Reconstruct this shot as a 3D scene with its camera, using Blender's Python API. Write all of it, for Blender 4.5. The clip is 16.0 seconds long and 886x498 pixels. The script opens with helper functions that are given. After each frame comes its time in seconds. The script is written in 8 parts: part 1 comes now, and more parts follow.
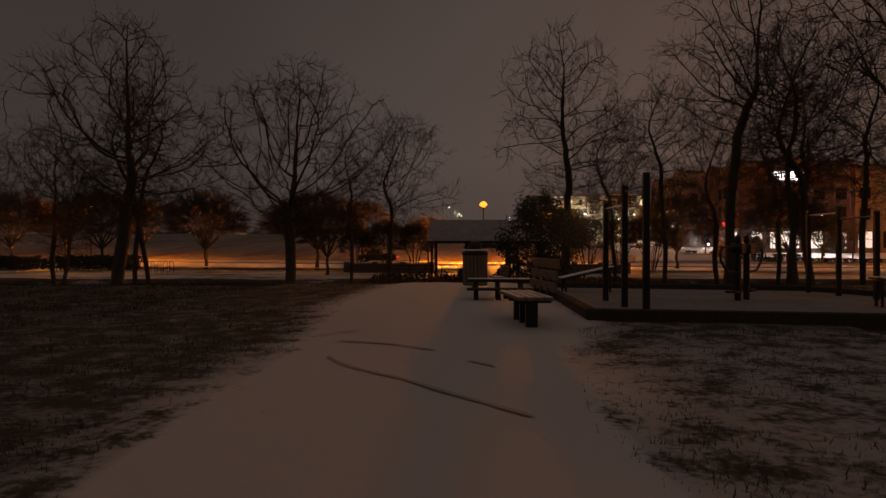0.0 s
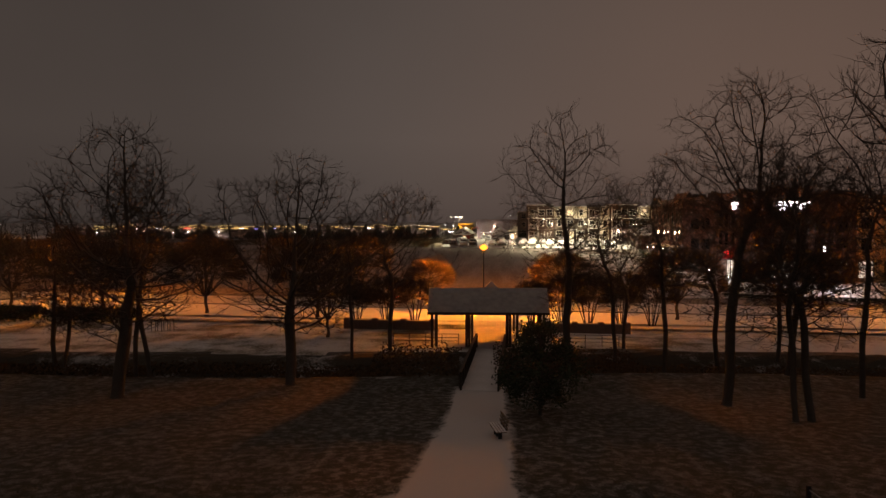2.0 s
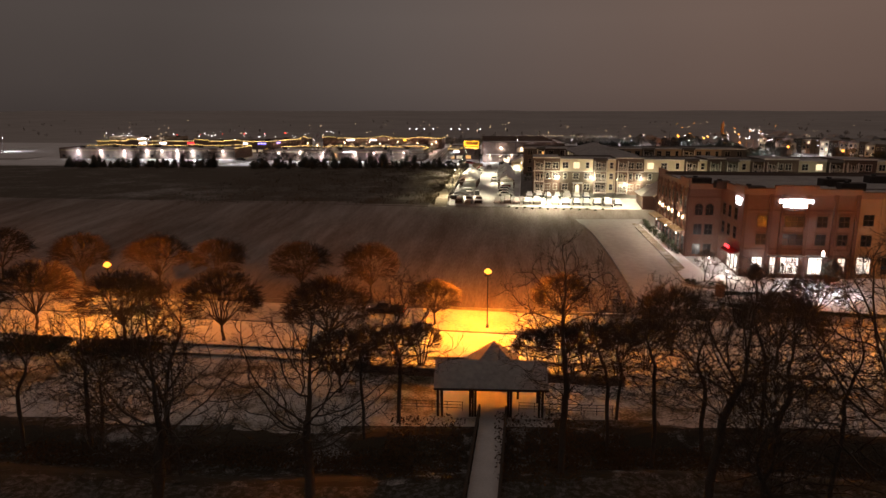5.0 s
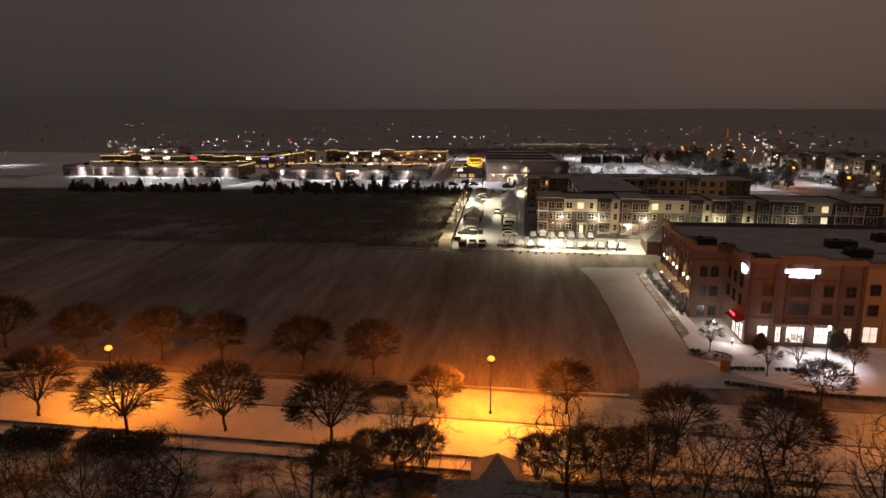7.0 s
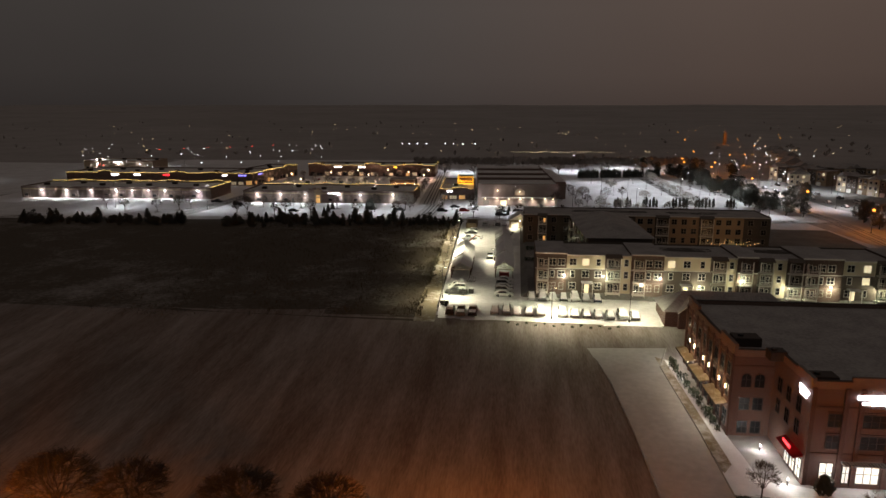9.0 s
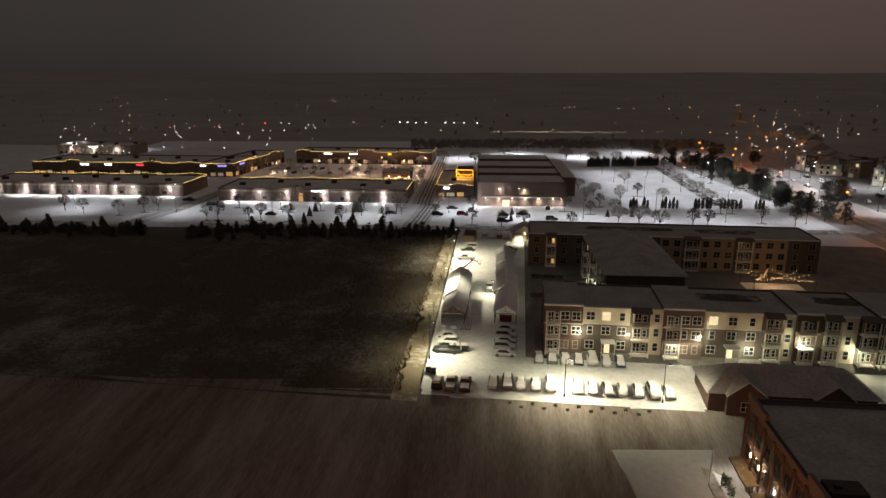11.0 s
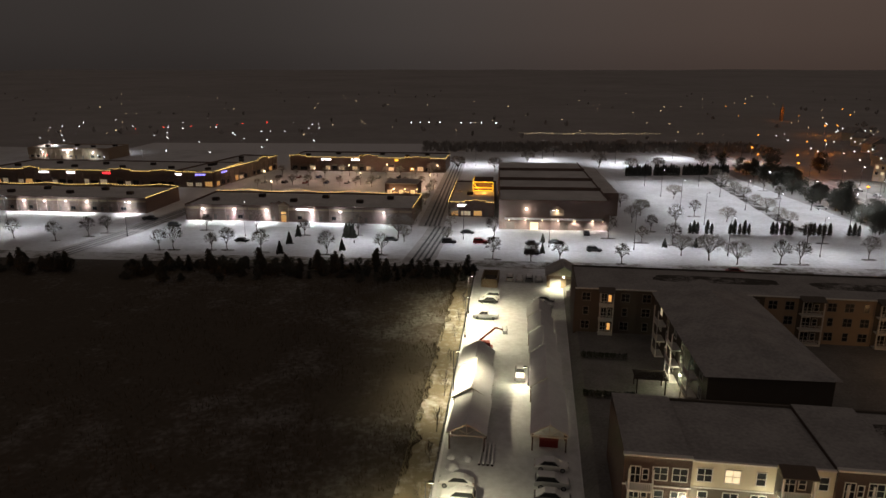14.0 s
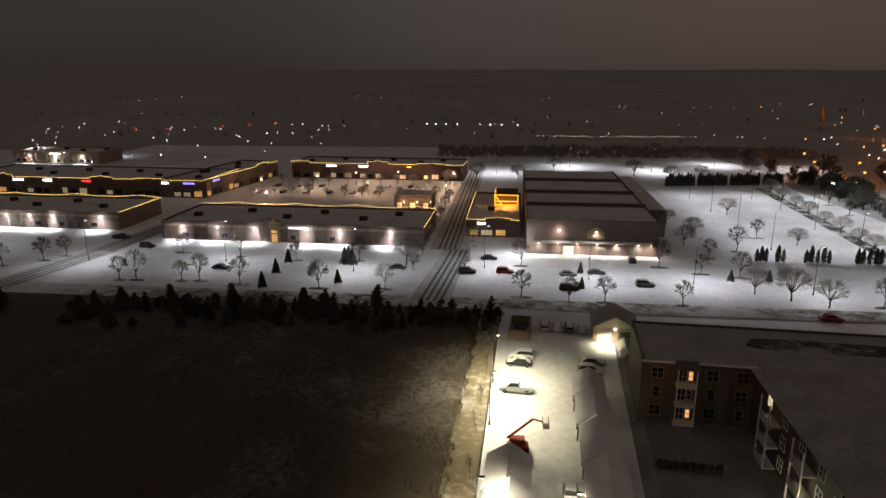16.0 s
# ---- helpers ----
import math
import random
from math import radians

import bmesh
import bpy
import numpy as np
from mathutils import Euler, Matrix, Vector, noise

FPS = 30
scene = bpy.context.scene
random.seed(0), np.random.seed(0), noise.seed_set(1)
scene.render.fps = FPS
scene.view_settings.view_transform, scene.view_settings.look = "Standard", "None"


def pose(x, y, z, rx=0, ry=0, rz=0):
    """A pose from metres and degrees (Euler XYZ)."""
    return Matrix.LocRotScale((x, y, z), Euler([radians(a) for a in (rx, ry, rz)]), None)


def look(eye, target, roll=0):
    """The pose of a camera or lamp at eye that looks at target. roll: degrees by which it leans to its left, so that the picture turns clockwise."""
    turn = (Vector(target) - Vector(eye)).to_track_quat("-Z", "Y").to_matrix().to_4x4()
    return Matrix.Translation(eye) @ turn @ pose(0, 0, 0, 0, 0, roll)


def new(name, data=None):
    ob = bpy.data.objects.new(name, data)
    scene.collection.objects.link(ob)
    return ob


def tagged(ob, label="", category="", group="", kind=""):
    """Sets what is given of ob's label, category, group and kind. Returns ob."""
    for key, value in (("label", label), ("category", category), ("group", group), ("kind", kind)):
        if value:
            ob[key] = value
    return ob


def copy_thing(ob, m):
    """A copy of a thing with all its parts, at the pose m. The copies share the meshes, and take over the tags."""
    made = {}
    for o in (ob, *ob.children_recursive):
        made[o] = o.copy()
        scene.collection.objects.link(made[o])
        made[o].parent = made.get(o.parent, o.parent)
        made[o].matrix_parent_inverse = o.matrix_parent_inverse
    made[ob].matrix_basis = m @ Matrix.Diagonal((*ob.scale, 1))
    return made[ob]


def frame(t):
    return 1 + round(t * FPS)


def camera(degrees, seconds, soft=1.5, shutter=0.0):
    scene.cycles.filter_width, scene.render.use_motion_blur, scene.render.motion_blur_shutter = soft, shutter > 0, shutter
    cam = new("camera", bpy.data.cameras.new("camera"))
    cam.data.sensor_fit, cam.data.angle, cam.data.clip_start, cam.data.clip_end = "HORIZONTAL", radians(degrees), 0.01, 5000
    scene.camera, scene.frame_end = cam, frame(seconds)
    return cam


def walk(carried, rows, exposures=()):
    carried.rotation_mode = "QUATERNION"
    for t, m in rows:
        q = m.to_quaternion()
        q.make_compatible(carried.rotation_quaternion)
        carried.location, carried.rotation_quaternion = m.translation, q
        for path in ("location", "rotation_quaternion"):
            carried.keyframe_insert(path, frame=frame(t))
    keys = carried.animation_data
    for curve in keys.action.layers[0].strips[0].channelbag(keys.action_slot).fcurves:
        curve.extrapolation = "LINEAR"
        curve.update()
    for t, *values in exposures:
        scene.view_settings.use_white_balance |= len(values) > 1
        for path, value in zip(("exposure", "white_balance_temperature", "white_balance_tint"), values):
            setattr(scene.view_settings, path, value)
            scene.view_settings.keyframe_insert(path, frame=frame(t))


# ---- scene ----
cam = camera(67.6, 16.0)
PATH = [
    (0, (0.210, 1.060, 1.292), (0.203, 3.060, 1.289), 0.0),
    (0.5, (0.210, 1.103, 1.306), (0.205, 3.103, 1.307), 0.0),
    (1, (0.248, 1.035, 3.710), (0.243, 3.035, 3.708), 0.0),
    (1.5, (0.213, 1.056, 6.677), (0.206, 3.056, 6.671), 0.0),
    (2, (0.218, 1.283, 9.373), (0.210, 3.282, 9.310), 0.0),
    (2.5, (0.216, 1.046, 12.465), (0.209, 3.042, 12.332), 0.0),
    (2.7, (0.225, 1.080, 13.800), (0.217, 3.073, 13.633), 0.0),
    (2.8, (0.226, 1.090, 14.500), (0.218, 3.075, 14.260), 0.0),
    (2.9, (0.228, 1.100, 15.200), (0.219, 3.069, 14.849), 0.0),
    (3, (0.233, 1.124, 15.893), (0.224, 3.086, 15.503), 0.0),
    (3.5, (0.237, 1.163, 18.685), (0.226, 3.123, 18.286), 0.0),
    (4, (0.244, 1.121, 21.387), (0.230, 3.081, 20.990), 0.0),
    (6.5, (0.235, 1.104, 36.199), (0.198, 3.061, 35.788), 0.0),
    (7, (0.251, 4.189, 38.830), (0.216, 6.145, 38.418), 0.0),
    (7.5, (0.348, 8.982, 41.532), (0.323, 10.938, 41.117), 0.0),
    (8, (0.607, 15.475, 44.211), (0.590, 17.431, 43.793), 0.0),
    (8.5, (1.004, 23.031, 46.881), (0.991, 24.985, 46.458), 0.0),
    (9, (1.517, 30.704, 49.709), (1.506, 32.657, 49.281), 0.0),
    (11.5, (4.878, 72.276, 58.951), (4.853, 74.204, 58.420), 0.0),
    (12, (5.014, 80.799, 58.696), (4.984, 82.727, 58.165), 0.0),
    (12.5, (5.062, 89.511, 58.388), (5.024, 91.438, 57.857), 0.0),
    (13, (5.017, 98.550, 57.812), (4.970, 100.478, 57.281), 0.0),
    (13.5, (4.957, 107.919, 57.147), (4.899, 109.847, 56.617), 0.0),
    (14, (4.833, 117.386, 56.523), (4.764, 119.313, 55.994), 0.0),
    (14.5, (4.664, 126.581, 56.058), (4.584, 128.508, 55.529), 0.0),
    (15, (4.360, 135.526, 55.755), (4.268, 137.452, 55.226), 0.0),
    (15.5, (3.923, 144.292, 55.408), (3.819, 146.218, 54.878), 0.0),
    (16, (3.430, 153.026, 55.008), (3.311, 154.951, 54.479), 0.0),
]
# the picture darkens and cools a little as the bright town comes into view: seconds, stops, white balance
STOPS = [(0.0, 1.0, 7400, 22), (1.0, 1.15, 7400, 21), (2.0, 1.35, 7350, 20), (2.8, 1.5, 7300, 20), (4.0, 1.75, 7100, 19), (7.0, 1.15, 6850, 16), (8.0, 1.02, 6750, 14), (9.0, 0.95, 6550, 11), (12.0, 0.84, 6550, 11), (16.0, 0.84, 6600, 12)]
walk(cam, [(t, look(eye, target, roll)) for t, eye, target, roll in PATH], STOPS)

# ---- world: night overcast lit by the town below ----
world = bpy.data.worlds.new("night_sky")
scene.world = world
world.use_nodes = True
wn, wl = world.node_tree.nodes, world.node_tree.links
wn.clear()
w_out = wn.new("ShaderNodeOutputWorld")
w_bg = wn.new("ShaderNodeBackground")
w_geo = wn.new("ShaderNodeTexCoord")
w_sep = wn.new("ShaderNodeSeparateXYZ")
w_ramp = wn.new("ShaderNodeValToRGB")
w_noise = wn.new("ShaderNodeTexNoise")
w_noise.inputs["Scale"].default_value, w_noise.inputs["Detail"].default_value = 2.2, 3.0
wl.new(w_geo.outputs["Generated"], w_sep.inputs[0])
wl.new(w_geo.outputs["Generated"], w_noise.inputs["Vector"])
wl.new(w_sep.outputs["Z"], w_ramp.inputs["Fac"])
ramp = w_ramp.color_ramp
ramp.elements[0].position, ramp.elements[0].color = 0.0, (0.0190, 0.0160, 0.0148, 1)
ramp.elements[1].position, ramp.elements[1].color = 1.0, (0.0235, 0.0208, 0.0194, 1)
for at, colour in ((0.04, (0.0235, 0.0200, 0.0184, 1)), (0.13, (0.0282, 0.0244, 0.0224, 1)), (0.4, (0.0238, 0.0210, 0.0195, 1))):
    ramp.elements.new(at).color = colour
# the sky is brighter over the town, which lies ahead
w_dot = wn.new("ShaderNodeVectorMath")
w_dot.operation = "DOT_PRODUCT"
w_dot.inputs[1].default_value = Vector((0.3, 1.0, 0.06)).normalized()
wl.new(w_geo.outputs["Generated"], w_dot.inputs[0])
w_glow = wn.new("ShaderNodeMapRange")
w_glow.interpolation_type = "SMOOTHSTEP"
w_glow.inputs["From Min"].default_value, w_glow.inputs["From Max"].default_value = 0.75, 1.0
w_glow.inputs["To Min"].default_value, w_glow.inputs["To Max"].default_value = 0.8, 1.34
wl.new(w_dot.outputs["Value"], w_glow.inputs["Value"])
w_cloud = wn.new("ShaderNodeMath")
w_cloud.operation = "MULTIPLY_ADD"
w_cloud.inputs[1].default_value, w_cloud.inputs[2].default_value = 0.3, -0.15
wl.new(w_noise.outputs["Fac"], w_cloud.inputs[0])
w_sum = wn.new("ShaderNodeMath")
wl.new(w_glow.outputs[0], w_sum.inputs[0])
wl.new(w_cloud.outputs[0], w_sum.inputs[1])
# and more orange to the right, over the older streets
w_side = wn.new("ShaderNodeVectorMath")
w_side.operation = "DOT_PRODUCT"
w_side.inputs[1].default_value = Vector((0.8, 0.6, 0.05)).normalized()
wl.new(w_geo.outputs["Generated"], w_side.inputs[0])
w_warm = wn.new("ShaderNodeMapRange")
w_warm.interpolation_type = "SMOOTHSTEP"
w_warm.inputs["From Min"].default_value, w_warm.inputs["From Max"].default_value = 0.45, 1.0
wl.new(w_side.outputs["Value"], w_warm.inputs["Value"])
w_tint = wn.new("ShaderNodeMix")
w_tint.data_type, w_tint.blend_type = "RGBA", "MULTIPLY"
w_tint.inputs["B"].default_value = (1.28, 1.04, 0.92, 1)
wl.new(w_warm.outputs[0], w_tint.inputs["Factor"])
wl.new(w_ramp.outputs["Color"], w_tint.inputs["A"])
wl.new(w_tint.outputs["Result"], w_bg.inputs["Color"])
wl.new(w_sum.outputs[0], w_bg.inputs["Strength"])
wl.new(w_bg.outputs[0], w_out.inputs[0])

# the cloud cover's own glow, as one very wide faint sun
cloud = bpy.data.lights.new("cloud_glow", "SUN")
cloud.energy, cloud.angle, cloud.color = 0.060, radians(120), (1.0, 0.76, 0.63)
new("cloud_glow", cloud).matrix_world = look((0, 60, 200), (0, 75, 0))


def lamp_light(p, watts, colour, size=0.15, cone=0):
    """The light of one lamp of the place. cone: degrees of a shielded head that shines down only."""
    data = bpy.data.lights.new("lamp_light", "SPOT" if cone else "POINT")
    data.energy, data.color, data.shadow_soft_size = watts, colour, size
    if cone:
        data.spot_size, data.spot_blend = radians(cone), 0.6
    ob = new("lamp_light", data)
    ob.location = p
    return ob


SODIUM, COOL, WARM, GREENISH = (1.0, 0.25, 0.014), (0.92, 0.95, 1.0), (1.0, 0.66, 0.34), (1.0, 0.93, 0.62)

# ---- materials ----
MATS = {}


def material(name, colour, rough=0.8, metal=0.0, second=None, scale=3.0, amount=0.5, bump=0.0, bump_scale=20.0, emit=0.0, spec=0.3):
    """A surface: two colours mixed by noise at two scales, with fine relief; or something that gives off light."""
    m = bpy.data.materials.new(name)
    m.use_nodes = True
    n, l = m.node_tree.nodes, m.node_tree.links
    b = n["Principled BSDF"]
    b.inputs["Roughness"].default_value = rough
    b.inputs["Metallic"].default_value = metal
    b.inputs["Specular IOR Level"].default_value = spec
    b.inputs["Base Color"].default_value = (*colour, 1)
    co = n.new("ShaderNodeNewGeometry")
    if second:
        big, small = n.new("ShaderNodeTexNoise"), n.new("ShaderNodeTexNoise")
        big.inputs["Scale"].default_value, small.inputs["Scale"].default_value = scale, scale * 9
        big.inputs["Detail"].default_value = small.inputs["Detail"].default_value = 4
        add = n.new("ShaderNodeMath")
        add.operation = "ADD"
        ram = n.new("ShaderNodeMapRange")
        ram.inputs["From Min"].default_value, ram.inputs["From Max"].default_value = 0.75, 1.25
        ram.inputs["To Max"].default_value = amount
        mix = n.new("ShaderNodeMix")
        mix.data_type = "RGBA"
        mix.inputs["A"].default_value, mix.inputs["B"].default_value = (*colour, 1), (*second, 1)
        for t in (big, small):
            l.new(co.outputs["Position"], t.inputs["Vector"])
        l.new(big.outputs["Fac"], add.inputs[0])
        l.new(small.outputs["Fac"], add.inputs[1])
        l.new(add.outputs[0], ram.inputs["Value"])
        l.new(ram.outputs[0], mix.inputs["Factor"])
        l.new(mix.outputs["Result"], b.inputs["Base Color"])
    if bump:
        t, r = n.new("ShaderNodeTexNoise"), n.new("ShaderNodeBump")
        t.inputs["Scale"].default_value, t.inputs["Detail"].default_value = bump_scale, 5
        r.inputs["Strength"].default_value, r.inputs["Distance"].default_value = bump, 0.05
        l.new(co.outputs["Position"], t.inputs["Vector"])
        l.new(t.outputs["Fac"], r.inputs["Height"])
        l.new(r.outputs[0], b.inputs["Normal"])
    if emit:
        b.inputs["Emission Color"].default_value = (*colour, 1)
        b.inputs["Emission Strength"].default_value = emit
    MATS[name] = m
    return m


def cover(name, bare, bare2, snow, level, soft, scale, stretch=(1, 1, 1), turn=0.0, bump=0.6, attr=False):
    """Ground partly covered by snow: bare ground shows where the noise falls below level."""
    m = material(name, snow, 0.9)
    n, l = m.node_tree.nodes, m.node_tree.links
    b = n["Principled BSDF"]
    co, ro, mp = n.new("ShaderNodeNewGeometry"), n.new("ShaderNodeMapping"), n.new("ShaderNodeMapping")
    ro.inputs["Rotation"].default_value, mp.inputs["Scale"].default_value = (0, 0, turn), stretch
    l.new(co.outputs["Position"], ro.inputs["Vector"])
    l.new(ro.outputs[0], mp.inputs["Vector"])
    noises = []
    for s, d in ((scale * 0.16, 3), (scale, 6), (scale * 9, 4)):
        t = n.new("ShaderNodeTexNoise")
        t.inputs["Scale"].default_value, t.inputs["Detail"].default_value = s, d
        l.new(mp.outputs[0], t.inputs["Vector"])
        noises.append(t.outputs["Fac"])
    total = noises[0]
    for other, weight in ((noises[1], 0.8), (noises[2], 0.55)):
        k = n.new("ShaderNodeMath")
        k.operation = "MULTIPLY_ADD"
        k.inputs[1].default_value = weight
        l.new(other, k.inputs[0])
        l.new(total, k.inputs[2])
        total = k.outputs[0]
    if attr:
        at, ad = n.new("ShaderNodeAttribute"), n.new("ShaderNodeMath")
        at.attribute_name = "snow_depth"
        l.new(at.outputs["Fac"], ad.inputs[0])
        l.new(total, ad.inputs[1])
        total = ad.outputs[0]
    r = n.new("ShaderNodeMapRange")
    r.interpolation_type = "SMOOTHSTEP"
    r.inputs["From Min"].default_value, r.inputs["From Max"].default_value = level - soft, level + soft
    l.new(total, r.inputs["Value"])
    soil = n.new("ShaderNodeMix")
    soil.data_type = "RGBA"
    soil.inputs["A"].default_value, soil.inputs["B"].default_value = (*bare, 1), (*bare2, 1)
    l.new(noises[2], soil.inputs["Factor"])
    mix = n.new("ShaderNodeMix")
    mix.data_type = "RGBA"
    mix.inputs["B"].default_value = (*snow, 1)
    l.new(soil.outputs["Result"], mix.inputs["A"])
    l.new(r.outputs[0], mix.inputs["Factor"])
    if attr:
        deep, full = n.new("ShaderNodeMapRange"), n.new("ShaderNodeMix")
        deep.inputs["From Max"].default_value = 0.3
        full.data_type = "RGBA"
        full.inputs["A"].default_value, full.inputs["B"].default_value = (snow[0] * 0.36, snow[1] * 0.36, snow[2] * 0.36, 1), (*snow, 1)
        l.new(at.outputs["Fac"], deep.inputs["Value"])
        l.new(deep.outputs[0], full.inputs["Factor"])
        l.new(full.outputs["Result"], mix.inputs["B"])
    l.new(mix.outputs["Result"], b.inputs["Base Color"])
    rel = n.new("ShaderNodeBump")
    rel.inputs["Strength"].default_value, rel.inputs["Distance"].default_value = bump, 0.06
    l.new(total, rel.inputs["Height"])
    l.new(rel.outputs[0], b.inputs["Normal"])
    return m


def brickwork(name, a, b2, mortar, scale=1.0):
    """Brick courses at real size, seen from far off."""
    m = material(name, a, 0.85)
    n, l = m.node_tree.nodes, m.node_tree.links
    co, mp, tx = n.new("ShaderNodeTexCoord"), n.new("ShaderNodeMapping"), n.new("ShaderNodeTexBrick")
    mp.inputs["Rotation"].default_value = (radians(90), 0, 0)
    sx = n.new("ShaderNodeSeparateXYZ")
    cx = n.new("ShaderNodeCombineXYZ")
    ad = n.new("ShaderNodeMath")
    l.new(co.outputs["Object"], sx.inputs[0])
    l.new(sx.outputs["X"], ad.inputs[0])
    l.new(sx.outputs["Y"], ad.inputs[1])
    l.new(ad.outputs[0], cx.inputs["X"])
    l.new(sx.outputs["Z"], cx.inputs["Y"])
    l.new(cx.outputs[0], tx.inputs["Vector"])
    tx.inputs["Scale"].default_value = 4.4 * scale
    tx.inputs["Color1"].default_value, tx.inputs["Color2"].default_value, tx.inputs["Mortar"].default_value = (*a, 1), (*b2, 1), (*mortar, 1)
    tx.inputs["Mortar Size"].default_value = 0.02
    l.new(tx.outputs["Color"], n["Principled BSDF"].inputs["Base Color"])
    rel = n.new("ShaderNodeBump")
    rel.inputs["Distance"].default_value = 0.01
    l.new(tx.outputs["Fac"], rel.inputs["Height"])
    rel.invert = True
    l.new(rel.outputs[0], n["Principled BSDF"].inputs["Normal"])
    return m


SNOW = material("snow", (0.80, 0.80, 0.81), 0.85, second=(0.62, 0.62, 0.63), scale=0.5, amount=0.6, bump=0.35, bump_scale=6)
# snow of the unlit roofs, their dimness put into the darker colour
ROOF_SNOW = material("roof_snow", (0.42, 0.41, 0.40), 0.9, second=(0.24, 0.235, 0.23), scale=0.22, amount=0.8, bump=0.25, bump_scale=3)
PATH_SNOW = material("path_snow", (0.74, 0.73, 0.73), 0.85, second=(0.55, 0.54, 0.53), scale=0.7, amount=0.6, bump=0.3, bump_scale=9)
LOT_SNOW = material("lot_snow", (0.76, 0.77, 0.78), 0.8, second=(0.50, 0.50, 0.50), scale=0.12, amount=0.7, bump=0.3, bump_scale=2)
PARK = cover("park_grass", (0.022, 0.022, 0.013), (0.055, 0.048, 0.03), (0.17, 0.168, 0.168), 1.27, 0.2, 15.0, bump=0.3)
PARK_PATH = cover("path_snow_and_grass", (0.022, 0.022, 0.013), (0.055, 0.048, 0.03), (0.56, 0.55, 0.545), 1.27, 0.17, 15.0, bump=0.3, attr=True)
BANK = cover("creek_bank", (0.026, 0.022, 0.015), (0.07, 0.058, 0.04), (0.4, 0.4, 0.4), 1.36, 0.16, 0.9)
PARK_FAR = cover("park_snow", (0.08, 0.07, 0.04), (0.14, 0.12, 0.07), (0.62, 0.62, 0.62), 1.10, 0.22, 0.5)
FIELD = cover("mown_field", (0.105, 0.078, 0.062), (0.15, 0.115, 0.094), (0.34, 0.32, 0.305), 1.27, 0.5, 0.2, (2.2, 0.3, 1), 0.105)
MEADOW = cover("tall_meadow", (0.062, 0.05, 0.037), (0.11, 0.09, 0.066), (0.32, 0.31, 0.30), 1.42, 0.3, 0.12)
# far land paled and evened in colour, standing in for haze towards the sky
FAR_LAND = cover("haze_pale_far_land", (0.27, 0.255, 0.245), (0.32, 0.305, 0.295), (0.48, 0.465, 0.455), 1.2, 0.7, 0.02)
BARK = material("bark", (0.08, 0.066, 0.054), 0.95, second=(0.11, 0.095, 0.08), scale=3, amount=0.8, bump=0.8, bump_scale=25)
TWIG = material("twig", (0.060, 0.046, 0.036), 0.95, second=(0.10, 0.08, 0.06), scale=4)
# distant bare wood, much lighter than twig: the haze before it is in the colour
HAZE_TWIG = material("haze_pale_far_wood", (0.30, 0.28, 0.26), 0.95, second=(0.52, 0.5, 0.47), scale=0.05)
# lighter copy of twig: lamp light and haze on the crowns painted into the colour
LAMPLIT_TWIG = material("lamp_paled_twig", (0.30, 0.27, 0.24), 0.95, second=(0.44, 0.42, 0.39), scale=4)
LEAF = material("evergreen_leaf", (0.020, 0.032, 0.014), 0.6, second=(0.045, 0.06, 0.025), scale=5)
NEEDLE = material("needle", (0.06, 0.065, 0.05), 0.8, second=(0.15, 0.15, 0.14), scale=2.5)
DEAD_LEAF = material("dry_leaf", (0.07, 0.045, 0.022), 0.9, second=(0.11, 0.07, 0.035), scale=5)
GRASS_BLADE = material("grass_blade", (0.05, 0.055, 0.022), 0.9, second=(0.13, 0.11, 0.06), scale=8)
STRAW = material("dry_stalk", (0.07, 0.055, 0.033), 0.95, second=(0.12, 0.095, 0.06), scale=0.6)
TIMBER = material("dark_timber", (0.045, 0.035, 0.028), 0.85, second=(0.10, 0.08, 0.06), scale=4, bump=0.4, bump_scale=30)
SLAT = material("bench_slat", (0.23, 0.17, 0.12), 0.8, second=(0.14, 0.10, 0.07), scale=6, bump=0.3, bump_scale=40)
STEEL_BLACK = material("black_painted_steel", (0.012, 0.012, 0.013), 0.45, spec=0.5)
STEEL = material("galvanised_steel", (0.35, 0.35, 0.36), 0.45, 0.8, second=(0.25, 0.25, 0.26), scale=10)
CONCRETE = material("concrete", (0.36, 0.35, 0.33), 0.9, second=(0.24, 0.23, 0.22), scale=2, bump=0.3)
ASPHALT = material("wet_asphalt", (0.045, 0.045, 0.047), 0.6, second=(0.16, 0.16, 0.16), scale=0.8, amount=0.9, bump=0.3)
DRIVE_SNOW = material("driven_snow", (0.46, 0.455, 0.45), 0.85, second=(0.33, 0.325, 0.32), scale=0.1, amount=0.7, bump=0.3, bump_scale=4)
# bright copy of the roof snow, with sky glow and haze in its colour
TOWN_ROOF = material("glow_lit_town_roof_snow", (0.74, 0.73, 0.72), 0.9, second=(0.5, 0.49, 0.48), scale=0.14, amount=0.8, bump=0.25, bump_scale=3)
TRIM_DULL = material("dull_window_trim", (0.34, 0.31, 0.27), 0.7, second=(0.27, 0.25, 0.22), scale=2)
BARE_ROOF = cover("half_bare_roof", (0.05, 0.046, 0.04), (0.08, 0.075, 0.065), (0.36, 0.35, 0.34), 1.3, 0.14, 0.5)
LAWN_SNOW = material("thin_lawn_snow", (0.24, 0.235, 0.225), 0.9, second=(0.13, 0.125, 0.11), scale=0.25, amount=0.8, bump=0.4, bump_scale=3)
DRY_VERGE = cover("dry_grass_verge", (0.16, 0.13, 0.08), (0.24, 0.2, 0.13), (0.5, 0.48, 0.44), 1.3, 0.2, 0.8)
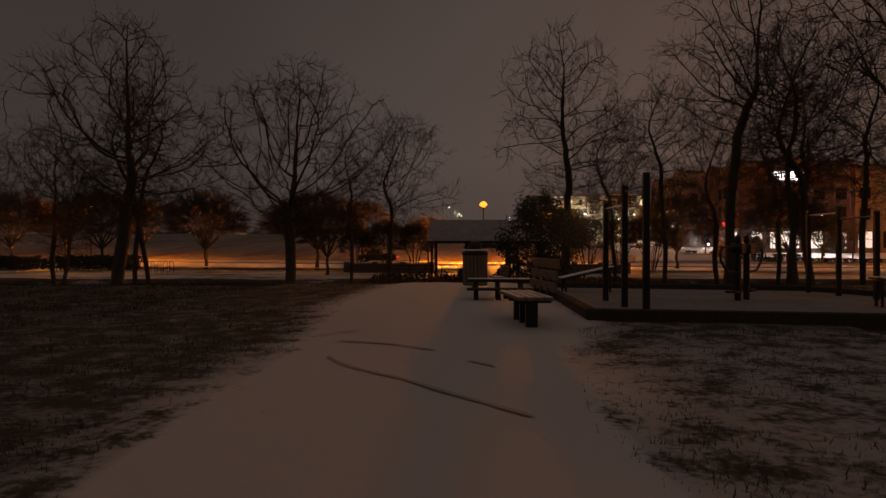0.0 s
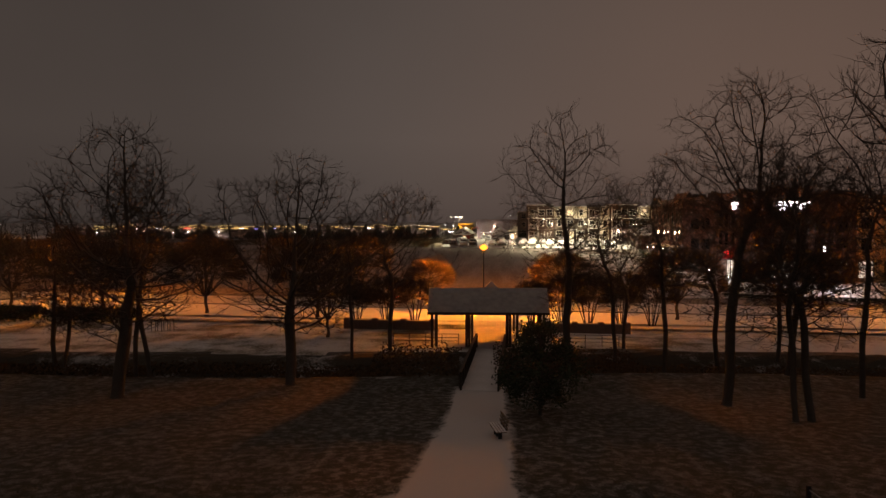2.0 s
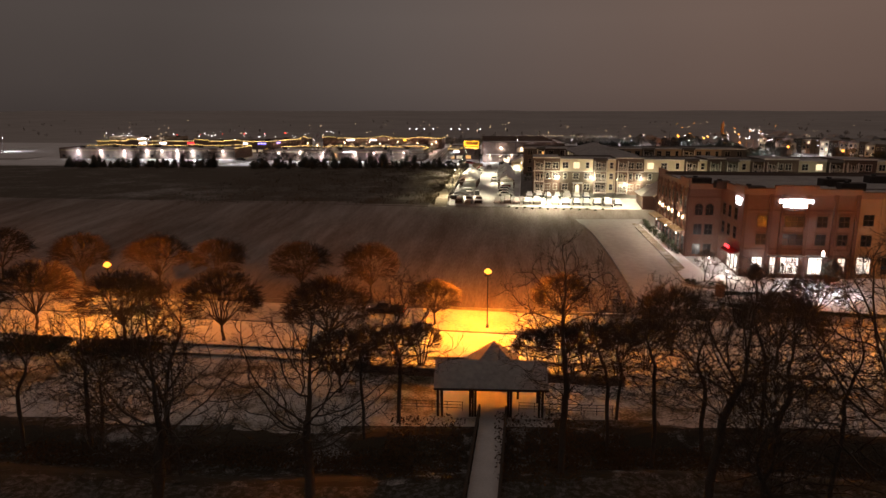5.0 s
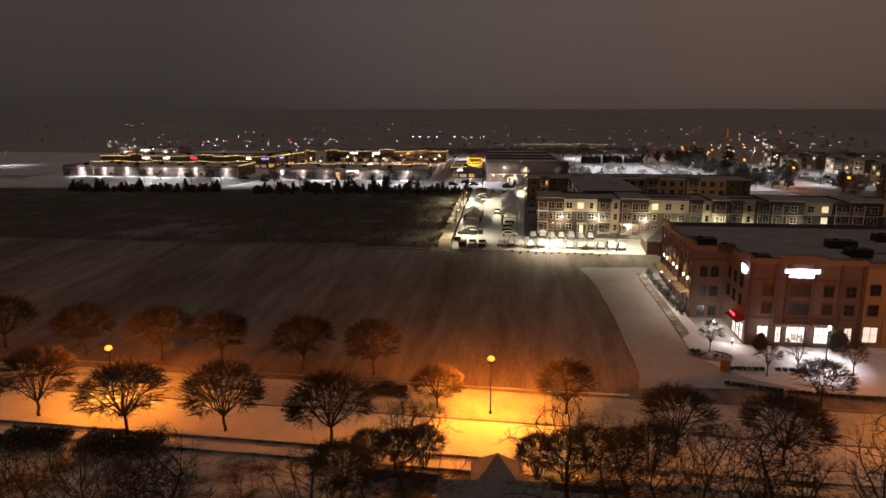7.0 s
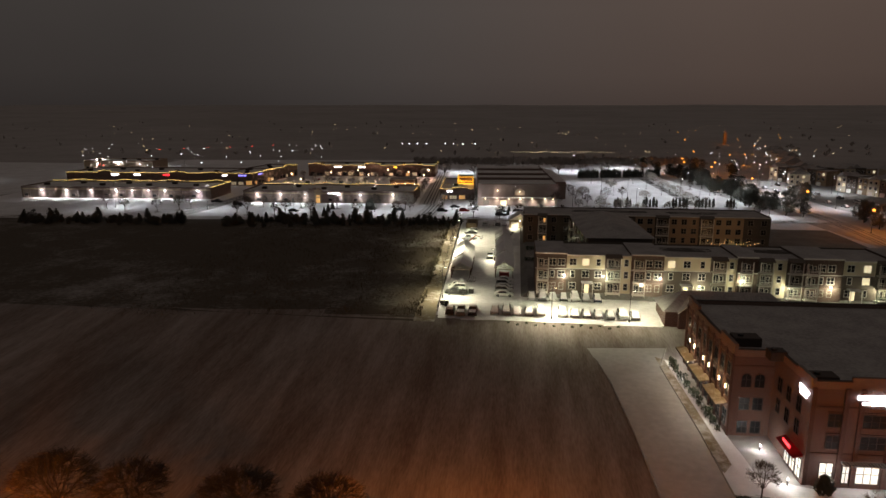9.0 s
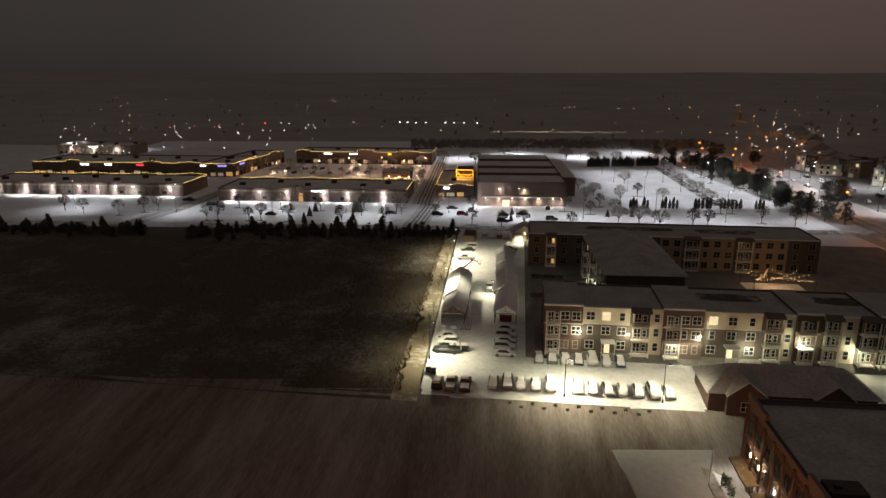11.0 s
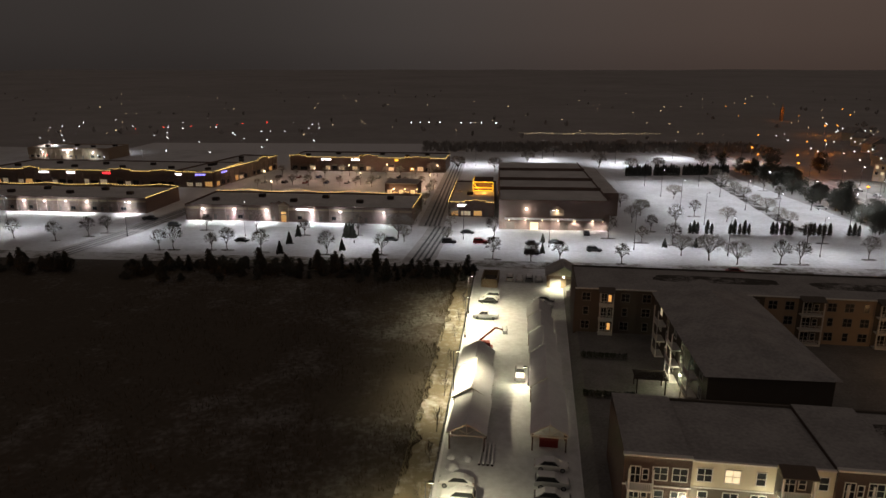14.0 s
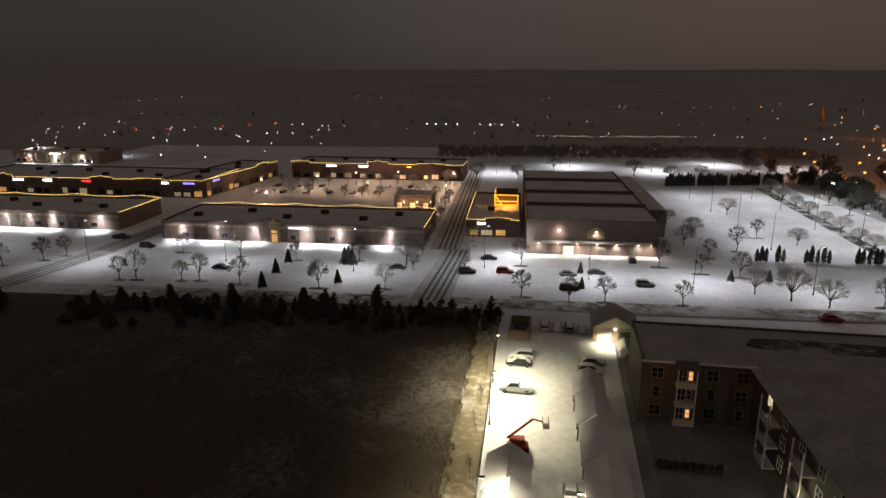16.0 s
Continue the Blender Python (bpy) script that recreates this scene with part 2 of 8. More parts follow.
ROAD_SNOW = material("packed_road_snow", (0.58, 0.57, 0.56), 0.8, second=(0.34, 0.33, 0.32), scale=0.3, amount=0.9, bump=0.3, bump_scale=4)
BRICK_RED = brickwork("red_brick", (0.135, 0.082, 0.068), (0.10, 0.06, 0.05), (0.17, 0.15, 0.14))
BRICK_BROWN = brickwork("brown_brick", (0.20, 0.14, 0.115), (0.165, 0.115, 0.095), (0.24, 0.21, 0.19))
BRICK_DARK = brickwork("dark_brown_brick", (0.115, 0.078, 0.062), (0.09, 0.06, 0.048), (0.15, 0.13, 0.115))
BRICK_TAN = brickwork("tan_brick", (0.30, 0.225, 0.145), (0.26, 0.19, 0.12), (0.32, 0.28, 0.22))
CREAM = material("cream_siding", (0.66, 0.62, 0.48), 0.7, second=(0.58, 0.54, 0.42), scale=0.8)
TAUPE = material("taupe_siding", (0.125, 0.108, 0.09), 0.75, second=(0.10, 0.087, 0.072), scale=0.8)
STUCCO = material("tan_stucco", (0.40, 0.31, 0.22), 0.85, second=(0.33, 0.25, 0.18), scale=0.6, bump=0.2)
WHITE_TRIM = material("white_trim", (0.74, 0.73, 0.69), 0.55, second=(0.66, 0.65, 0.61), scale=2)
GLASS_DARK = material("dark_window_glass", (0.015, 0.017, 0.02), 0.22, spec=0.25)
RUBBER = material("tyre_rubber", (0.015, 0.015, 0.015), 0.9)
LIT_PANE = material("lit_window", (1.0, 0.86, 0.55), 0.4, emit=0.42)
LIT_AMBER = material("amber_window", (1.0, 0.5, 0.14), 0.4, emit=0.5)
LIT_COOL = material("lit_shop_window", (0.95, 0.95, 0.85), 0.4, emit=0.34)
GLOW_SODIUM = material("sodium_lamp_glass", (1.0, 0.30, 0.03), 0.4, emit=1.3)
FAR_SODIUM = material("far_sodium_lamp", (1.0, 0.33, 0.04), 0.4, emit=2.2)
FAR_WHITE = material("far_white_lamp", (0.92, 0.96, 1.0), 0.4, emit=3.0)
FAR_WARM = material("far_warm_lamp", (1.0, 0.75, 0.42), 0.4, emit=1.6)
GLOW_WHITE = material("white_lamp_glass", (0.92, 0.96, 1.0), 0.4, emit=10.0)
GLOW_WARM = material("warm_lamp_glass", (1.0, 0.78, 0.45), 0.4, emit=6.0)
BULB = material("warm_bulb_glass", (1.0, 0.56, 0.22), 0.4, emit=2.4)
GLOW_GREENISH = material("metal_halide_lamp_glass", (1.0, 0.96, 0.72), 0.4, emit=9.0)
GOLD_LINE = material("gold_rope_light", (1.0, 0.66, 0.2), 0.4, emit=1.5)
SIGN_WHITE = material("white_sign_face", (0.94, 0.92, 1.0), 0.4, emit=4.0)
SIGN_RED = material("red_sign_face", (1.0, 0.03, 0.04), 0.4, emit=1.6)
SIGN_BLUE = material("blue_sign_face", (0.25, 0.22, 1.0), 0.4, emit=1.4)
SIGN_YELLOW = material("yellow_neon", (1.0, 0.52, 0.04), 0.4, emit=1.8)
GLOW_RED = material("red_tail_lamp", (1.0, 0.04, 0.02), 0.4, emit=3.0)


# ---- building blocks ----
class Mesh:
    """Gathers boxes, tubes and sheets into one mesh."""

    def __init__(self):
        self.v, self.f = [], []

    def add(self, verts, faces):
        k = len(self.v)
        self.v.extend(verts)
        self.f.extend([tuple(i + k for i in f) for f in faces])
        return self

    def box(self, x0, y0, z0, x1, y1, z1, m=None):
        c = [(x, y, z) for z in (z0, z1) for x, y in ((x0, y0), (x1, y0), (x1, y1), (x0, y1))]
        if m is not None:
            c = [tuple(m @ Vector(p)) for p in c]
        return self.add(c, [(3, 2, 1, 0), (4, 5, 6, 7), (0, 1, 5, 4), (1, 2, 6, 5), (2, 3, 7, 6), (3, 0, 4, 7)])

    def block(self, x0, y0, z0, x1, y1, z1, b=0.02, m=None):
        """A box with chamfered edges round its top and sides."""
        rings = []
        for z, k in ((z0, b), (z0 + b, 0), (z1 - b, 0), (z1, b)):
            rings.append([(x0 + b, y0 + k, z), (x1 - b, y0 + k, z), (x1 - k, y0 + b, z), (x1 - k, y1 - b, z), (x1 - b, y1 - k, z), (x0 + b, y1 - k, z), (x0 + k, y1 - b, z), (x0 + k, y0 + b, z)])
        return self.loft(rings, m, caps=True)

    def loft(self, rings, m=None, caps=True):
        n = len(rings[0])
        v = [p for r in rings for p in r]
        if m is not None:
            v = [tuple(m @ Vector(p)) for p in v]
        f = []
        for i in range(len(rings) - 1):
            for j in range(n):
                a, b = i * n + j, i * n + (j + 1) % n
                f.append((a, b, b + n, a + n))
        if caps:
            f.append(tuple(reversed(range(n))))
            f.append(tuple(range((len(rings) - 1) * n, len(rings) * n)))
        return self.add(v, f)

    def turned(self, x, y, profile, n=10):
        """A body turned about an upright axis: profile of (radius, z)."""
        return self.loft([[(x + r * math.cos(2 * math.pi * i / n), y + r * math.sin(2 * math.pi * i / n), z) for i in range(n)] for r, z in profile])

    def tube(self, p0, p1, r0, r1=None, n=6):
        r1 = r0 if r1 is None else r1
        p0, p1 = Vector(p0), Vector(p1)
        d = (p1 - p0).normalized()
        a = d.cross(Vector((0, 0, 1)) if abs(d.z) < 0.9 else Vector((1, 0, 0))).normalized()
        b = d.cross(a)
        ring = lambda p, r: [tuple(p + r * (a * math.cos(2 * math.pi * i / n) + b * math.sin(2 * math.pi * i / n))) for i in range(n)]
        return self.loft([ring(p0, r0), ring(p1, r1)])

    def prism(self, outline, y0, y1, m=None):
        """An outline in x and z, drawn out from y0 to y1."""
        return self.loft([[(x, y0, z) for x, z in outline], [(x, y1, z) for x, z in outline]], m)

    def data(self, name):
        me = bpy.data.meshes.new(name)
        me.from_pydata(self.v, [], self.f)
        me.update()
        return me


def thing(name, m, label, category, group="", kind=""):
    ob = new(name)
    ob.matrix_world = m
    ob.empty_display_size = 0.2
    return tagged(ob, label, category, group, kind)


def part(name, mesh, mat, parent, label="", smooth=False):
    """One mesh under a thing or a part, in the parent's own axes."""
    me = mesh.data(name) if isinstance(mesh, Mesh) else mesh
    if mat is not None and not me.materials:
        me.materials.append(mat)
    if smooth:
        for p in me.polygons:
            p.use_smooth = True
    ob = new(name, me)
    ob.parent = parent
    return tagged(ob, label)


def single(name, mesh, mat, label, category, kind="", m=None, group=""):
    """A thing that is one mesh."""
    ob = part(name, mesh, mat, None)
    if m is not None:
        ob.matrix_world = m
    return tagged(ob, label, category, group, kind)


# ---- lie of the land ----
RISE_Y = (-60, 25, 44, 80, 93, 112, 150, 172, 283, 330, 480, 560, 900, 5000)
RISE_Z = (0.1, 0.0, -1.4, -1.2, -0.6, 0.7, 3.3, 5.0, 4.9, 3.2, 3.0, 2.4, 0.0, 0.0)


def creek(x):
    return 53.5 - 0.02 * x + 1.2 * math.sin(x * 0.09)


def lie(x, y):
    """The height of the ground."""
    z = float(np.interp(y, RISE_Y, RISE_Z))
    if y < 30:
        z += 0.14 * math.exp(-((y - 16) / 6) ** 2) * max(0.0, min(1.0, (10 - x) / 6)) * max(0.0, min(1.0, (x + 9) / 6))
    d = abs(y - creek(x))
    if d < 4.5:
        z -= 1.3 * (0.5 + 0.5 * math.cos(math.pi * d / 4.5))
    return z


def drape(corners, nu, nv, dz):
    """A sheet over four corners (x, y), counter-clockwise, that lies dz above the ground."""
    a, b, c, d = [Vector((*p, 0)) for p in corners]
    mesh = Mesh()
    for j in range(nv + 1):
        for i in range(nu + 1):
            p = a.lerp(b, i / nu).lerp(d.lerp(c, i / nu), j / nv)
            mesh.v.append((p.x, p.y, lie(p.x, p.y) + dz))
    for j in range(nv):
        for i in range(nu):
            k = j * (nu + 1) + i
            mesh.f.append((k, k + 1, k + nu + 2, k + nu + 1))
    return mesh

# ---- ground: one sheet to the horizon ----
def ground_sheet():
    xs = np.unique(np.concatenate([np.arange(-60, 61, 1.5), np.arange(-320, 321, 10.0), np.linspace(-2600, 2600, 40)]))
    ys = np.unique(np.concatenate([np.arange(-12, 64, 1.5), np.arange(64, 180, 3.0), np.arange(180, 620, 10.0), np.linspace(-200, 4200, 50)]))
    mesh = Mesh()
    rng = random.Random(4)
    for y in ys:
        for x in xs:
            z = lie(x, y)
            if -40 < x < 40 and -12 < y < 60 and not -4.2 < x < 5.5:
                z += 0.05 * noise.noise(Vector((x * 0.35, y * 0.35, 0)))
            if y > 700:
                z += (y - 700) * 0.012 + 8 * max(0, noise.noise(Vector((x * 0.002, y * 0.002, 3))))
            mesh.v.append((float(x), float(y), z - 0.06))
    nx = len(xs)
    for j in range(len(ys) - 1):
        for i in range(nx - 1):
            k = j * nx + i
            mesh.f.append((k, k + 1, k + nx + 1, k + nx))
    me = mesh.data("ground")
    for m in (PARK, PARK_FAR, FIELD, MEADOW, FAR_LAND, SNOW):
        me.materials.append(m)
    for p in me.polygons:
        x, y, _ = p.center
        u = (x - 22.5) * 0.9945 - (y - 182.5) * 0.1045
        road = 92.0 - 0.117 * x
        if y < creek(x) + 5:
            k = 0
        elif y < road - 10:
            k = 1
        elif y < 168 - 0.1 * x:
            k = 2
        elif u < -26 and y < 287:
            k = 3
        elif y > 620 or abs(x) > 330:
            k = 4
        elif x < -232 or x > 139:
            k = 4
        else:
            k = 5
        p.material_index = k
        p.use_smooth = True
    return tagged(part("ground", me, None, None), "snow-dusted park grass and open fields", "ground", kind="structure")


ground_sheet()


PATH_LEFT = np.array([(-1.7, -4), (-1.5, 8), (-1.75, 13), (-1.6, 22), (-0.7, 28), (0.6, 38), (1.2, 46)], float)
PATH_RIGHT = np.array([(1.7, -4), (1.2, 6), (1.6, 9), (2.5, 12), (2.5, 20), (2.6, 26), (3.3, 35), (3.9, 46)], float)


def snow_depth(x, y):
    """How well snow covers the ground: full on the path, thin and broken on the grass."""
    xl, xr = np.interp(y, PATH_LEFT[:, 1], PATH_LEFT[:, 0]), np.interp(y, PATH_RIGHT[:, 1], PATH_RIGHT[:, 0])
    worn_l, worn_r = (0.9, 1.5 if y < 9 else 0.9) if y < 24 else (0.5, 0.5)
    d = (xl - x) / worn_l if x < xl else (x - xr) / worn_r if x > xr else min(xl - x, x - xr, 0) / 0.8
    d += 0.35 * noise.noise(Vector((x * 0.7, y * 0.5, 7)))
    thin = 0.13 * max(0.0, min(1.0, x - xr)) * max(0.0, min(1.0, (12 - y) / 3)) * max(0.0, min(1.0, (12 - x) / 4))
    return max(thin, 0.5 * min(1.0, max(0.0, (1.0 - d) * 0.6)))


def park_path():
    """The footpath under snow with its shoulders, which thin out into the grass."""
    mesh, depth = Mesh(), []
    ys = np.concatenate([np.arange(-4, 22, 0.2), np.arange(22, 46.2, 0.4)])
    n = 49
    for y in ys:
        mid = 0.5 * (np.interp(y, PATH_LEFT[:, 1], PATH_LEFT[:, 0]) + np.interp(y, PATH_RIGHT[:, 1], PATH_RIGHT[:, 0]))
        for k in range(n):
            x = float(mid + (k / (n - 1) - 0.5) * 13.0)
            f = snow_depth(x, y)
            mesh.v.append((x, float(y), (lie(x, y) if y < 30 else float(np.interp(y, RISE_Y, RISE_Z))) - 0.07 + (0.07 if 0 < k < n - 1 else 0) + 0.07 * f + 0.012 * noise.noise(Vector((x * 2, y * 2, 3)))))
            depth.append(f)
    for i in range(len(ys) - 1):
        for k in range(n - 1):
            a = i * n + k
            mesh.f.append((a, a + 1, a + n + 1, a + n))
    ob = single("path", mesh, PARK_PATH, "park footpath under fresh snow with grassy shoulders", "path", "structure")
    ob.data.attributes.new("snow_depth", "FLOAT", "POINT").data.foreach_set("value", depth)
    for p in ob.data.polygons:
        p.use_smooth = True


park_path()


# ---- road with kerbs ----
def road_line(x):
    """The road's middle."""
    return 89.6 - 0.125 * x


def ribbon(name, off0, off1, dz, mat, label, x0=-260.0, x1=200.0, step=4.0, category="road"):
    mesh = Mesh()
    n = int((x1 - x0) / step)
    for i in range(n + 1):
        x = x0 + (x1 - x0) * i / n
        for off in (off0, off1):
            y = road_line(x) + off
            mesh.v.append((x, y, lie(x, road_line(x)) + dz + (lie(x, y) - lie(x, road_line(x))) * 0.6))
    for i in range(n):
        mesh.f.append((2 * i, 2 * i + 2, 2 * i + 3, 2 * i + 1))
    return single(name, mesh, mat, label, category, "structure")


def kerb(off, x0=-260.0, x1=200.0):
    mesh = Mesh()
    n = 90
    for i in range(n + 1):
        x = x0 + (x1 - x0) * i / n
        y = road_line(x) + off
        z = lie(x, road_line(x)) + (lie(x, y) - lie(x, road_line(x))) * 0.6
        mesh.v.extend([(x, y - 0.08, z - 0.1), (x, y - 0.08, z + 0.16), (x, y + 0.08, z + 0.16), (x, y + 0.08, z - 0.1)])
    for i in range(n):
        for k in range(3):
            a = i * 4 + k
            mesh.f.append((a, a + 1, a + 5, a + 4))
    return single("kerb", mesh, CONCRETE, "concrete kerb along the snowy road", "kerb", "structure")


ribbon("road", -4.9, 4.9, 0.02, ROAD_SNOW, "road under packed and rutted snow")
for off in (-4.98, 4.98):
    kerb(off, x1=26.0 if off > 0 else 200.0)
kerb(4.98, 42.0, 200.0)
ribbon("verge", 5.1, 12.0, 0.05, SNOW, "snow-covered road verge", category="verge", x1=25)
ribbon("verge", -14.0, -5.1, 0.05, SNOW, "snow-covered road verge", category="verge")
ribbon("sidewalk", -17.2, -15.4, 0.07, PATH_SNOW, "concrete sidewalk under snow", category="sidewalk")

# the open fields beyond the road, laid over the ground sheet
single("field", drape([(-270, 140), (27.4, 101.5), (29.0, 163.5), (-270, 196)], 40, 14, -0.02), FIELD, "mown brown field under thin rows of snow", "field", "structure")
single("meadow", drape([(-270, 195), (-4.6, 165.2), (2.9, 289.0), (-270, 305)], 40, 14, 0.0), MEADOW, "dark rough meadow of tall dead grass", "field", "structure")


def bank():
    """Dark brush-grown banks along the creek, with a ragged edge."""
    mesh = Mesh()
    xs = np.arange(-120, 121, 1.0)
    for x in xs:
        lo = 4.6 + 1.7 * noise.noise(Vector((x * 0.11, 0, 3))) + 0.8 * noise.noise(Vector((x * 0.5, 0, 4)))
        hi = 4.8 + 1.6 * noise.noise(Vector((x * 0.12, 0, 8))) + 0.8 * noise.noise(Vector((x * 0.5, 0, 9)))
        for k in range(13):
            y = creek(x) - lo + (lo + hi) * k / 12
            mesh.v.append((float(x), float(y), lie(x, y) - (0.09 if k in (0, 12) else 0.015)))
    for i in range(len(xs) - 1):
        for k in range(12):
            a = i * 13 + k
            mesh.f.append((a, a + 13, a + 14, a + 1))
    return single("creek_bank", mesh, BANK, "dark overgrown creek bank", "bank", "structure")

bank()
single("planting_bed", drape([(29, 95.5), (130, 84.5), (130, 102.0), (42.5, 118.0)], 30, 8, 0.02), SNOW, "snowy planting beds before the offices", "bed", "structure")
SCUFFED = material("scuffed_snow", (0.42, 0.41, 0.405), 0.9, second=(0.34, 0.33, 0.325), scale=9, bump=0.4, bump_scale=30)
# dark scuffs left by boots and a sled in the path's snow
for pts, wide in ((((-1.55, 9.9), (-1.3, 10.25), (-1.0, 10.5)), 0.10), (((-1.15, 9.5), (-0.8, 9.42), (-0.45, 9.25), (0.1, 8.8)), 0.05), (((-1.1, 8.4), (-0.9, 8.0), (-0.7, 7.7), (-0.2, 7.2), (0.1, 6.8), (0.4, 6.4), (0.85, 5.85)), 0.055), (((0.45, 8.15), (0.72, 7.8)), 0.05)):
    scuff, n = Mesh(), 8 * (len(pts) - 1)
    for i in range(n + 1):
        f = i / n * (len(pts) - 1)
        j = min(int(f), len(pts) - 2)
        x, y = pts[j][0] + (pts[j + 1][0] - pts[j][0]) * (f - j), pts[j][1] + (pts[j + 1][1] - pts[j][1]) * (f - j)
        w = wide * (0.55 + 0.6 * abs(noise.noise(Vector((x * 5, y * 5, 1))))) * (0.2 if i in (0, n) else 1)
        scuff.v += [(x - w * 0.35, y - w * 0.9, lie(x, y) + 0.05), (x + w * 0.35, y + w * 0.9, lie(x, y) + 0.05)]
    scuff.f = [(2 * i, 2 * i + 1, 2 * i + 3, 2 * i + 2) for i in range(n)]
    single("scuff", scuff, SCUFFED, "shallow scuff in the snow of the path", "track", "structure")

# ---- plants ----
def grow(seed, height, trunk_r, spread, levels, kids, fork=0.3, up=0.35, crook=0.16, stems=1, taper=0.62, first=0.3, bole=0.62, reach=1.0):
    """The limbs of a bare tree: stout ones for the trunk part, fine ones for the crown. Each is a bent run of tapered tubes."""
    rng = random.Random(seed)
    stout, fine = [], []

    def limb(p, d, length, r, level):
        n = 1 if level == levels else 5 if level < 2 else 3 if level < 4 else 2
        pts = [(p.copy(), r)]
        for i in range(n):
            d = (d + Vector((rng.gauss(0, crook) * (0.22 if level == 0 else 1), rng.gauss(0, crook) * (0.22 if level == 0 else 1), rng.gauss(0, crook) + up * (0.13 if level == 1 else 0.07 if level else 0)))).normalized()
            if level == 0:
                d = (d + Vector((0, 0, 0.35))).normalized()
            p = p + d * (length / n)
            pts.append((p.copy(), r * (1 - (1 - taper * 0.55) * (i + 1) / n)))
        (stout if level < 2 else fine).append((level, pts))
        if level >= levels:
            return
        count = kids[min(level, len(kids) - 1)]
        for k in range(count):
            f = first + (1 - first) * (k + rng.random() * 0.8) / count if level == 0 else 0.2 + 0.8 * (k + rng.random()) / count
            f = min(f, 1.0)
            j = min(int(f * n), n - 1)
            q = pts[j][0].lerp(pts[j + 1][0], f * n - j)
            rr = pts[j][1] * (0.62 if level else 0.58)
            turn = rng.uniform(0, 2 * math.pi) if level else k * 2.4 + rng.uniform(-0.5, 0.5)
            side = d.cross(Vector((math.cos(turn), math.sin(turn), 0.13))).normalized()
            lean = spread * rng.uniform(0.7, 1.25) * (1.15 - 0.45 * f if level == 0 else 1)
            nd = (d * math.cos(lean) + side * math.sin(lean)).normalized()
            nl = length * rng.uniform(0.48, 0.75) * (1.1 - 0.5 * f if level == 0 else 0.95 - 0.35 * f) * (reach if level == 0 else 1)
            limb(q, nd, nl, rr, level + 1)
        top = pts[-1]
        limb(top[0], d, length * (0.42 * min(reach, 1.6) if level == 0 else 0.5), top[1], level + 1)

    for s in range(stems):
        a = rng.uniform(0, 6.28) if stems == 1 else s * 2 * math.pi / stems
        tilt = 0.02 if stems == 1 else rng.uniform(0.18, 0.4)
        limb(Vector((0.25 * math.cos(a) * (stems > 1), 0.25 * math.sin(a) * (stems > 1), -0.25)), Vector((math.cos(a) * tilt, math.sin(a) * tilt, 1)).normalized(), height * (bole if stems == 1 else 0.45), trunk_r, 0)
    top = max(p.z for _, pts in stout + fine for p, _ in pts)
    k = height / top
    return [[(lv, [(p * k, r) for p, r in pts]) for lv, pts in group] for group in (stout, fine)]


def limbs_mesh(limbs, name, least, flare=0.0):
    verts, faces = [], []
    for level, pts in limbs:
        n = (9, 6, 4, 3, 3, 3)[min(level, 5)]
        base = len(verts)
        for i, (p, r) in enumerate(pts):
            r = max(r, least)
            if level == 0 and i == 0:
                r *= 1 + flare
            q = pts[min(i + 1, len(pts) - 1)][0] - pts[max(i - 1, 0)][0]
            d = q.normalized()
            a = d.orthogonal().normalized()
            if level < 2:
                a = d.cross(Vector((0.31, 0.95, 0.02))).normalized()
            b = d.cross(a)
            for j in range(n):
                t = 2 * math.pi * j / n
                c = p + a * (r * math.cos(t)) + b * (r * math.sin(t))
                verts.append((c.x, c.y, c.z))
        last = len(pts) - 1
        for i in range(last):
            for j in range(n):
                k0, k1 = base + i * n + j, base + i * n + (j + 1) % n
                if n == 3 and last == 1:
                    faces.append((k0, k1, base + n))
                else:
                    faces.append((k0, k1, k1 + n, k0 + n))
    me = bpy.data.meshes.new(name)
    me.from_pydata(verts, [], faces)
    me.polygons.foreach_set("use_smooth", [True] * len(faces))
    me.update()
    return me


def bare_tree(label, seed, height, trunk_r, spread, levels, kids, twig=0.012, mats=(None, None), group="bare trees", **more):
    stout, fine = grow(seed, height, trunk_r, spread, levels, kids, **more)
    tree = thing("tree", Matrix.Identity(4), label, "tree", group)
    part("trunk", limbs_mesh(stout, "trunk", twig * 1.5, 0.5), mats[0] or BARK, tree)
    part("crown", limbs_mesh(fine, "crown", twig), mats[1] or TWIG, tree)
    return tree


def plant(tree, x, y, turn=0.0, scale=1.0, lean=(0, 0), z=None):
    """A copy of a tree that stands at x, y."""
    ob = copy_thing(tree, Matrix.Identity(4))
    ob.matrix_basis = Matrix.Translation((x, y, lie(x, y) - 0.05 if z is None else z)) @ pose(0, 0, 0, lean[0], lean[1], turn) @ Matrix.Scale(scale, 4)
    return ob


def drop(tree):
    """Takes away a pattern tree once its copies stand."""
    for o in (*tree.children_recursive, tree):
        bpy.data.objects.remove(o)


def leaf_cloud(rng, mesh, c, size, count, leaf, flat=1.0):
    """Small leaves scattered through a clump."""
    for _ in range(count):
        p = Vector((rng.gauss(0, 0.5), rng.gauss(0, 0.5), rng.gauss(0, 0.5) * flat)) * size + Vector(c)
        a = Vector((rng.uniform(-1, 1), rng.uniform(-1, 1), rng.uniform(-1, 1))).normalized() * leaf
        b = a.orthogonal().normalized() * leaf * 0.6
        mesh.add([tuple(p - a), tuple(p + b), tuple(p + a), tuple(p - b)], [(0, 1, 2, 3)])


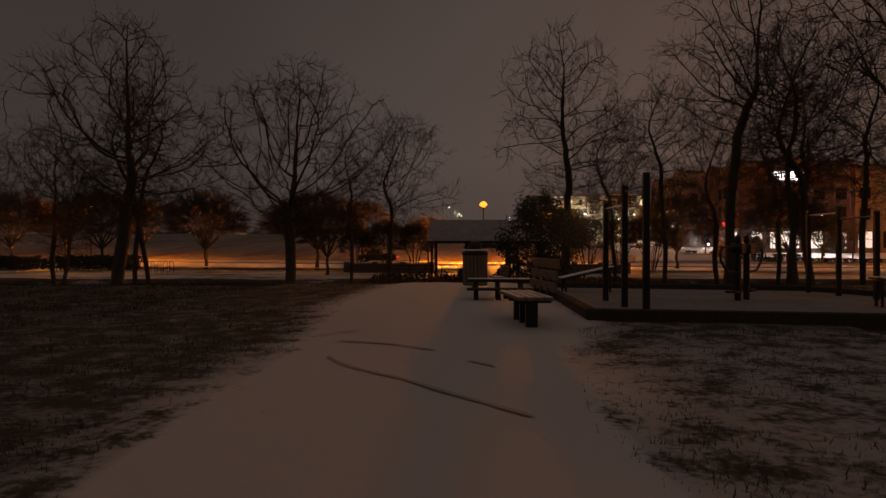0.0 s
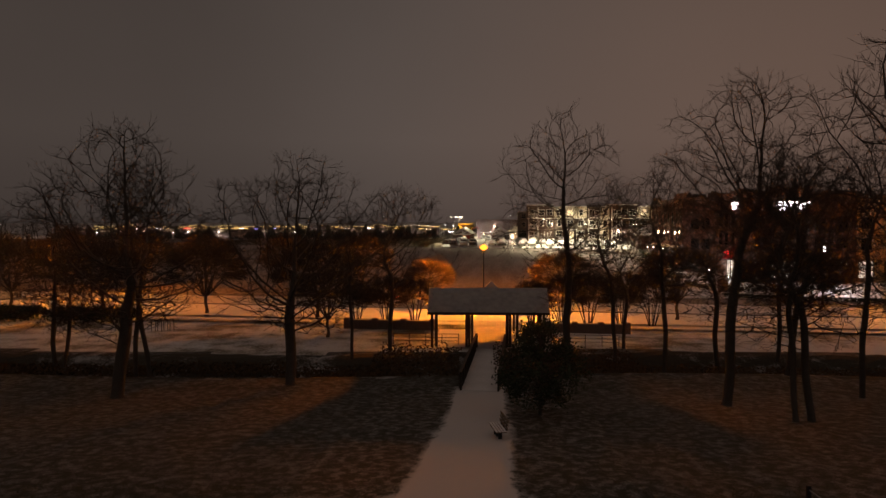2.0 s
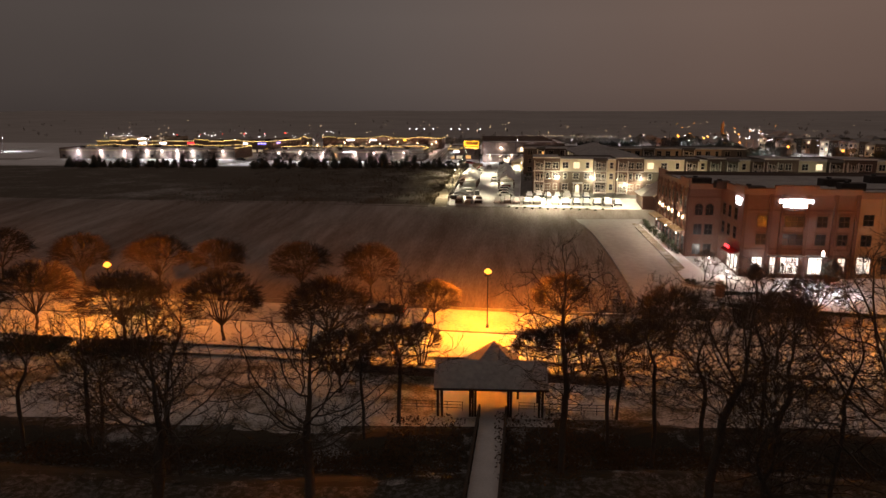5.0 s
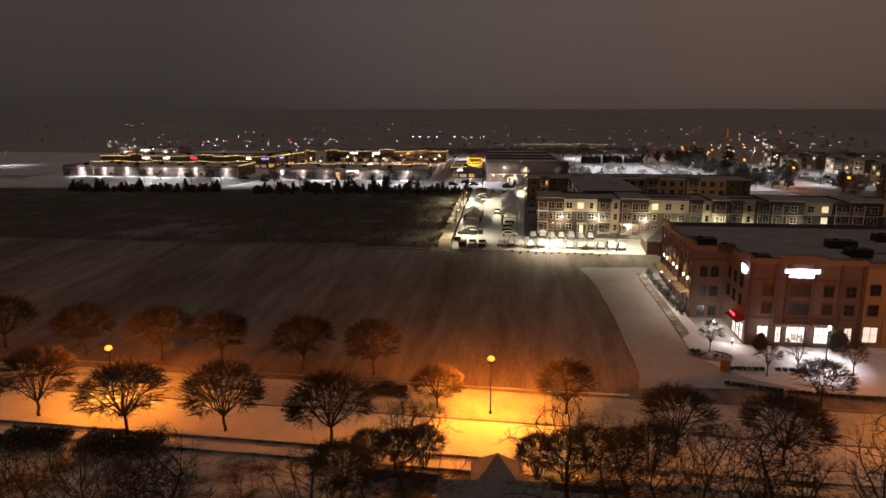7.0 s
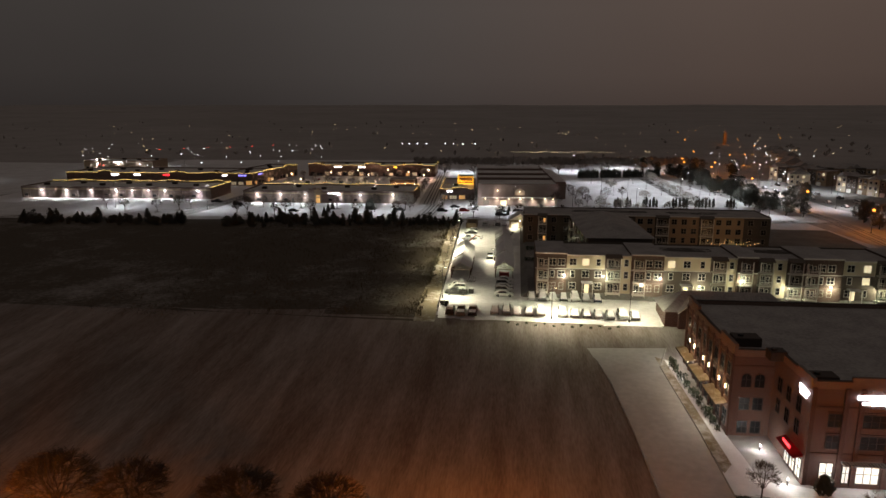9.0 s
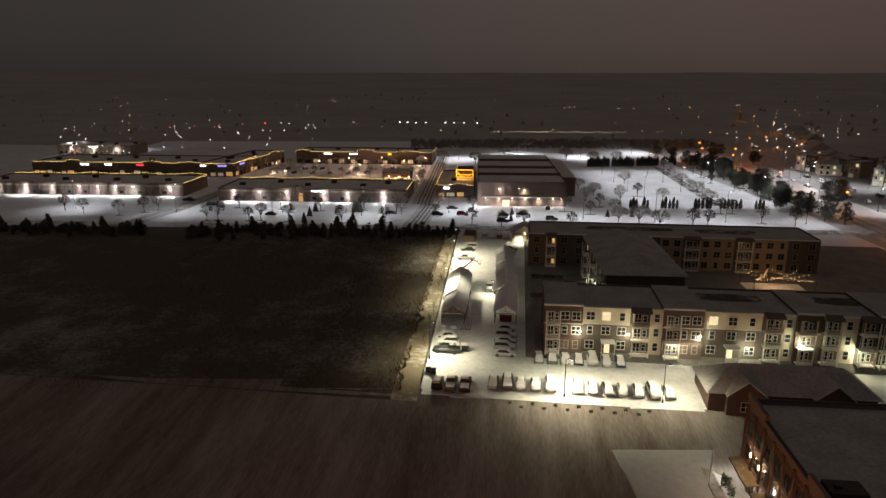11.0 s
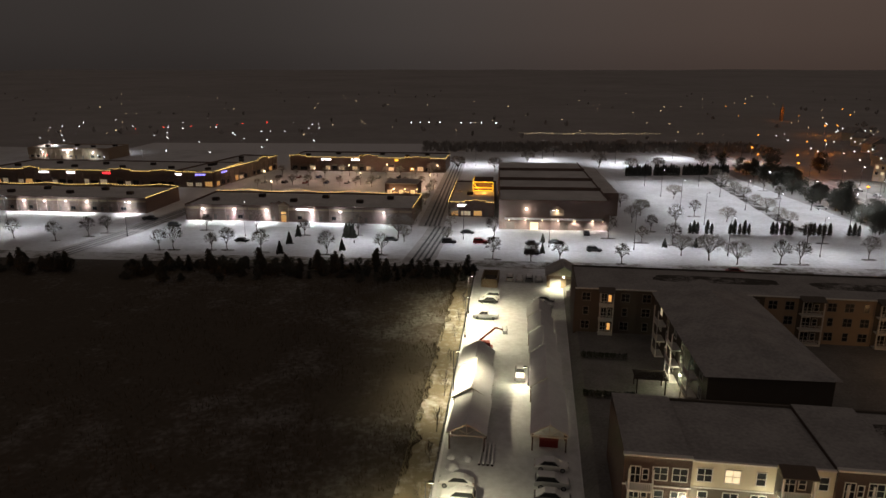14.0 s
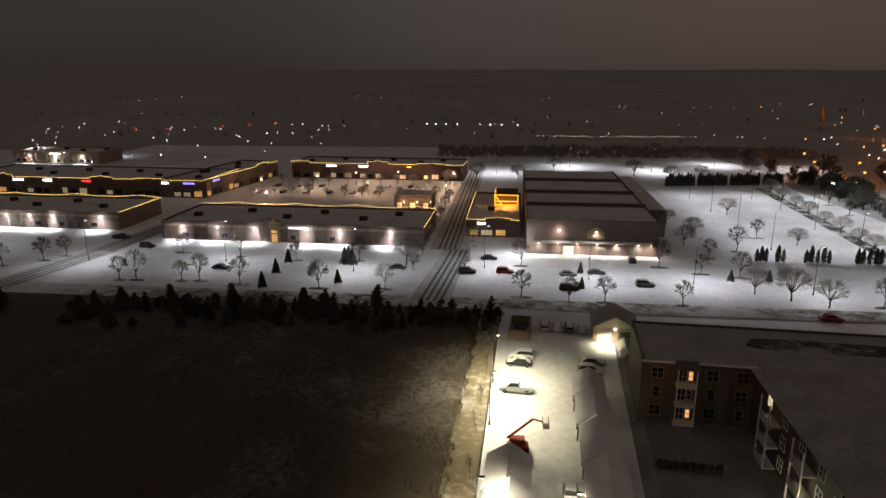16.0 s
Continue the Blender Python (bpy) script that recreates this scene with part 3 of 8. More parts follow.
def conifer(label, seed, height, radius, count, column=False, name="conifer", group="conifers"):
    """An evergreen: a stem with tiers of drooping sprays."""
    rng = random.Random(seed)
    tree = thing(name, Matrix.Identity(4), label, "conifer", group)
    part("trunk", Mesh().tube((0, 0, -0.1), (0, 0, height * 0.8), 0.05 * height ** 0.6, 0.02, 6), BARK, tree)
    mesh = Mesh()
    for _ in range(count):
        f = rng.random() ** 0.8
        r = radius * ((1 - f ** 3) if column else (1 - f) ** 0.85) * rng.uniform(0.45, 1.12) + 0.05
        a, z = rng.uniform(0, 6.283), height * (0.04 + 0.96 * f)
        tip = Vector((r * math.cos(a), r * math.sin(a), z + (0.25 if column else -0.12) * r))
        root = Vector((tip.x * 0.35, tip.y * 0.35, z - (0.35 if column else -0.1) * r))
        w = Vector((-math.sin(a), math.cos(a), 0)) * radius * 0.17
        up = Vector((0, 0, radius * 0.12))
        mesh.add([tuple(root), tuple(tip - w), tuple(tip + up), tuple(tip + w), tuple(tip - up)], [(0, 1, 2), (0, 2, 3), (0, 3, 4), (0, 4, 1)])
    part("crown", mesh, NEEDLE, tree)
    return tree


def shrub(label, seed, w, d, h, count, leaf, mat, name="shrub", group=""):
    """A hedge or bush: short stems and a body of small leaves with an uneven outline."""
    rng = random.Random(seed)
    ob = thing(name, Matrix.Identity(4), label, "hedge" if name == "hedge" else "bush", group)
    stems = Mesh()
    for i in range(max(4, int(w * 2))):
        x, y = rng.uniform(-w / 2, w / 2) * 0.9, rng.uniform(-d / 2, d / 2) * 0.8
        stems.tube((x * 0.9, y * 0.9, -0.1), (x, y, h * 0.75), 0.02, 0.008, 4)
    tagged(part("stem_tangle", stems, BARK, ob), kind="stuff")
    body = Mesh()
    for _ in range(count):
        x, y = rng.uniform(-w / 2, w / 2), rng.uniform(-d / 2, d / 2)
        bulge = 0.8 + 0.25 * noise.noise(Vector((x * 0.8, y * 0.8, seed)))
        z = h * bulge * rng.random() ** 0.6
        p = Vector((x, y, z))
        a = Vector((rng.uniform(-1, 1), rng.uniform(-1, 1), rng.uniform(-1, 1))).normalized() * leaf
        b = a.orthogonal().normalized() * leaf * 0.6
        body.add([tuple(p - a), tuple(p + b), tuple(p + a), tuple(p - b)], [(0, 1, 2, 3)])
    part("foliage", body, mat, ob)
    return ob


def dome_tree(label, seed, height, radius, fork, trunk_r, limbs, twig, mats, group, stems=1, sprays=9, hairs=3, rag=0.0, boughs=8):
    """A bare tree whose limbs fan out from a fork and end in a dense round head of fine twigs. rag: unevenness of the head."""
    rng = random.Random(seed)
    tree = thing("tree", Matrix.Identity(4), label, "tree", group)
    cz = fork + (height - fork) * 0.45
    up, down = height - cz, (cz - fork) * 0.8

    def at(polar, turn, r):
        z = math.cos(polar)
        lump = 1 + rag * noise.noise(Vector((math.sin(polar) * math.cos(turn) * 1.6, math.sin(polar) * math.sin(turn) * 1.6, z * 1.6 + seed)))
        return Vector((radius * r * lump * math.sin(polar) * math.cos(turn), radius * r * lump * math.sin(polar) * math.sin(turn), cz + r * (lump if rag else 1) * z * (up if z > 0 else down)))

    def jolt(k):
        return Vector((rng.gauss(0, k), rng.gauss(0, k), rng.gauss(0, k * 0.6)))

    stout, fine = [], []
    base = Vector((rng.gauss(0, 0.02) * height, rng.gauss(0, 0.02) * height, fork))
    if stems == 1:
        stout.append((0, [(Vector((0, 0, -0.25)), trunk_r * 1.2), (base * 0.35 + jolt(0.03 * fork), trunk_r), (base * 0.7 + jolt(0.03 * fork), trunk_r * 0.92), (base, trunk_r * 0.85)]))
    leader = Vector((base.x * 1.4, base.y * 1.4, fork + (height - fork) * 0.62)) + jolt(0.05 * radius)
    if rag:
        stout.append((0, [(base, trunk_r * 0.6), (base.lerp(leader, 0.5) + jolt(0.06 * radius), trunk_r * 0.42), (leader, trunk_r * 0.2)]))
    for i in range(limbs):
        p0, t0 = math.acos(1 - 1.25 * (i + 0.5) / limbs), i * 2.4 + rng.uniform(-0.3, 0.3)
        root = (base.lerp(leader, max(0.0, 0.85 - p0 * 0.62 + rng.uniform(-0.1, 0.1))) if rag else base) if stems == 1 else Vector((0.22 * math.cos(t0), 0.22 * math.sin(t0), -0.15))
        end = at(p0, t0, rng.uniform(0.45, 0.62))
        rise = -0.02 * (height - fork) if stems == 1 else 0.1 * radius
        bow = root.lerp(end, 0.4) + Vector((0, 0, rise)) + jolt(0.03 * radius * (1 + 2 * rag))
        bow2 = root.lerp(end, 0.72) + Vector((0, 0, rise * 0.6)) + jolt(0.04 * radius * (1 + 1.5 * rag))
        thick = trunk_r * (0.66 if rag else 1)
        stout.append((1, [(root, thick * 0.5), (bow, thick * 0.38), (bow2, thick * 0.28), (end, thick * 0.18)]))
        for j in range(boughs):
            p1, t1 = p0 + rng.gauss(0, 0.3), t0 + rng.gauss(0, 0.42) / max(0.35, math.sin(p0))
            start = bow.lerp(bow2, rng.random()) if j < boughs // 3 else bow2.lerp(end, rng.random())
            tip = at(min(abs(p1), 2.0), t1, rng.uniform(0.68, 0.86))
            mid = start.lerp(tip, 0.5) + jolt(0.035 * radius * (1 + rag))
            fine.append((3, [(start, thick * 0.15), (mid, thick * 0.1), (tip, twig * 1.5)]))
            for k in range(sprays):
                p2, t2 = p1 + rng.gauss(0, 0.17), t1 + rng.gauss(0, 0.22) / max(0.35, math.sin(abs(p1)))
                s2 = mid.lerp(tip, rng.uniform(0, 1.0))
                e2 = at(min(abs(p2), 2.1), t2, rng.uniform(0.86, 1.06))
                m2 = s2.lerp(e2, 0.5) + jolt(0.02 * radius * (1 + rag))
                fine.append((4, [(s2, twig * 1.4), (m2, twig * 1.2), (e2, twig)]))
                for _ in range(hairs):
                    q = s2.lerp(e2, rng.uniform(0.3, 0.9))
                    fine.append((5, [(q, twig), (q + (e2 - s2) * rng.uniform(0.3, 0.55) + jolt(0.06 * radius * (1 + 0.5 * rag)), twig * 0.7)]))
    part("trunk", limbs_mesh(stout, "trunk", twig * 1.5, 0.4), mats[0], tree)
    part("crown", limbs_mesh(fine, "crown", twig), mats[1], tree)
    return tree


def wild_tree(label, seed, height, radius, fork, trunk_r, high=1.0, lean=0.0, leader=0.3, twig=0.0098, points=1250, group="tall creek trees"):
    """A leafless woodland tree: limbs grow crookedly from the fork towards points spread through a lumpy crown, and end in fine twigs.
    high: above 1 the crown is widest near its top."""
    rng = random.Random(seed)
    aims = []
    low = fork * 0.82
    while len(aims) < points:
        u = rng.random()
        wide = max(0.06, math.sin(math.pi * min(0.97, 0.06 + 0.92 * u ** high))) ** 0.75
        a, q = rng.uniform(0, 6.283), rng.random() ** 0.6
        lump = 1 + 0.75 * noise.noise(Vector((math.cos(a) * 1.8, math.sin(a) * 1.8, u * 3.4 + seed)))
        r = radius * wide * q * lump
        p = Vector((r * math.cos(a) + lean * u * height, r * math.sin(a), low + u * (height - low)))
        if noise.noise(p * 0.36 + Vector((seed, 0, 0))) > rng.uniform(-0.2, 0.12):
            aims.append(p)
    aims = np.array([tuple(p) for p in aims])
    step = 0.45
    nodes, parent, kids = [Vector((0, 0, -0.3))], [-1], [0]
    d = Vector((0, 0, 1))
    while nodes[-1].z < fork:
        d = (d + Vector((rng.gauss(0, 0.055) + lean * 0.05, rng.gauss(0, 0.055), 0.25))).normalized()
        nodes.append(nodes[-1] + d * step)
        parent.append(len(nodes) - 2)
        kids.append(1)
    while nodes[-1].z < fork + leader * (height - fork):
        d = (d + Vector((rng.gauss(0, 0.15) + lean * 0.08, rng.gauss(0, 0.15), 0.22))).normalized()
        nodes.append(nodes[-1] + d * step)
        parent.append(len(nodes) - 2)
        kids.append(1)
    near = np.full(len(aims), 1e9)
    which = np.zeros(len(aims), int)
    fresh = list(range(len(nodes)))
    for turn in range(80):
        for i in fresh:
            dist = np.linalg.norm(aims - np.array(tuple(nodes[i])), axis=1)
            m = dist < near
            near[m], which[m] = dist[m], i
        keep = near > 0.55
        aims, near, which = aims[keep], near[keep], which[keep]
        if not len(aims):
            break
        fresh = []
        for i in sorted(set(which.tolist())):
            if kids[i] > 3:
                continue
            pull = aims[which == i] - np.array(tuple(nodes[i]))
            pull = (pull / np.linalg.norm(pull, axis=1)[:, None]).sum(axis=0)
            v = Vector(pull.tolist())
            if v.length < 1e-4:
                continue
            along = (nodes[i] - nodes[parent[i]]).normalized()
            v = (v.normalized() + along * (0.85 if kids[i] == 0 else 0.1) + Vector((rng.gauss(0, 0.15), rng.gauss(0, 0.15), rng.gauss(0.2, 0.13)))).normalized()
            nodes.append(nodes[i] + v * step)
            parent.append(i)
            kids[i] += 1
            kids.append(0)
            fresh.append(len(nodes) - 1)
        if not fresh:
            break
    n = len(nodes)
    load = [0.0] * n
    branches = [[] for _ in range(n)]
    for i in range(n - 1, 0, -1):
        load[i] = load[i] or 1.0
        load[parent[i]] += load[i]
        branches[parent[i]].append(i)
    size = [twig * 1.3 + (trunk_r - twig * 1.3) * (l / load[1]) ** 0.62 for l in load]
    size[0] = size[1] * 1.25
    stout, fine = [], []
    starts = [(0, None)]
    while starts:
        i, root = starts.pop()
        run = [] if root is None else [(nodes[root], min(size[root], size[i] * 1.25))]
        while True:
            run.append((nodes[i], size[i]))
            if not branches[i]:
                break
            order = sorted(branches[i], key=lambda k: -load[k])
            starts += [(k, i) for k in order[1:]]
            i = order[0]
        thick = run[min(1, len(run) - 1)][1]
        if len(run) > 1:
            (stout if thick > 0.04 else fine).append((0 if root is None else 1 if thick > 0.06 else 2 if thick > 0.03 else 3, run))
    for i in range(1, n):
        if size[i] > 0.06:
            continue
        d0 = (nodes[i] - nodes[parent[i]]).normalized()
        for _ in range(4 if not branches[i] else 1):
            d = (d0 * 1.1 + Vector((rng.gauss(0, 0.5), rng.gauss(0, 0.5), rng.gauss(0.25, 0.4)))).normalized()
            length = rng.uniform(0.5, 1.4)
            a = nodes[i] + d * length * 0.5
            b = a + (d + Vector((rng.gauss(0, 0.4), rng.gauss(0, 0.4), rng.gauss(0.1, 0.3)))).normalized() * length * 0.5
            fine.append((4, [(nodes[i], twig), (a, twig * 0.9), (b, twig * 0.7)]))
            for _ in range(2):
                c = nodes[i].lerp(a, rng.random()) if rng.random() < 0.4 else a.lerp(b, rng.random())
                fine.append((5, [(c, twig * 0.8), (c + (d * 0.7 + Vector((rng.gauss(0, 0.7), rng.gauss(0, 0.7), rng.gauss(0.1, 0.5)))).normalized() * rng.uniform(0.25, 0.6), twig * 0.65)]))
    tree = thing("tree", Matrix.Identity(4), label, "tree", group)
    part("trunk", limbs_mesh(stout, "trunk", twig * 1.5, 0.35), BARK, tree)
    part("crown", limbs_mesh(fine, "crown", twig * 0.5), TWIG, tree)
    return tree


# tall trees along the creek
tall = [wild_tree(label, 11 + i, h, w, fork, r, high, lean, leader) for i, (label, h, w, fork, r, high, lean, leader) in enumerate((
    ("stout leafless woodland tree with low crooked limbs", 17.4, 6.2, 4.4, 0.40, 0.85, 0.0, 0.3),
    ("leafless woodland tree with a broad fan of limbs", 16.4, 7.0, 4.6, 0.38, 1.0, 0.0, 0.12),
    ("tall leafless tree with a high spreading crown", 20.6, 5.4, 9.5, 0.30, 1.25, 0.0, 0.25),
    ("slender leafless tree on the creek bank", 16.0, 3.2, 6.2, 0.17, 0.9, 0.03, 0.55),
    ("tall twisted leafless tree on the creek bank", 20.0, 5.0, 6.0, 0.28, 1.0, 0.0, 0.5),
    ("leaning leafless tree with a small open crown", 14.5, 4.6, 4.8, 0.19, 0.95, 0.08, 0.35),
))]
for k, x, y, turn, s, lean in (
    (0, -20.6, 42.9, 200, 0.98, (0, -2)), (3, -23.4, 51.4, 80, 1.04, (0, 1)), (3, -22.2, 51.0, 200, 1.0, (0, 5)), (5, -31.8, 55.1, 170, 0.96, (0, -4)),
    (5, -31.0, 54.7, 10, 0.8, (0, 6)), (1, -10.5, 46.9, 75, 0.95, (0, 4)), (3, -7.6, 56.3, 300, 0.78, (0, -3)), (5, -4.7, 59.3, 30, 1.0, (0, 1)),
    (4, 9.3, 50.6, 40, 0.97, (0, 0)), (3, 14.1, 55.4, 160, 0.98, (0, 0)), (5, 16.1, 60.2, 20, 0.8, (0, 3)), (3, 17.3, 52.7, 250, 1.05, (0, 1)),
    (2, 17.1, 40.8, 210, 0.96, (0, -7)), (5, 22.6, 55.5, 60, 1.05, (0, -2)), (3, 28.0, 56.5, 190, 1.0, (0, -3)),
    (4, 25.5, 49.9, 110, 0.8, (0, -6)), (3, 18.8, 36.1, 300, 0.9, (0, -6)), (5, 19.7, 36.3, 20, 1.0, (0, -8)), (3, 26.6, 43.0, 70, 1.02, (0, -3)),
    (1, 28.8, 38.6, 150, 1.36, (0, -3)), (5, 38.5, 52.0, 20, 1.1, (0, 0)), (5, -38.4, 55.6, 250, 0.95, (0, -3)), (3, -43.0, 56.0, 20, 0.9, (0, 3)), (4, 46.0, 55.0, 320, 0.9, (0, 0)),
    ):
    plant(tall[k], x, y, turn, s, lean)
for t in tall:
    drop(t)

# round-headed street trees in two rows
street = [dome_tree("round-headed leafless street tree in snow", 41 + i, h, w, 2.3, 0.19, 14, 0.017, (BARK, TWIG), "street trees") for i, (h, w) in enumerate(((9.6, 5.3), (9.2, 5.5)))]
for k, x, y, s in (
    (0, -54.5, 84.3, 1.0), (1, -41.0, 80.4, 1.03), (0, -28.6, 80.7, 1.0), (1, -14.7, 78.0, 1.02), (0, -11.4, 66.0, 0.72), (0, -67.5, 86.0, 1.0), (1, -80.5, 88.0, 1.0),
    (1, -74.0, 106.8, 0.95), (0, -59.0, 104.0, 0.9), (1, -46.0, 102.5, 0.95), (0, -36.0, 101.4, 0.88), (1, -22.8, 99.6, 0.92), (0, -12.0, 98.0, 0.9),
    (0, 26.5, 76.5, 0.9), (1, 38.0, 74.0, 0.95), (1, 50.0, 88.6, 0.75), (0, 62.0, 72.5, 0.9), (1, 74.0, 71.0, 0.9), (0, 15.2, 86.4, 0.78), (1, -2.0, 87.6, 0.68),
):
    plant(street[k], x, y, (x * 37) % 360, s)
for t in street:
    drop(t)
# low many-stemmed trees near the shelter and the street lamp
low = [dome_tree("low many-stemmed leafless tree with a dense head", 71 + i, h, w, 1.2, 0.11, 10, 0.012, (BARK, TWIG), "low forked trees", 6) for i, (h, w) in enumerate(((5.4, 2.5), (6.2, 2.8)))]
for k, x, y, s in ((0, -6.0, 71.5, 1.05), (0, -3.2, 73.0, 1.0), (0, 9.5, 71.0, 1.0), (1, 12.5, 70.5, 1.0), (0, 15.5, 72.0, 1.1), (1, 18.8, 71.0, 1.0), (0, -9.4, 73.0, 0.9), (1, 22.5, 72.5, 1.0)):
    plant(low[k], x, y, (x * 71) % 360, s)
for t in low:
    drop(t)

# the broad evergreen by the path, ragged
holly = thing("holly", pose(5.4, 37.4, lie(5.4, 37.4)), "ragged dark evergreen tree beside the footpath", "tree")
rng = random.Random(5)
stem = Mesh().tube((0, 0, -0.2), (0.1, 0, 2.4), 0.1, 0.07, 7).tube((0.1, 0, 2.4), (0, 0.1, 4.6), 0.07, 0.02, 6)
crown = Mesh()
for i in range(150):
    a, h = rng.uniform(0, 6.283), rng.uniform(0.7, 5.0)
    r = 2.6 * (1 - abs(h - 2.3) / 3.4) * rng.uniform(0.5, 1.1)
    tip = (r * math.cos(a), r * math.sin(a), h + rng.uniform(-0.1, 0.3))
    stem.tube((0.05, 0, max(0.6, h - 0.5)), tip, 0.022, 0.008, 4)
    leaf_cloud(rng, crown, tip, 0.45, 50, 0.08)
part("trunk", stem, BARK, holly)
part("crown", crown, LEAF, holly)

# ---- park furniture ----
shelter = thing("picnic_shelter", pose(4.05, 62.0, -1.3, 0, 0, -2), "open timber shelter with a snow-covered roof over the path", "shelter")
ACROSS = pose(0, 0, 0, 0, 0, 90) @ Matrix.Scale(-1, 4, (0, 1, 0))
for x in (-5.0, -4.6, -1.9, -1.65, -1.4, 1.75, 2.0, 4.7, 5.0):
    part("post", Mesh().block(x - 0.11, -1.75, 0, x + 0.11, -1.53, 3.6, 0.015), TIMBER, shelter)
for x in (-4.8, -1.65, 1.9, 4.85):
    part("post", Mesh().block(x - 0.11, 1.5, 0, x + 0.11, 1.72, 3.6, 0.015), TIMBER, shelter)
part("roof", Mesh().prism([(-2.45, 3.1), (-2.45, 3.24), (0.0, 5.2), (2.45, 3.24), (2.45, 3.1), (0.0, 5.04)], -5.35, 5.45, ACROSS), ROOF_SNOW, shelter, "pitched roof under smooth snow")
for y in (-1.64, 1.61):
    part("beam", Mesh().block(-5.2, y - 0.1, 3.35, 5.3, y + 0.1, 3.6, 0.015), TIMBER, shelter)
part("fascia", Mesh().block(-5.36, -2.5, 3.0, 5.46, -2.46, 3.22, 0.01), TIMBER, shelter)

gazebo = thing("gazebo", pose(4.76, 66.9, -1.3, 0, 0, -2), "square open gazebo with a snowy pyramid roof", "gazebo")
part("roof", Mesh().add([(-2.75, -2.75, 2.7), (2.75, -2.75, 2.7), (2.75, 2.75, 2.7), (-2.75, 2.75, 2.7), (0, 0, 5.45), (-2.75, -2.75, 2.55), (2.75, -2.75, 2.55), (2.75, 2.75, 2.55), (-2.75, 2.75, 2.55)], [(0, 1, 4), (1, 2, 4), (2, 3, 4), (3, 0, 4), (0, 5, 6, 1), (1, 6, 7, 2), (2, 7, 8, 3), (3, 8, 5, 0), (5, 8, 7, 6)]), ROOF_SNOW, gazebo, "pyramid roof under snow")
for x in (-2.4, 2.4):
    for y in (-2.4, 2.4):
        part("post", Mesh().block(x - 0.11, y - 0.11, 0, x + 0.11, y + 0.11, 2.56, 0.015), TIMBER, gazebo)

# footbridge with solid timber sides
bridge = thing("footbridge", pose(2.45, 44.6, -1.38, 0, 0, -6.6), "timber footbridge with dark board sides under snow", "bridge")
for i in range(53):
    part("plank", Mesh().block(-1.2, i * 0.3, -0.12, 1.2, i * 0.3 + 0.285, 0.06, 0.01), PATH_SNOW, bridge)
for s in (-1, 1):
    for i in range(9):
        part("post", Mesh().block(s * 1.24 - 0.07, i * 1.95, -1.6, s * 1.24 + 0.07, i * 1.95 + 0.14, 1.25, 0.01), TIMBER, bridge)
    for z in (0.15, 0.42, 0.69, 0.96):
        part("rail", Mesh().block(s * 1.35 - 0.025, -0.1, z, s * 1.35 + 0.025, 15.9, z + 0.2, 0.008), TIMBER, bridge)
    part("handrail", Mesh().block(s * 1.28 - 0.11, -0.15, 1.22, s * 1.28 + 0.11, 15.95, 1.28, 0.01), TIMBER, bridge)
for x in (-0.8, 0.8):
    part("girder", Mesh().block(x - 0.1, -0.5, -0.5, x + 0.1, 16.3, -0.13, 0.01), TIMBER, bridge)
single("shelter_floor", drape([(-0.8, 60.3), (9.0, 59.8), (9.4, 69.8), (-0.4, 70.3)], 4, 4, 0.04), PATH_SNOW, "paved floor of the shelter under blown snow", "paving", "structure")
single("path_to_road", drape([(3.0, 69.5), (6.4, 69.4), (7.2, 84.5), (3.4, 84.9)], 3, 8, 0.06), PATH_SNOW, "snowy path from the gazebo to the road", "path", "structure")


def low_wall(x0, x1, y0, y1, h, label):
    d = Vector((x1 - x0, y1 - y0, 0))
    n = max(1, int(d.length / 2.4))
    ang = math.degrees(math.atan2(d.y, d.x))
    ob = thing("low_wall", pose(x0, y0, lie(x0, y0) - 0.1, 0, 0, ang), label, "wall")
    part("wall", Mesh().block(0, -0.2, 0, d.length, 0.2, h, 0.02), BRICK_BROWN, ob)
    part("coping", Mesh().block(-0.05, -0.26, h, d.length + 0.05, 0.26, h + 0.09, 0.02), CONCRETE, ob)
    for i in range(n + 1):
        part("pier", Mesh().block(i * d.length / n - 0.28, -0.28, 0, i * d.length / n + 0.28, 0.28, h + 0.22, 0.02), BRICK_BROWN, ob)
    return ob


low_wall(-10.3, -1.2, 71.6, 70.4, 0.95, "low brown brick wall beside the shelter")
low_wall(10.8, 18.6, 69.0, 68.0, 0.95, "low brown brick wall beside the shelter")


def guard_rail(x, y, turn, n, label="black steel guard rail on the creek bank"):
    ob = thing("guard_rail", pose(x, y, lie(x, y), 0, 0, turn), label, "railing")
    for i in range(n + 1):
        part("post", Mesh().tube((i * 1.5, 0, -0.2), (i * 1.5, 0, 1.0), 0.03, n=6), STEEL_BLACK, ob)
    for z in (0.35, 0.65, 0.98):
        part("rail", Mesh().tube((0, 0, z), (n * 1.5, 0, z), 0.022, n=6), STEEL_BLACK, ob)
    return ob


guard_rail(-4.6, 62.0, -4, 4)
guard_rail(6.9, 61.5, -4, 6)

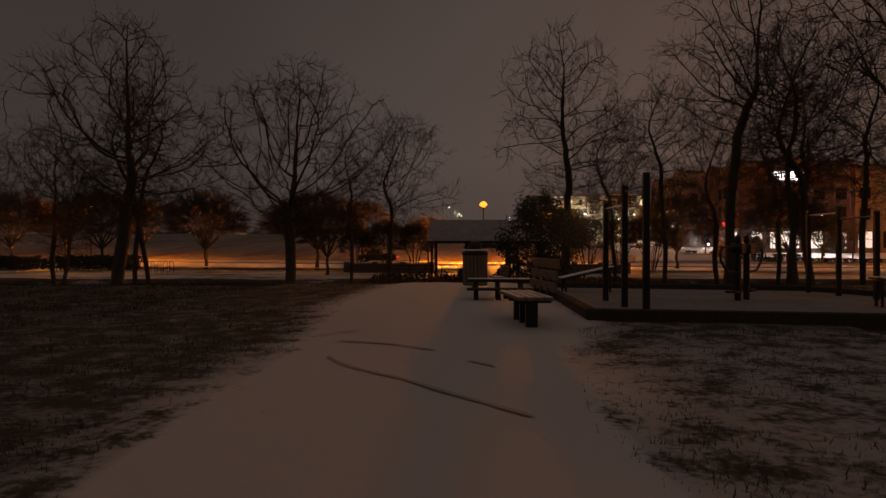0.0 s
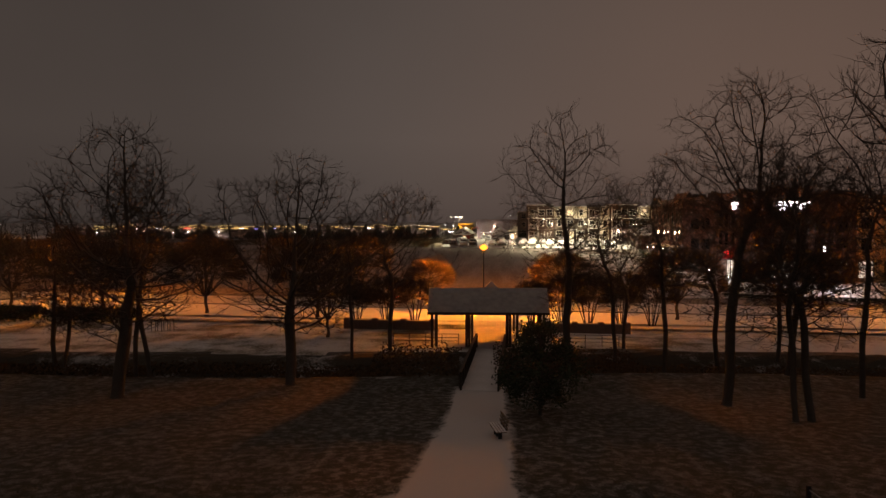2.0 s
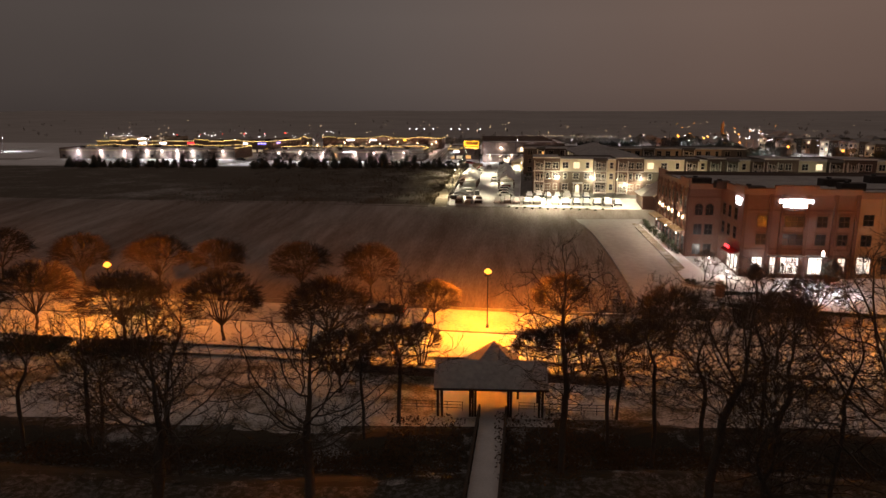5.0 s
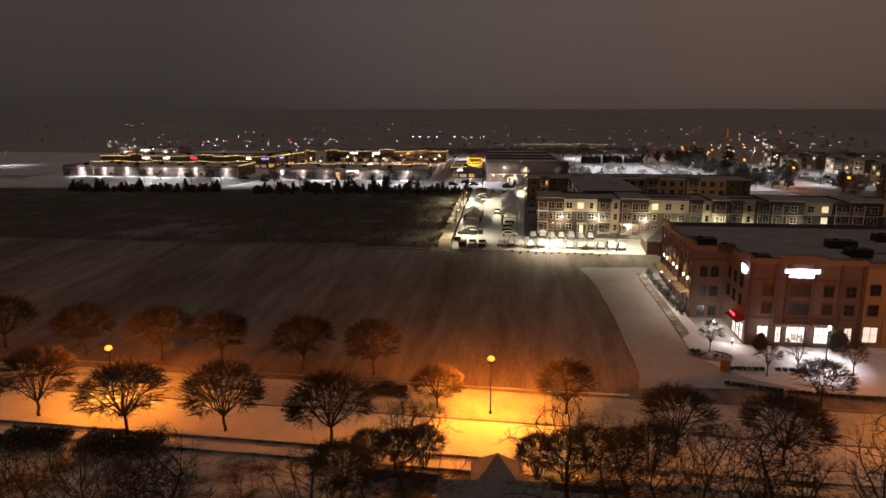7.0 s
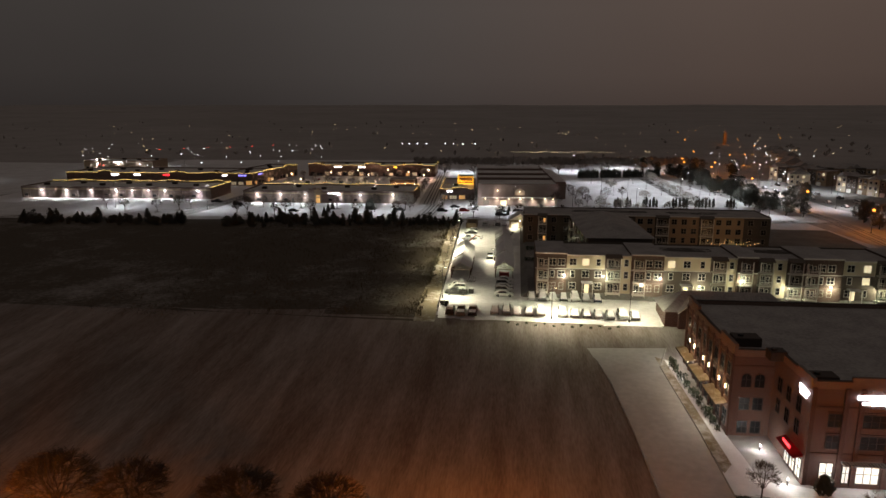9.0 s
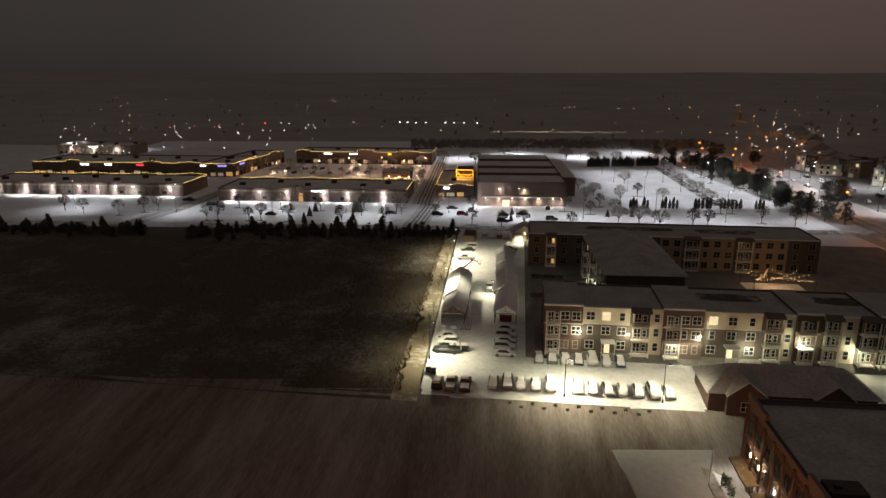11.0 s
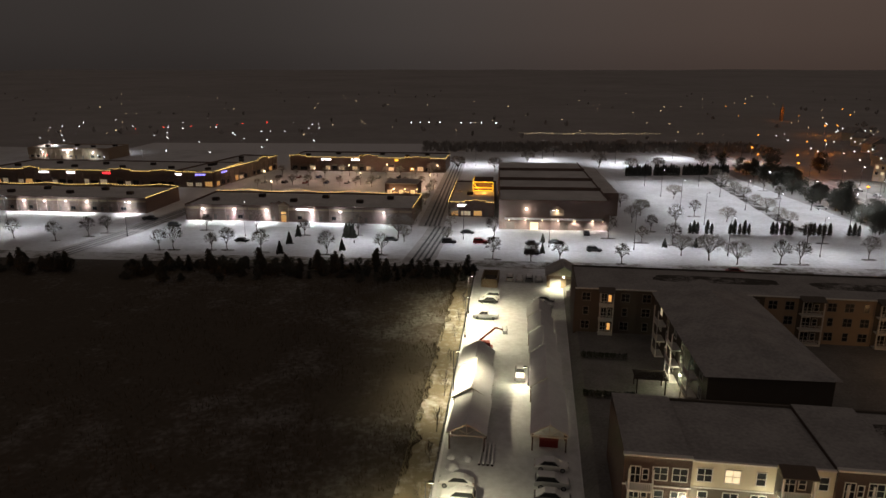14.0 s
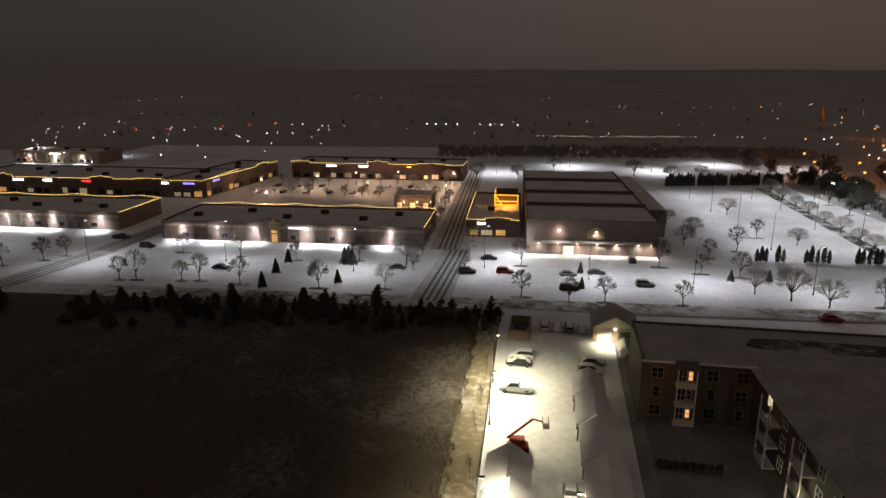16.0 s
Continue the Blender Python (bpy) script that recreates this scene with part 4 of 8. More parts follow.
# hedges inside the snowy lawns
for i, (x, y, w, d, h, label) in enumerate(((-51.0, 77.6, 8.0, 4.4, 1.8, "clipped evergreen hedge"), (-39.8, 76.4, 9.4, 4.8, 1.9, "clipped evergreen hedge"))):
    ob = shrub(label + " on the snowy lawn", 20 + i, w, d, h, 6500, 0.11, LEAF, "hedge", "lawn hedges")
    ob.matrix_basis = pose(x, y, lie(x, y), 0, 0, -3)
for i, (x, y, w, d, h) in enumerate(((-2.2, 54.5, 7.0, 11.0, 2.0), (7.6, 54.5, 7.0, 12.0, 2.3), (12.6, 55.5, 7.0, 8.0, 1.6), (-7.5, 54.0, 9.0, 5.0, 0.9), (-18, 54.5, 12.0, 5.0, 0.8), (-31, 55.0, 14, 5.0, 0.8), (19.0, 53.5, 12, 5.0, 0.9), (32.0, 53.0, 14, 5.0, 0.9), (46, 53, 14, 5, 0.9), (-46, 55, 14, 5, 0.9))):
    ob = shrub("tangled dark brush on the creek bank", 30 + i, w, d, h, int(62 * w * d ** 0.7), 0.13, DEAD_LEAF, "brush", "creek brush")
    ob.matrix_basis = pose(x, y, lie(x, y) - 0.1, 0, 0, -4)


def slatted_bench(x, y, turn, label):
    """A park bench: two legs, four seat slats and three back slats, dusted with snow."""
    ob = thing("park_bench", pose(x, y, lie(x, y), 0, 0, turn), label, "bench", "park benches")
    for s in (-0.45, 0.0, 0.45):
        part("leg", Mesh().block(s - 0.05, -0.09, -0.1, s + 0.05, 0.09, 0.42, 0.01).block(s - 0.04, -0.26, 0.38, s + 0.04, 0.3, 0.44, 0.01).prism([(0.22, 0.42), (0.3, 0.42), (0.38, 1.0), (0.32, 1.02)], s - 0.04, s + 0.04, pose(0, 0, 0, 0, 0, 90) @ Matrix.Scale(-1, 4, (0, 1, 0))), STEEL_BLACK, ob)
    for i in range(4):
        y0 = -0.27 + i * 0.135
        slat = part("seat_slat", Mesh().block(-0.82, y0, 0.44, 0.82, y0 + 0.115, 0.485, 0.012), SLAT, ob)
        part("snow", Mesh().block(-0.81, y0 + 0.008, 0.487, 0.81, y0 + 0.107, 0.50, 0.008), SNOW, slat, "thin layer of snow")
    for i in range(3):
        z = 0.55 + i * 0.17
        q = pose(0, 0.265 + (z - 0.42) * 0.14, z, 8)
        part("back_slat", Mesh().block(-0.82, -0.02, 0, 0.82, 0.02, 0.15, 0.012, q), SLAT, ob)
    return ob


slatted_bench(1.45, 11.35, -85, "wooden slatted park bench dusted with snow by the path")
slatted_bench(2.7, 32.4, -82, "wooden slatted park bench dusted with snow by the path")

# litter bin with upright slats and a domed lid
bin_ob = thing("litter_bin", pose(1.07, 20.2, lie(1.07, 20.2)) @ Matrix.Scale(1.25, 4), "round slatted litter bin with a domed snowy lid", "bin")
part("liner", Mesh().turned(0, 0, [(0.24, 0.1), (0.25, 0.82)], 14), STEEL_BLACK, bin_ob)
for i in range(20):
    q = pose(0, 0, 0, 0, 0, i * 18)
    part("slat", Mesh().block(-0.036, 0.255, 0.1, 0.036, 0.285, 0.84, 0.006, q), SLAT, bin_ob)
part("rim", Mesh().turned(0, 0, [(0.30, 0.80), (0.31, 0.84), (0.26, 0.9), (0.24, 0.9)], 18), STEEL_BLACK, bin_ob)
part("lid", Mesh().turned(0, 0, [(0.16, 0.88), (0.155, 1.02), (0.11, 1.1), (0.02, 1.13)], 16), STEEL_BLACK, bin_ob, "domed black steel lid")
part("snow", Mesh().turned(0, 0, [(0.30, 0.9), (0.28, 0.925), (0.17, 0.93)], 18), SNOW, bin_ob, "ring of snow on the rim")
part("foot", Mesh().turned(0, 0, [(0.07, -0.05), (0.07, 0.1)], 8), STEEL_BLACK, bin_ob)

# low double bench of planks
table = thing("plank_bench", pose(1.6, 15.5, lie(1.6, 15.5), 0, 0, -2), "low dark timber plank bench beside the path", "bench")
part("top", Mesh().block(-0.92, -0.05, 0.40, 0.92, 0.28, 0.46, 0.012), TIMBER, table)
part("snow", Mesh().block(-0.9, -0.03, 0.462, 0.9, 0.26, 0.48, 0.01), SNOW, table, "thin layer of snow")
part("lower_plank", Mesh().block(-0.92, -0.5, 0.24, 0.92, -0.2, 0.29, 0.012), TIMBER, table)
for x in (-0.72, -0.25, 0.25, 0.72):
    part("leg", Mesh().prism([(-0.5, 0.0), (-0.32, 0.0), (0.25, 0.4), (0.05, 0.4)], x - 0.05, x + 0.05, pose(0, 0, 0, 0, 0, 90) @ Matrix.Scale(-1, 4, (0, 1, 0))), TIMBER, table)
    part("leg", Mesh().block(x - 0.05, 0.1, -0.05, x + 0.05, 0.2, 0.4, 0.01), TIMBER, table)

COURT_SNOW = material("thin_court_snow", (0.30, 0.29, 0.28), 0.9, second=(0.19, 0.18, 0.165), scale=0.7, amount=0.9, bump=0.4, bump_scale=8)
# exercise court: timber edging, snow bed and equipment
EDGE = [(2.6, 11.9), (7.3, 11.6), (12.4, 13.0), (12.6, 16.2), (11.2, 17.9), (10.6, 20.2), (2.9, 20.7), (2.7, 16.3)]
court = thing("court_edging", pose(0, 0, 0), "raised dark timber edging round the exercise court", "edging")
for (xa, ya), (xb, yb) in zip(EDGE, EDGE[1:] + EDGE[:1]):
    run = math.hypot(xb - xa, yb - ya)
    part("timber", Mesh().block(-0.06, -0.09, -0.2, run + 0.06, 0.09, 0.2, 0.02, pose(xa, ya, lie(xa, ya), 0, -math.degrees(math.atan2(lie(xb, yb) - lie(xa, ya), run)), math.degrees(math.atan2(yb - ya, xb - xa)))), TIMBER, court)
bed = Mesh()
bed.v = [(x, y, lie(x, y) + 0.05) for x, y in EDGE] + [(7.2, 16.3, lie(7.2, 16.3) + 0.05)]
bed.f = [(i, (i + 1) % 8, 8) for i in range(8)]
single("court_bed", bed, COURT_SNOW, "snow-covered bed of the exercise court", "ground", "structure")


def bar_posts(points, label):
    ob = thing("chin_up_bars", pose(*points[0][:2], lie(*points[0][:2])), label, "exercise bars", "exercise equipment")
    x0, y0 = points[0][:2]
    for x, y, h in points:
        part("post", Mesh().block(x - x0 - 0.055, y - y0 - 0.055, -0.1, x - x0 + 0.055, y - y0 + 0.055, h, 0.012), STEEL_BLACK, ob)
    for (xa, ya, ha), (xb, yb, hb) in zip(points, points[1:]):
        h = min(ha, hb) - 0.12
        part("bar", Mesh().tube((xa - x0, ya - y0, h), (xb - x0, yb - y0, h), 0.018, n=8), STEEL, ob, "steel bar dusted with snow")
    return ob


bar_posts([(3.62, 15.15, 2.1), (3.66, 13.8, 2.35), (3.68, 12.5, 2.45)], "three black posts with chin-up bars between them")
bar_posts([(10.2, 19.3, 2.3), (10.2, 17.9, 2.35), (10.25, 16.5, 2.15)], "three black posts with chin-up bars between them")

walker = thing("air_walker", pose(6.88, 15.95, lie(6.88, 15.95), 0, 0, 42), "black exercise walker with looped handles", "exercise machine", "exercise equipment")
for x in (-0.22, 0.22):
    part("post", Mesh().turned(x, 0, [(0.07, -0.1), (0.07, 1.45), (0.045, 1.5)], 10), STEEL_BLACK, walker)
    part("hub", Mesh().tube((x, -0.14, 1.2), (x, 0.14, 1.2), 0.12, n=12), STEEL_BLACK, walker)
part("crossbar", Mesh().tube((-1.0, 0, 1.22), (1.0, 0, 1.22), 0.03, n=8), STEEL_BLACK, walker)
for s in (-1, 1):
    loop = Mesh()
    pts = [(s * 0.35, 0, 1.2), (s * 0.95, 0, 1.22), (s * 1.08, 0, 1.1), (s * 1.02, 0, 0.92), (s * 0.75, 0, 0.7), (s * 0.25, 0, 0.66)]
    for p, q in zip(pts, pts[1:]):
        loop.tube(p, q, 0.028, n=7)
    part("handle", loop, STEEL_BLACK, walker)
    part("footplate", Mesh().block(s * 0.42 - 0.18, -0.12, 0.22, s * 0.42 + 0.18, 0.12, 0.27, 0.015), STEEL_BLACK, walker)
    part("arm", Mesh().tube((s * 0.22, 0.05, 1.2), (s * 0.42, 0, 0.26), 0.025, n=7), STEEL_BLACK, walker)


def sit_up_board(x, y, turn):
    ob = thing("sit_up_board", pose(x, y, lie(x, y) + 0.06, 0, 0, turn), "sloping snow-covered sit-up board on steel legs", "exercise machine", "exercise equipment")
    board = part("board", Mesh().block(-0.75, -0.22, 0, 0.75, 0.22, 0.05, 0.015, pose(0, 0, 0.42, 0, -12, 0)), STEEL_BLACK, ob)
    part("snow", Mesh().block(-0.73, -0.2, 0.052, 0.73, 0.2, 0.075, 0.015, pose(0, 0, 0.42, 0, -12, 0)), SNOW, board, "layer of snow")
    for px in (-0.6, 0.6):
        part("leg", Mesh().tube((px, -0.15, -0.1), (px, -0.1, 0.42 + px * 0.2), 0.03, n=7).tube((px, 0.15, -0.1), (px, 0.1, 0.42 + px * 0.2), 0.03, n=7), STEEL_BLACK, ob)
    return ob


sit_up_board(3.9, 18.4, 8)
sit_up_board(9.6, 14.4, 170)

# cycle stand: four hoops
rack = thing("cycle_stand", pose(-29.4, 69.6, lie(-29.4, 69.6), 0, 0, 5), "row of thin metal hoops standing in the snow", "cycle stand")
for i in range(4):
    hoop = Mesh()
    pts = [(i * 0.62 - 0.9, 0, -0.1), (i * 0.62 - 0.9, 0, 1.0)] + [(i * 0.62 - 0.9 + 0.2 - 0.2 * math.cos(a), 0, 1.0 + 0.2 * math.sin(a)) for a in (0.8, 1.57, 2.3)] + [(i * 0.62 - 0.5, 0, 1.0), (i * 0.62 - 0.5, 0, -0.1)]
    for p, q in zip(pts, pts[1:]):
        hoop.tube(p, q, 0.03, n=6)
    part("hoop", hoop, STEEL_BLACK, rack)

# grass blades standing out of the thin snow near the start
rng = random.Random(8)
blades = Mesh()
for i in range(210000):
    x, y = rng.uniform(-17, 14), 1.2 + 24 * rng.random() ** 1.7
    if (2.6 < x < 12.6 and 11 < y < 21) or snow_depth(x, y) > rng.uniform(0.0, 0.42):
        continue
    if noise.noise(Vector((x * 0.9, y * 0.9, 1))) + 0.5 * noise.noise(Vector((x * 3, y * 3, 1))) < rng.uniform(-0.35, 0.35):
        continue
    a, h = rng.uniform(0, 6.283), rng.uniform(0.0, 0.07)
    z = lie(x, y) - 0.03
    dx, dy = math.cos(a) * 0.008, math.sin(a) * 0.008
    lx, ly = rng.uniform(-0.05, 0.05), rng.uniform(-0.05, 0.05)
    blades.add([(x - dx, y - dy, z), (x + dx, y + dy, z), (x + lx, y + ly, z + 0.04 + h)], [(0, 1, 2)])
single("grass", blades, GRASS_BLADE, "dull green grass poking through thin snow", "grass", "stuff")

# ---- street lamps, car on the road ----
def street_lamp(x, y, h, glow, colour, watts, label, group, head=0.3, z=None, cone=0):
    """A post with a lantern on top."""
    z = lie(x, y) if z is None else z
    ob = thing("street_lamp", pose(x, y, z), label, "street lamp", group)
    part("base", Mesh().turned(0, 0, [(0.2, -0.1), (0.2, 0.3), (0.12, 0.55), (0.1, 0.6)], 10), STEEL_BLACK, ob)
    part("post", Mesh().turned(0, 0, [(0.085, 0.55), (0.06, h - 0.5)], 10), STEEL_BLACK, ob)
    # collar widened into a plate that blocks light and weakens the pool below
    part("collar", Mesh().turned(0, 0, [(0.07, h - 0.62), (head * 0.9, h - 0.56), (head * 0.9, h - 0.52), (0.12, h - 0.34)], 12), STEEL_BLACK, ob)
    part("lantern", Mesh().turned(0, 0, [(0.14, h - 0.34), (head, h - 0.1), (head * 0.95, h + 0.12), (head * 0.5, h + 0.34), (0.05, h + 0.42)], 12), glow, ob, "glowing lantern glass")
    part("finial", Mesh().turned(0, 0, [(0.05, h + 0.42), (0.03, h + 0.5), (0.005, h + 0.6)], 8), STEEL_BLACK, ob)
    lamp_light((x, y, z + h - 0.75 if cone else z + h), watts, colour, 0.15 if cone else head * 1.25, cone)
    return ob


for x, y, w in ((5.1, 86.2, 27000), (-46.9, 88.9, 12500), (61.5, 76.5, 9000), (-108.0, 103.0, 10000), (118.0, 68.0, 9000)):
    street_lamp(x, y, 7.8, GLOW_SODIUM, SODIUM, w, "tall black street lamp with orange sodium lantern", "sodium street lamps", 0.5)


def paint(name, colour):
    return material(name, colour, 0.3, 0.2, spec=0.5)


PAINTS = [paint("silver_paint", (0.45, 0.46, 0.47)), paint("black_paint", (0.02, 0.02, 0.022)), paint("red_paint", (0.25, 0.02, 0.02)), paint("blue_paint", (0.03, 0.05, 0.12)), paint("grey_paint", (0.14, 0.145, 0.15)), paint("white_paint", (0.7, 0.7, 0.68))]
CAR_GLASS = material("car_glass", (0.02, 0.022, 0.025), 0.4, spec=0.4)


def car_pattern(style, body_paint, snowy):
    """A parked car along x: lofted body, glazed cabin, wheels, lamps, and its load of snow."""
    ob = thing({"sedan": "car", "suv": "suv", "pickup": "pickup_truck"}[style], Matrix.Identity(4), "", "car", "parked cars")
    tall_by = {"sedan": 0.0, "suv": 0.28, "pickup": 0.3}[style]
    hl = {"sedan": 2.3, "suv": 2.3, "pickup": 2.75}[style]
    w = 0.9 if style == "sedan" else 0.95
    belt = 0.86 + tall_by * 0.75
    rings = []
    for f, lo, hi, ww in ((-1.0, 0.42, 0.66, 0.80), (-0.96, 0.30, belt - 0.08, 0.93), (-0.6, 0.24, belt + 0.02, 1.0), (0.0, 0.24, belt + 0.02, 1.0), (0.5, 0.24, belt - 0.04, 1.0), (0.9, 0.28, belt - 0.16, 0.94), (1.0, 0.4, 0.6, 0.8)):
        x, y = f * hl, w * ww
        rings.append([(x, -y * 0.92, lo), (x, -y, lo + 0.14), (x, -y, hi - 0.12), (x, -y * 0.86, hi), (x, y * 0.86, hi), (x, y, hi - 0.12), (x, y, lo + 0.14), (x, y * 0.92, lo)])
    part("body", Mesh().loft(rings), body_paint, ob, smooth=False)
    top = 1.42 + tall_by
    span = {"sedan": (-1.75, -1.0, 0.35, 1.1), "suv": (-2.15, -1.85, 0.3, 1.0), "pickup": (-0.55, -0.4, 0.85, 1.5)}[style]
    cab = [[(span[0], -w * 0.84, belt - 0.04), (span[3], -w * 0.84, belt - 0.06), (span[3], w * 0.84, belt - 0.06), (span[0], w * 0.84, belt - 0.04)],
           [(span[1], -w * 0.68, top - 0.05), (span[2], -w * 0.68, top - 0.05), (span[2], w * 0.68, top - 0.05), (span[1], w * 0.68, top - 0.05)]]
    part("cabin_glass", Mesh().loft(cab), CAR_GLASS, ob)
    part("roof", Mesh().block(span[1] - 0.04, -w * 0.7, top - 0.06, span[2] + 0.04, w * 0.7, top, 0.03), body_paint, ob)
    for a, b in ((span[0], span[1]), (span[3], span[2])):
        for s in (-1, 1):
            part("pillar", Mesh().tube((a, s * w * 0.84, belt - 0.03), (b, s * w * 0.68, top - 0.04), 0.045, n=5), body_paint, ob)
    if style == "pickup":
        part("bed_liner", Mesh().block(-hl + 0.18, -w * 0.78, belt - 0.02, -0.65, w * 0.78, belt + 0.05, 0.02), SNOW if snowy else RUBBER, ob)
    for x in (-hl * 0.62, hl * 0.62):
        for s in (-1, 1):
            tyre = part("wheel", Mesh().tube((x, s * (w - 0.2), 0.33), (x, s * (w + 0.01), 0.33), 0.33, n=14), RUBBER, ob)
            part("rim", Mesh().tube((x, s * (w - 0.02), 0.33), (x, s * (w + 0.02), 0.33), 0.2, n=10), STEEL, tyre)
    for s in (-1, 1):
        part("headlight", Mesh().block(hl * 0.955 - 0.08, s * w * 0.62 - 0.16, 0.58, hl * 0.955 + 0.06, s * w * 0.62 + 0.16, 0.7, 0.02), STEEL, ob)
        part("tail_light", Mesh().block(-hl * 0.97 - 0.04, s * w * 0.68 - 0.14, 0.6, -hl * 0.97 + 0.06, s * w * 0.68 + 0.14, 0.76, 0.02), PAINTS[2], ob)
    if snowy:
        part("roof_snow", Mesh().block(span[1] + 0.0, -w * 0.67, top, span[2], w * 0.67, top + 0.07, 0.035), SNOW, ob, "cap of snow")
        part("hood_snow", Mesh().loft([[(span[3] - 0.02, -w * 0.8, belt), (hl * 0.9, -w * 0.76, belt - 0.15), (hl * 0.9, w * 0.76, belt - 0.15), (span[3] - 0.02, w * 0.8, belt)], [(span[3] + 0.05, -w * 0.74, belt + 0.06), (hl * 0.86, -w * 0.7, belt - 0.08), (hl * 0.86, w * 0.7, belt - 0.08), (span[3] + 0.05, w * 0.74, belt + 0.06)]]), SNOW, ob, "cap of snow")
        part("windscreen_snow", Mesh().loft([[(span[2] + 0.02, -w * 0.64, top - 0.02), (span[3] + 0.03, -w * 0.8, belt), (span[3] + 0.03, w * 0.8, belt), (span[2] + 0.02, w * 0.64, top - 0.02)], [(span[2] + 0.05, -w * 0.6, top + 0.03), (span[3] + 0.08, -w * 0.76, belt + 0.04), (span[3] + 0.08, w * 0.76, belt + 0.04), (span[2] + 0.05, w * 0.6, top + 0.03)]]), SNOW, ob, "cap of snow")
        if style != "pickup":
            part("tail_snow", Mesh().loft([[(-hl * 0.9, -w * 0.76, belt - 0.06), (span[0] + 0.05, -w * 0.8, belt), (span[0] + 0.05, w * 0.8, belt), (-hl * 0.9, w * 0.76, belt - 0.06)], [(-hl * 0.87, -w * 0.7, belt + 0.02), (span[1], -w * 0.6, top + 0.02), (span[1], w * 0.6, top + 0.02), (-hl * 0.87, w * 0.7, belt + 0.02)]]), SNOW, ob, "cap of snow")
    return ob


PAINT_WORDS = ("silver", "black", "dark red", "dark blue", "grey", "white")
CARS = {}


def park(style, colour, x, y, turn, snowy=True, z=None, where="in the car park"):
    key = (style, colour, snowy)
    if key not in CARS:
        CARS[key] = car_pattern(style, PAINTS[colour], snowy)
    kind = {"sedan": "saloon", "suv": "tall estate car", "pickup": "pickup truck"}[style]
    ob = copy_thing(CARS[key], pose(x, y, lie(x, y) + 0.06 if z is None else z, 0, 0, turn))
    return tagged(ob, f"{PAINT_WORDS[colour]} {kind} {'capped with snow' if snowy else 'cleared of snow'} {where}")


moving = park("pickup", 1, -9.0, 91.6, 172, False, where="on the snowy road")
for s in (-1, 1):
    part("headlamp_glow", Mesh().block(2.66, s * 0.6 - 0.1, 0.6, 2.72, s * 0.6 + 0.1, 0.7, 0.01), GLOW_WHITE, moving, "lit headlamp")
    part("tail_glow", Mesh().block(-2.74, s * 0.64 - 0.1, 0.64, -2.7, s * 0.64 + 0.1, 0.74, 0.01), GLOW_RED, moving, "lit red tail lamp")

# ---- buildings: shared pieces ----
def lattice(xs, zs, y0, y1, m):
    """A flat frame of bars: xs and zs are runs of breaks, bar and gap in turn, from bar to bar. One connected body."""
    nx, nz = len(xs), len(zs)
    solid = lambda i, j: 0 <= i < nx - 1 and 0 <= j < nz - 1 and (i % 2 == 0 or j % 2 == 0)
    v = [tuple(m @ Vector((x, y, z))) for y in (y0, y1) for z in zs for x in xs]
    at = lambda i, j, k: k * nx * nz + j * nx + i
    f = []
    for j in range(nz - 1):
        for i in range(nx - 1):
            if not solid(i, j):
                continue
            f.append((at(i, j, 0), at(i + 1, j, 0), at(i + 1, j + 1, 0), at(i, j + 1, 0)))
            for (a, b), (ni, nj) in ((((i, j), (i, j + 1)), (i - 1, j)), (((i + 1, j), (i + 1, j + 1)), (i + 1, j)), (((i, j), (i + 1, j)), (i, j - 1)), (((i, j + 1), (i + 1, j + 1)), (i, j + 1))):
                if not solid(ni, nj):
                    f.append((at(*a, 0), at(*b, 0), at(*b, 1), at(*a, 1)))
    return Mesh().add(v, f)


def breaks(lo, hi, edge, bars, bar):
    out = [lo - edge, lo]
    for i in range(1, bars + 1):
        c = lo + (hi - lo) * i / (bars + 1)
        out += [c - bar / 2, c + bar / 2]
    return out + [hi, hi + edge]


def window(parent, x, y, z, w, h, face, pane, trim=WHITE_TRIM, bars=(1, 1), deep=0.08):
    """A window on a wall. face: degrees that its outward normal is turned from -y."""
    m = pose(x, y, z, 0, 0, face)
    ob = part("window", lattice(breaks(-w / 2, w / 2, 0.09, bars[0], 0.07), breaks(0, h, 0.09, bars[1], 0.06), -deep, 0.03, m), trim, parent)
    part("pane", Mesh().box(-w / 2, -0.02, 0, w / 2, 0.01, h, m), pane, ob)
    return ob


def sign_strokes(parent, m, width, height, count, mat, name="sign", z=0.0):
    """A lit sign: rounded strokes of the sign's size, no letters."""
    ob = None
    r = random.Random(int(width * 100) + count)
    x = -width / 2
    for i in range(count):
        w = width / count * r.uniform(0.75, 0.95)
        h = height * r.uniform(0.7, 1.0)
        bar = Mesh().block(x, -0.12, z - h / 2, x + w, -0.02, z + h / 2, 0.05, m)
        x += width / count
        if ob is None:
            ob = part(name, bar, mat, parent, "glowing sign face")
        else:
            part("stroke", bar, mat, ob)
    return ob


# ---- brick offices with shops ----
BX = pose(43.4, 121.6, 0.75, 0, 0, -5)
offices = thing("brick_office_building", BX, "three-storey red brick office building with lit shop fronts", "building")
TOP = 13.4


def wall_box(x0, y0, z0, x1, y1, z1, mat, parent, name="wall"):
    return part(name, Mesh().box(x0, y0, z0, x1, y1, z1), mat, parent)


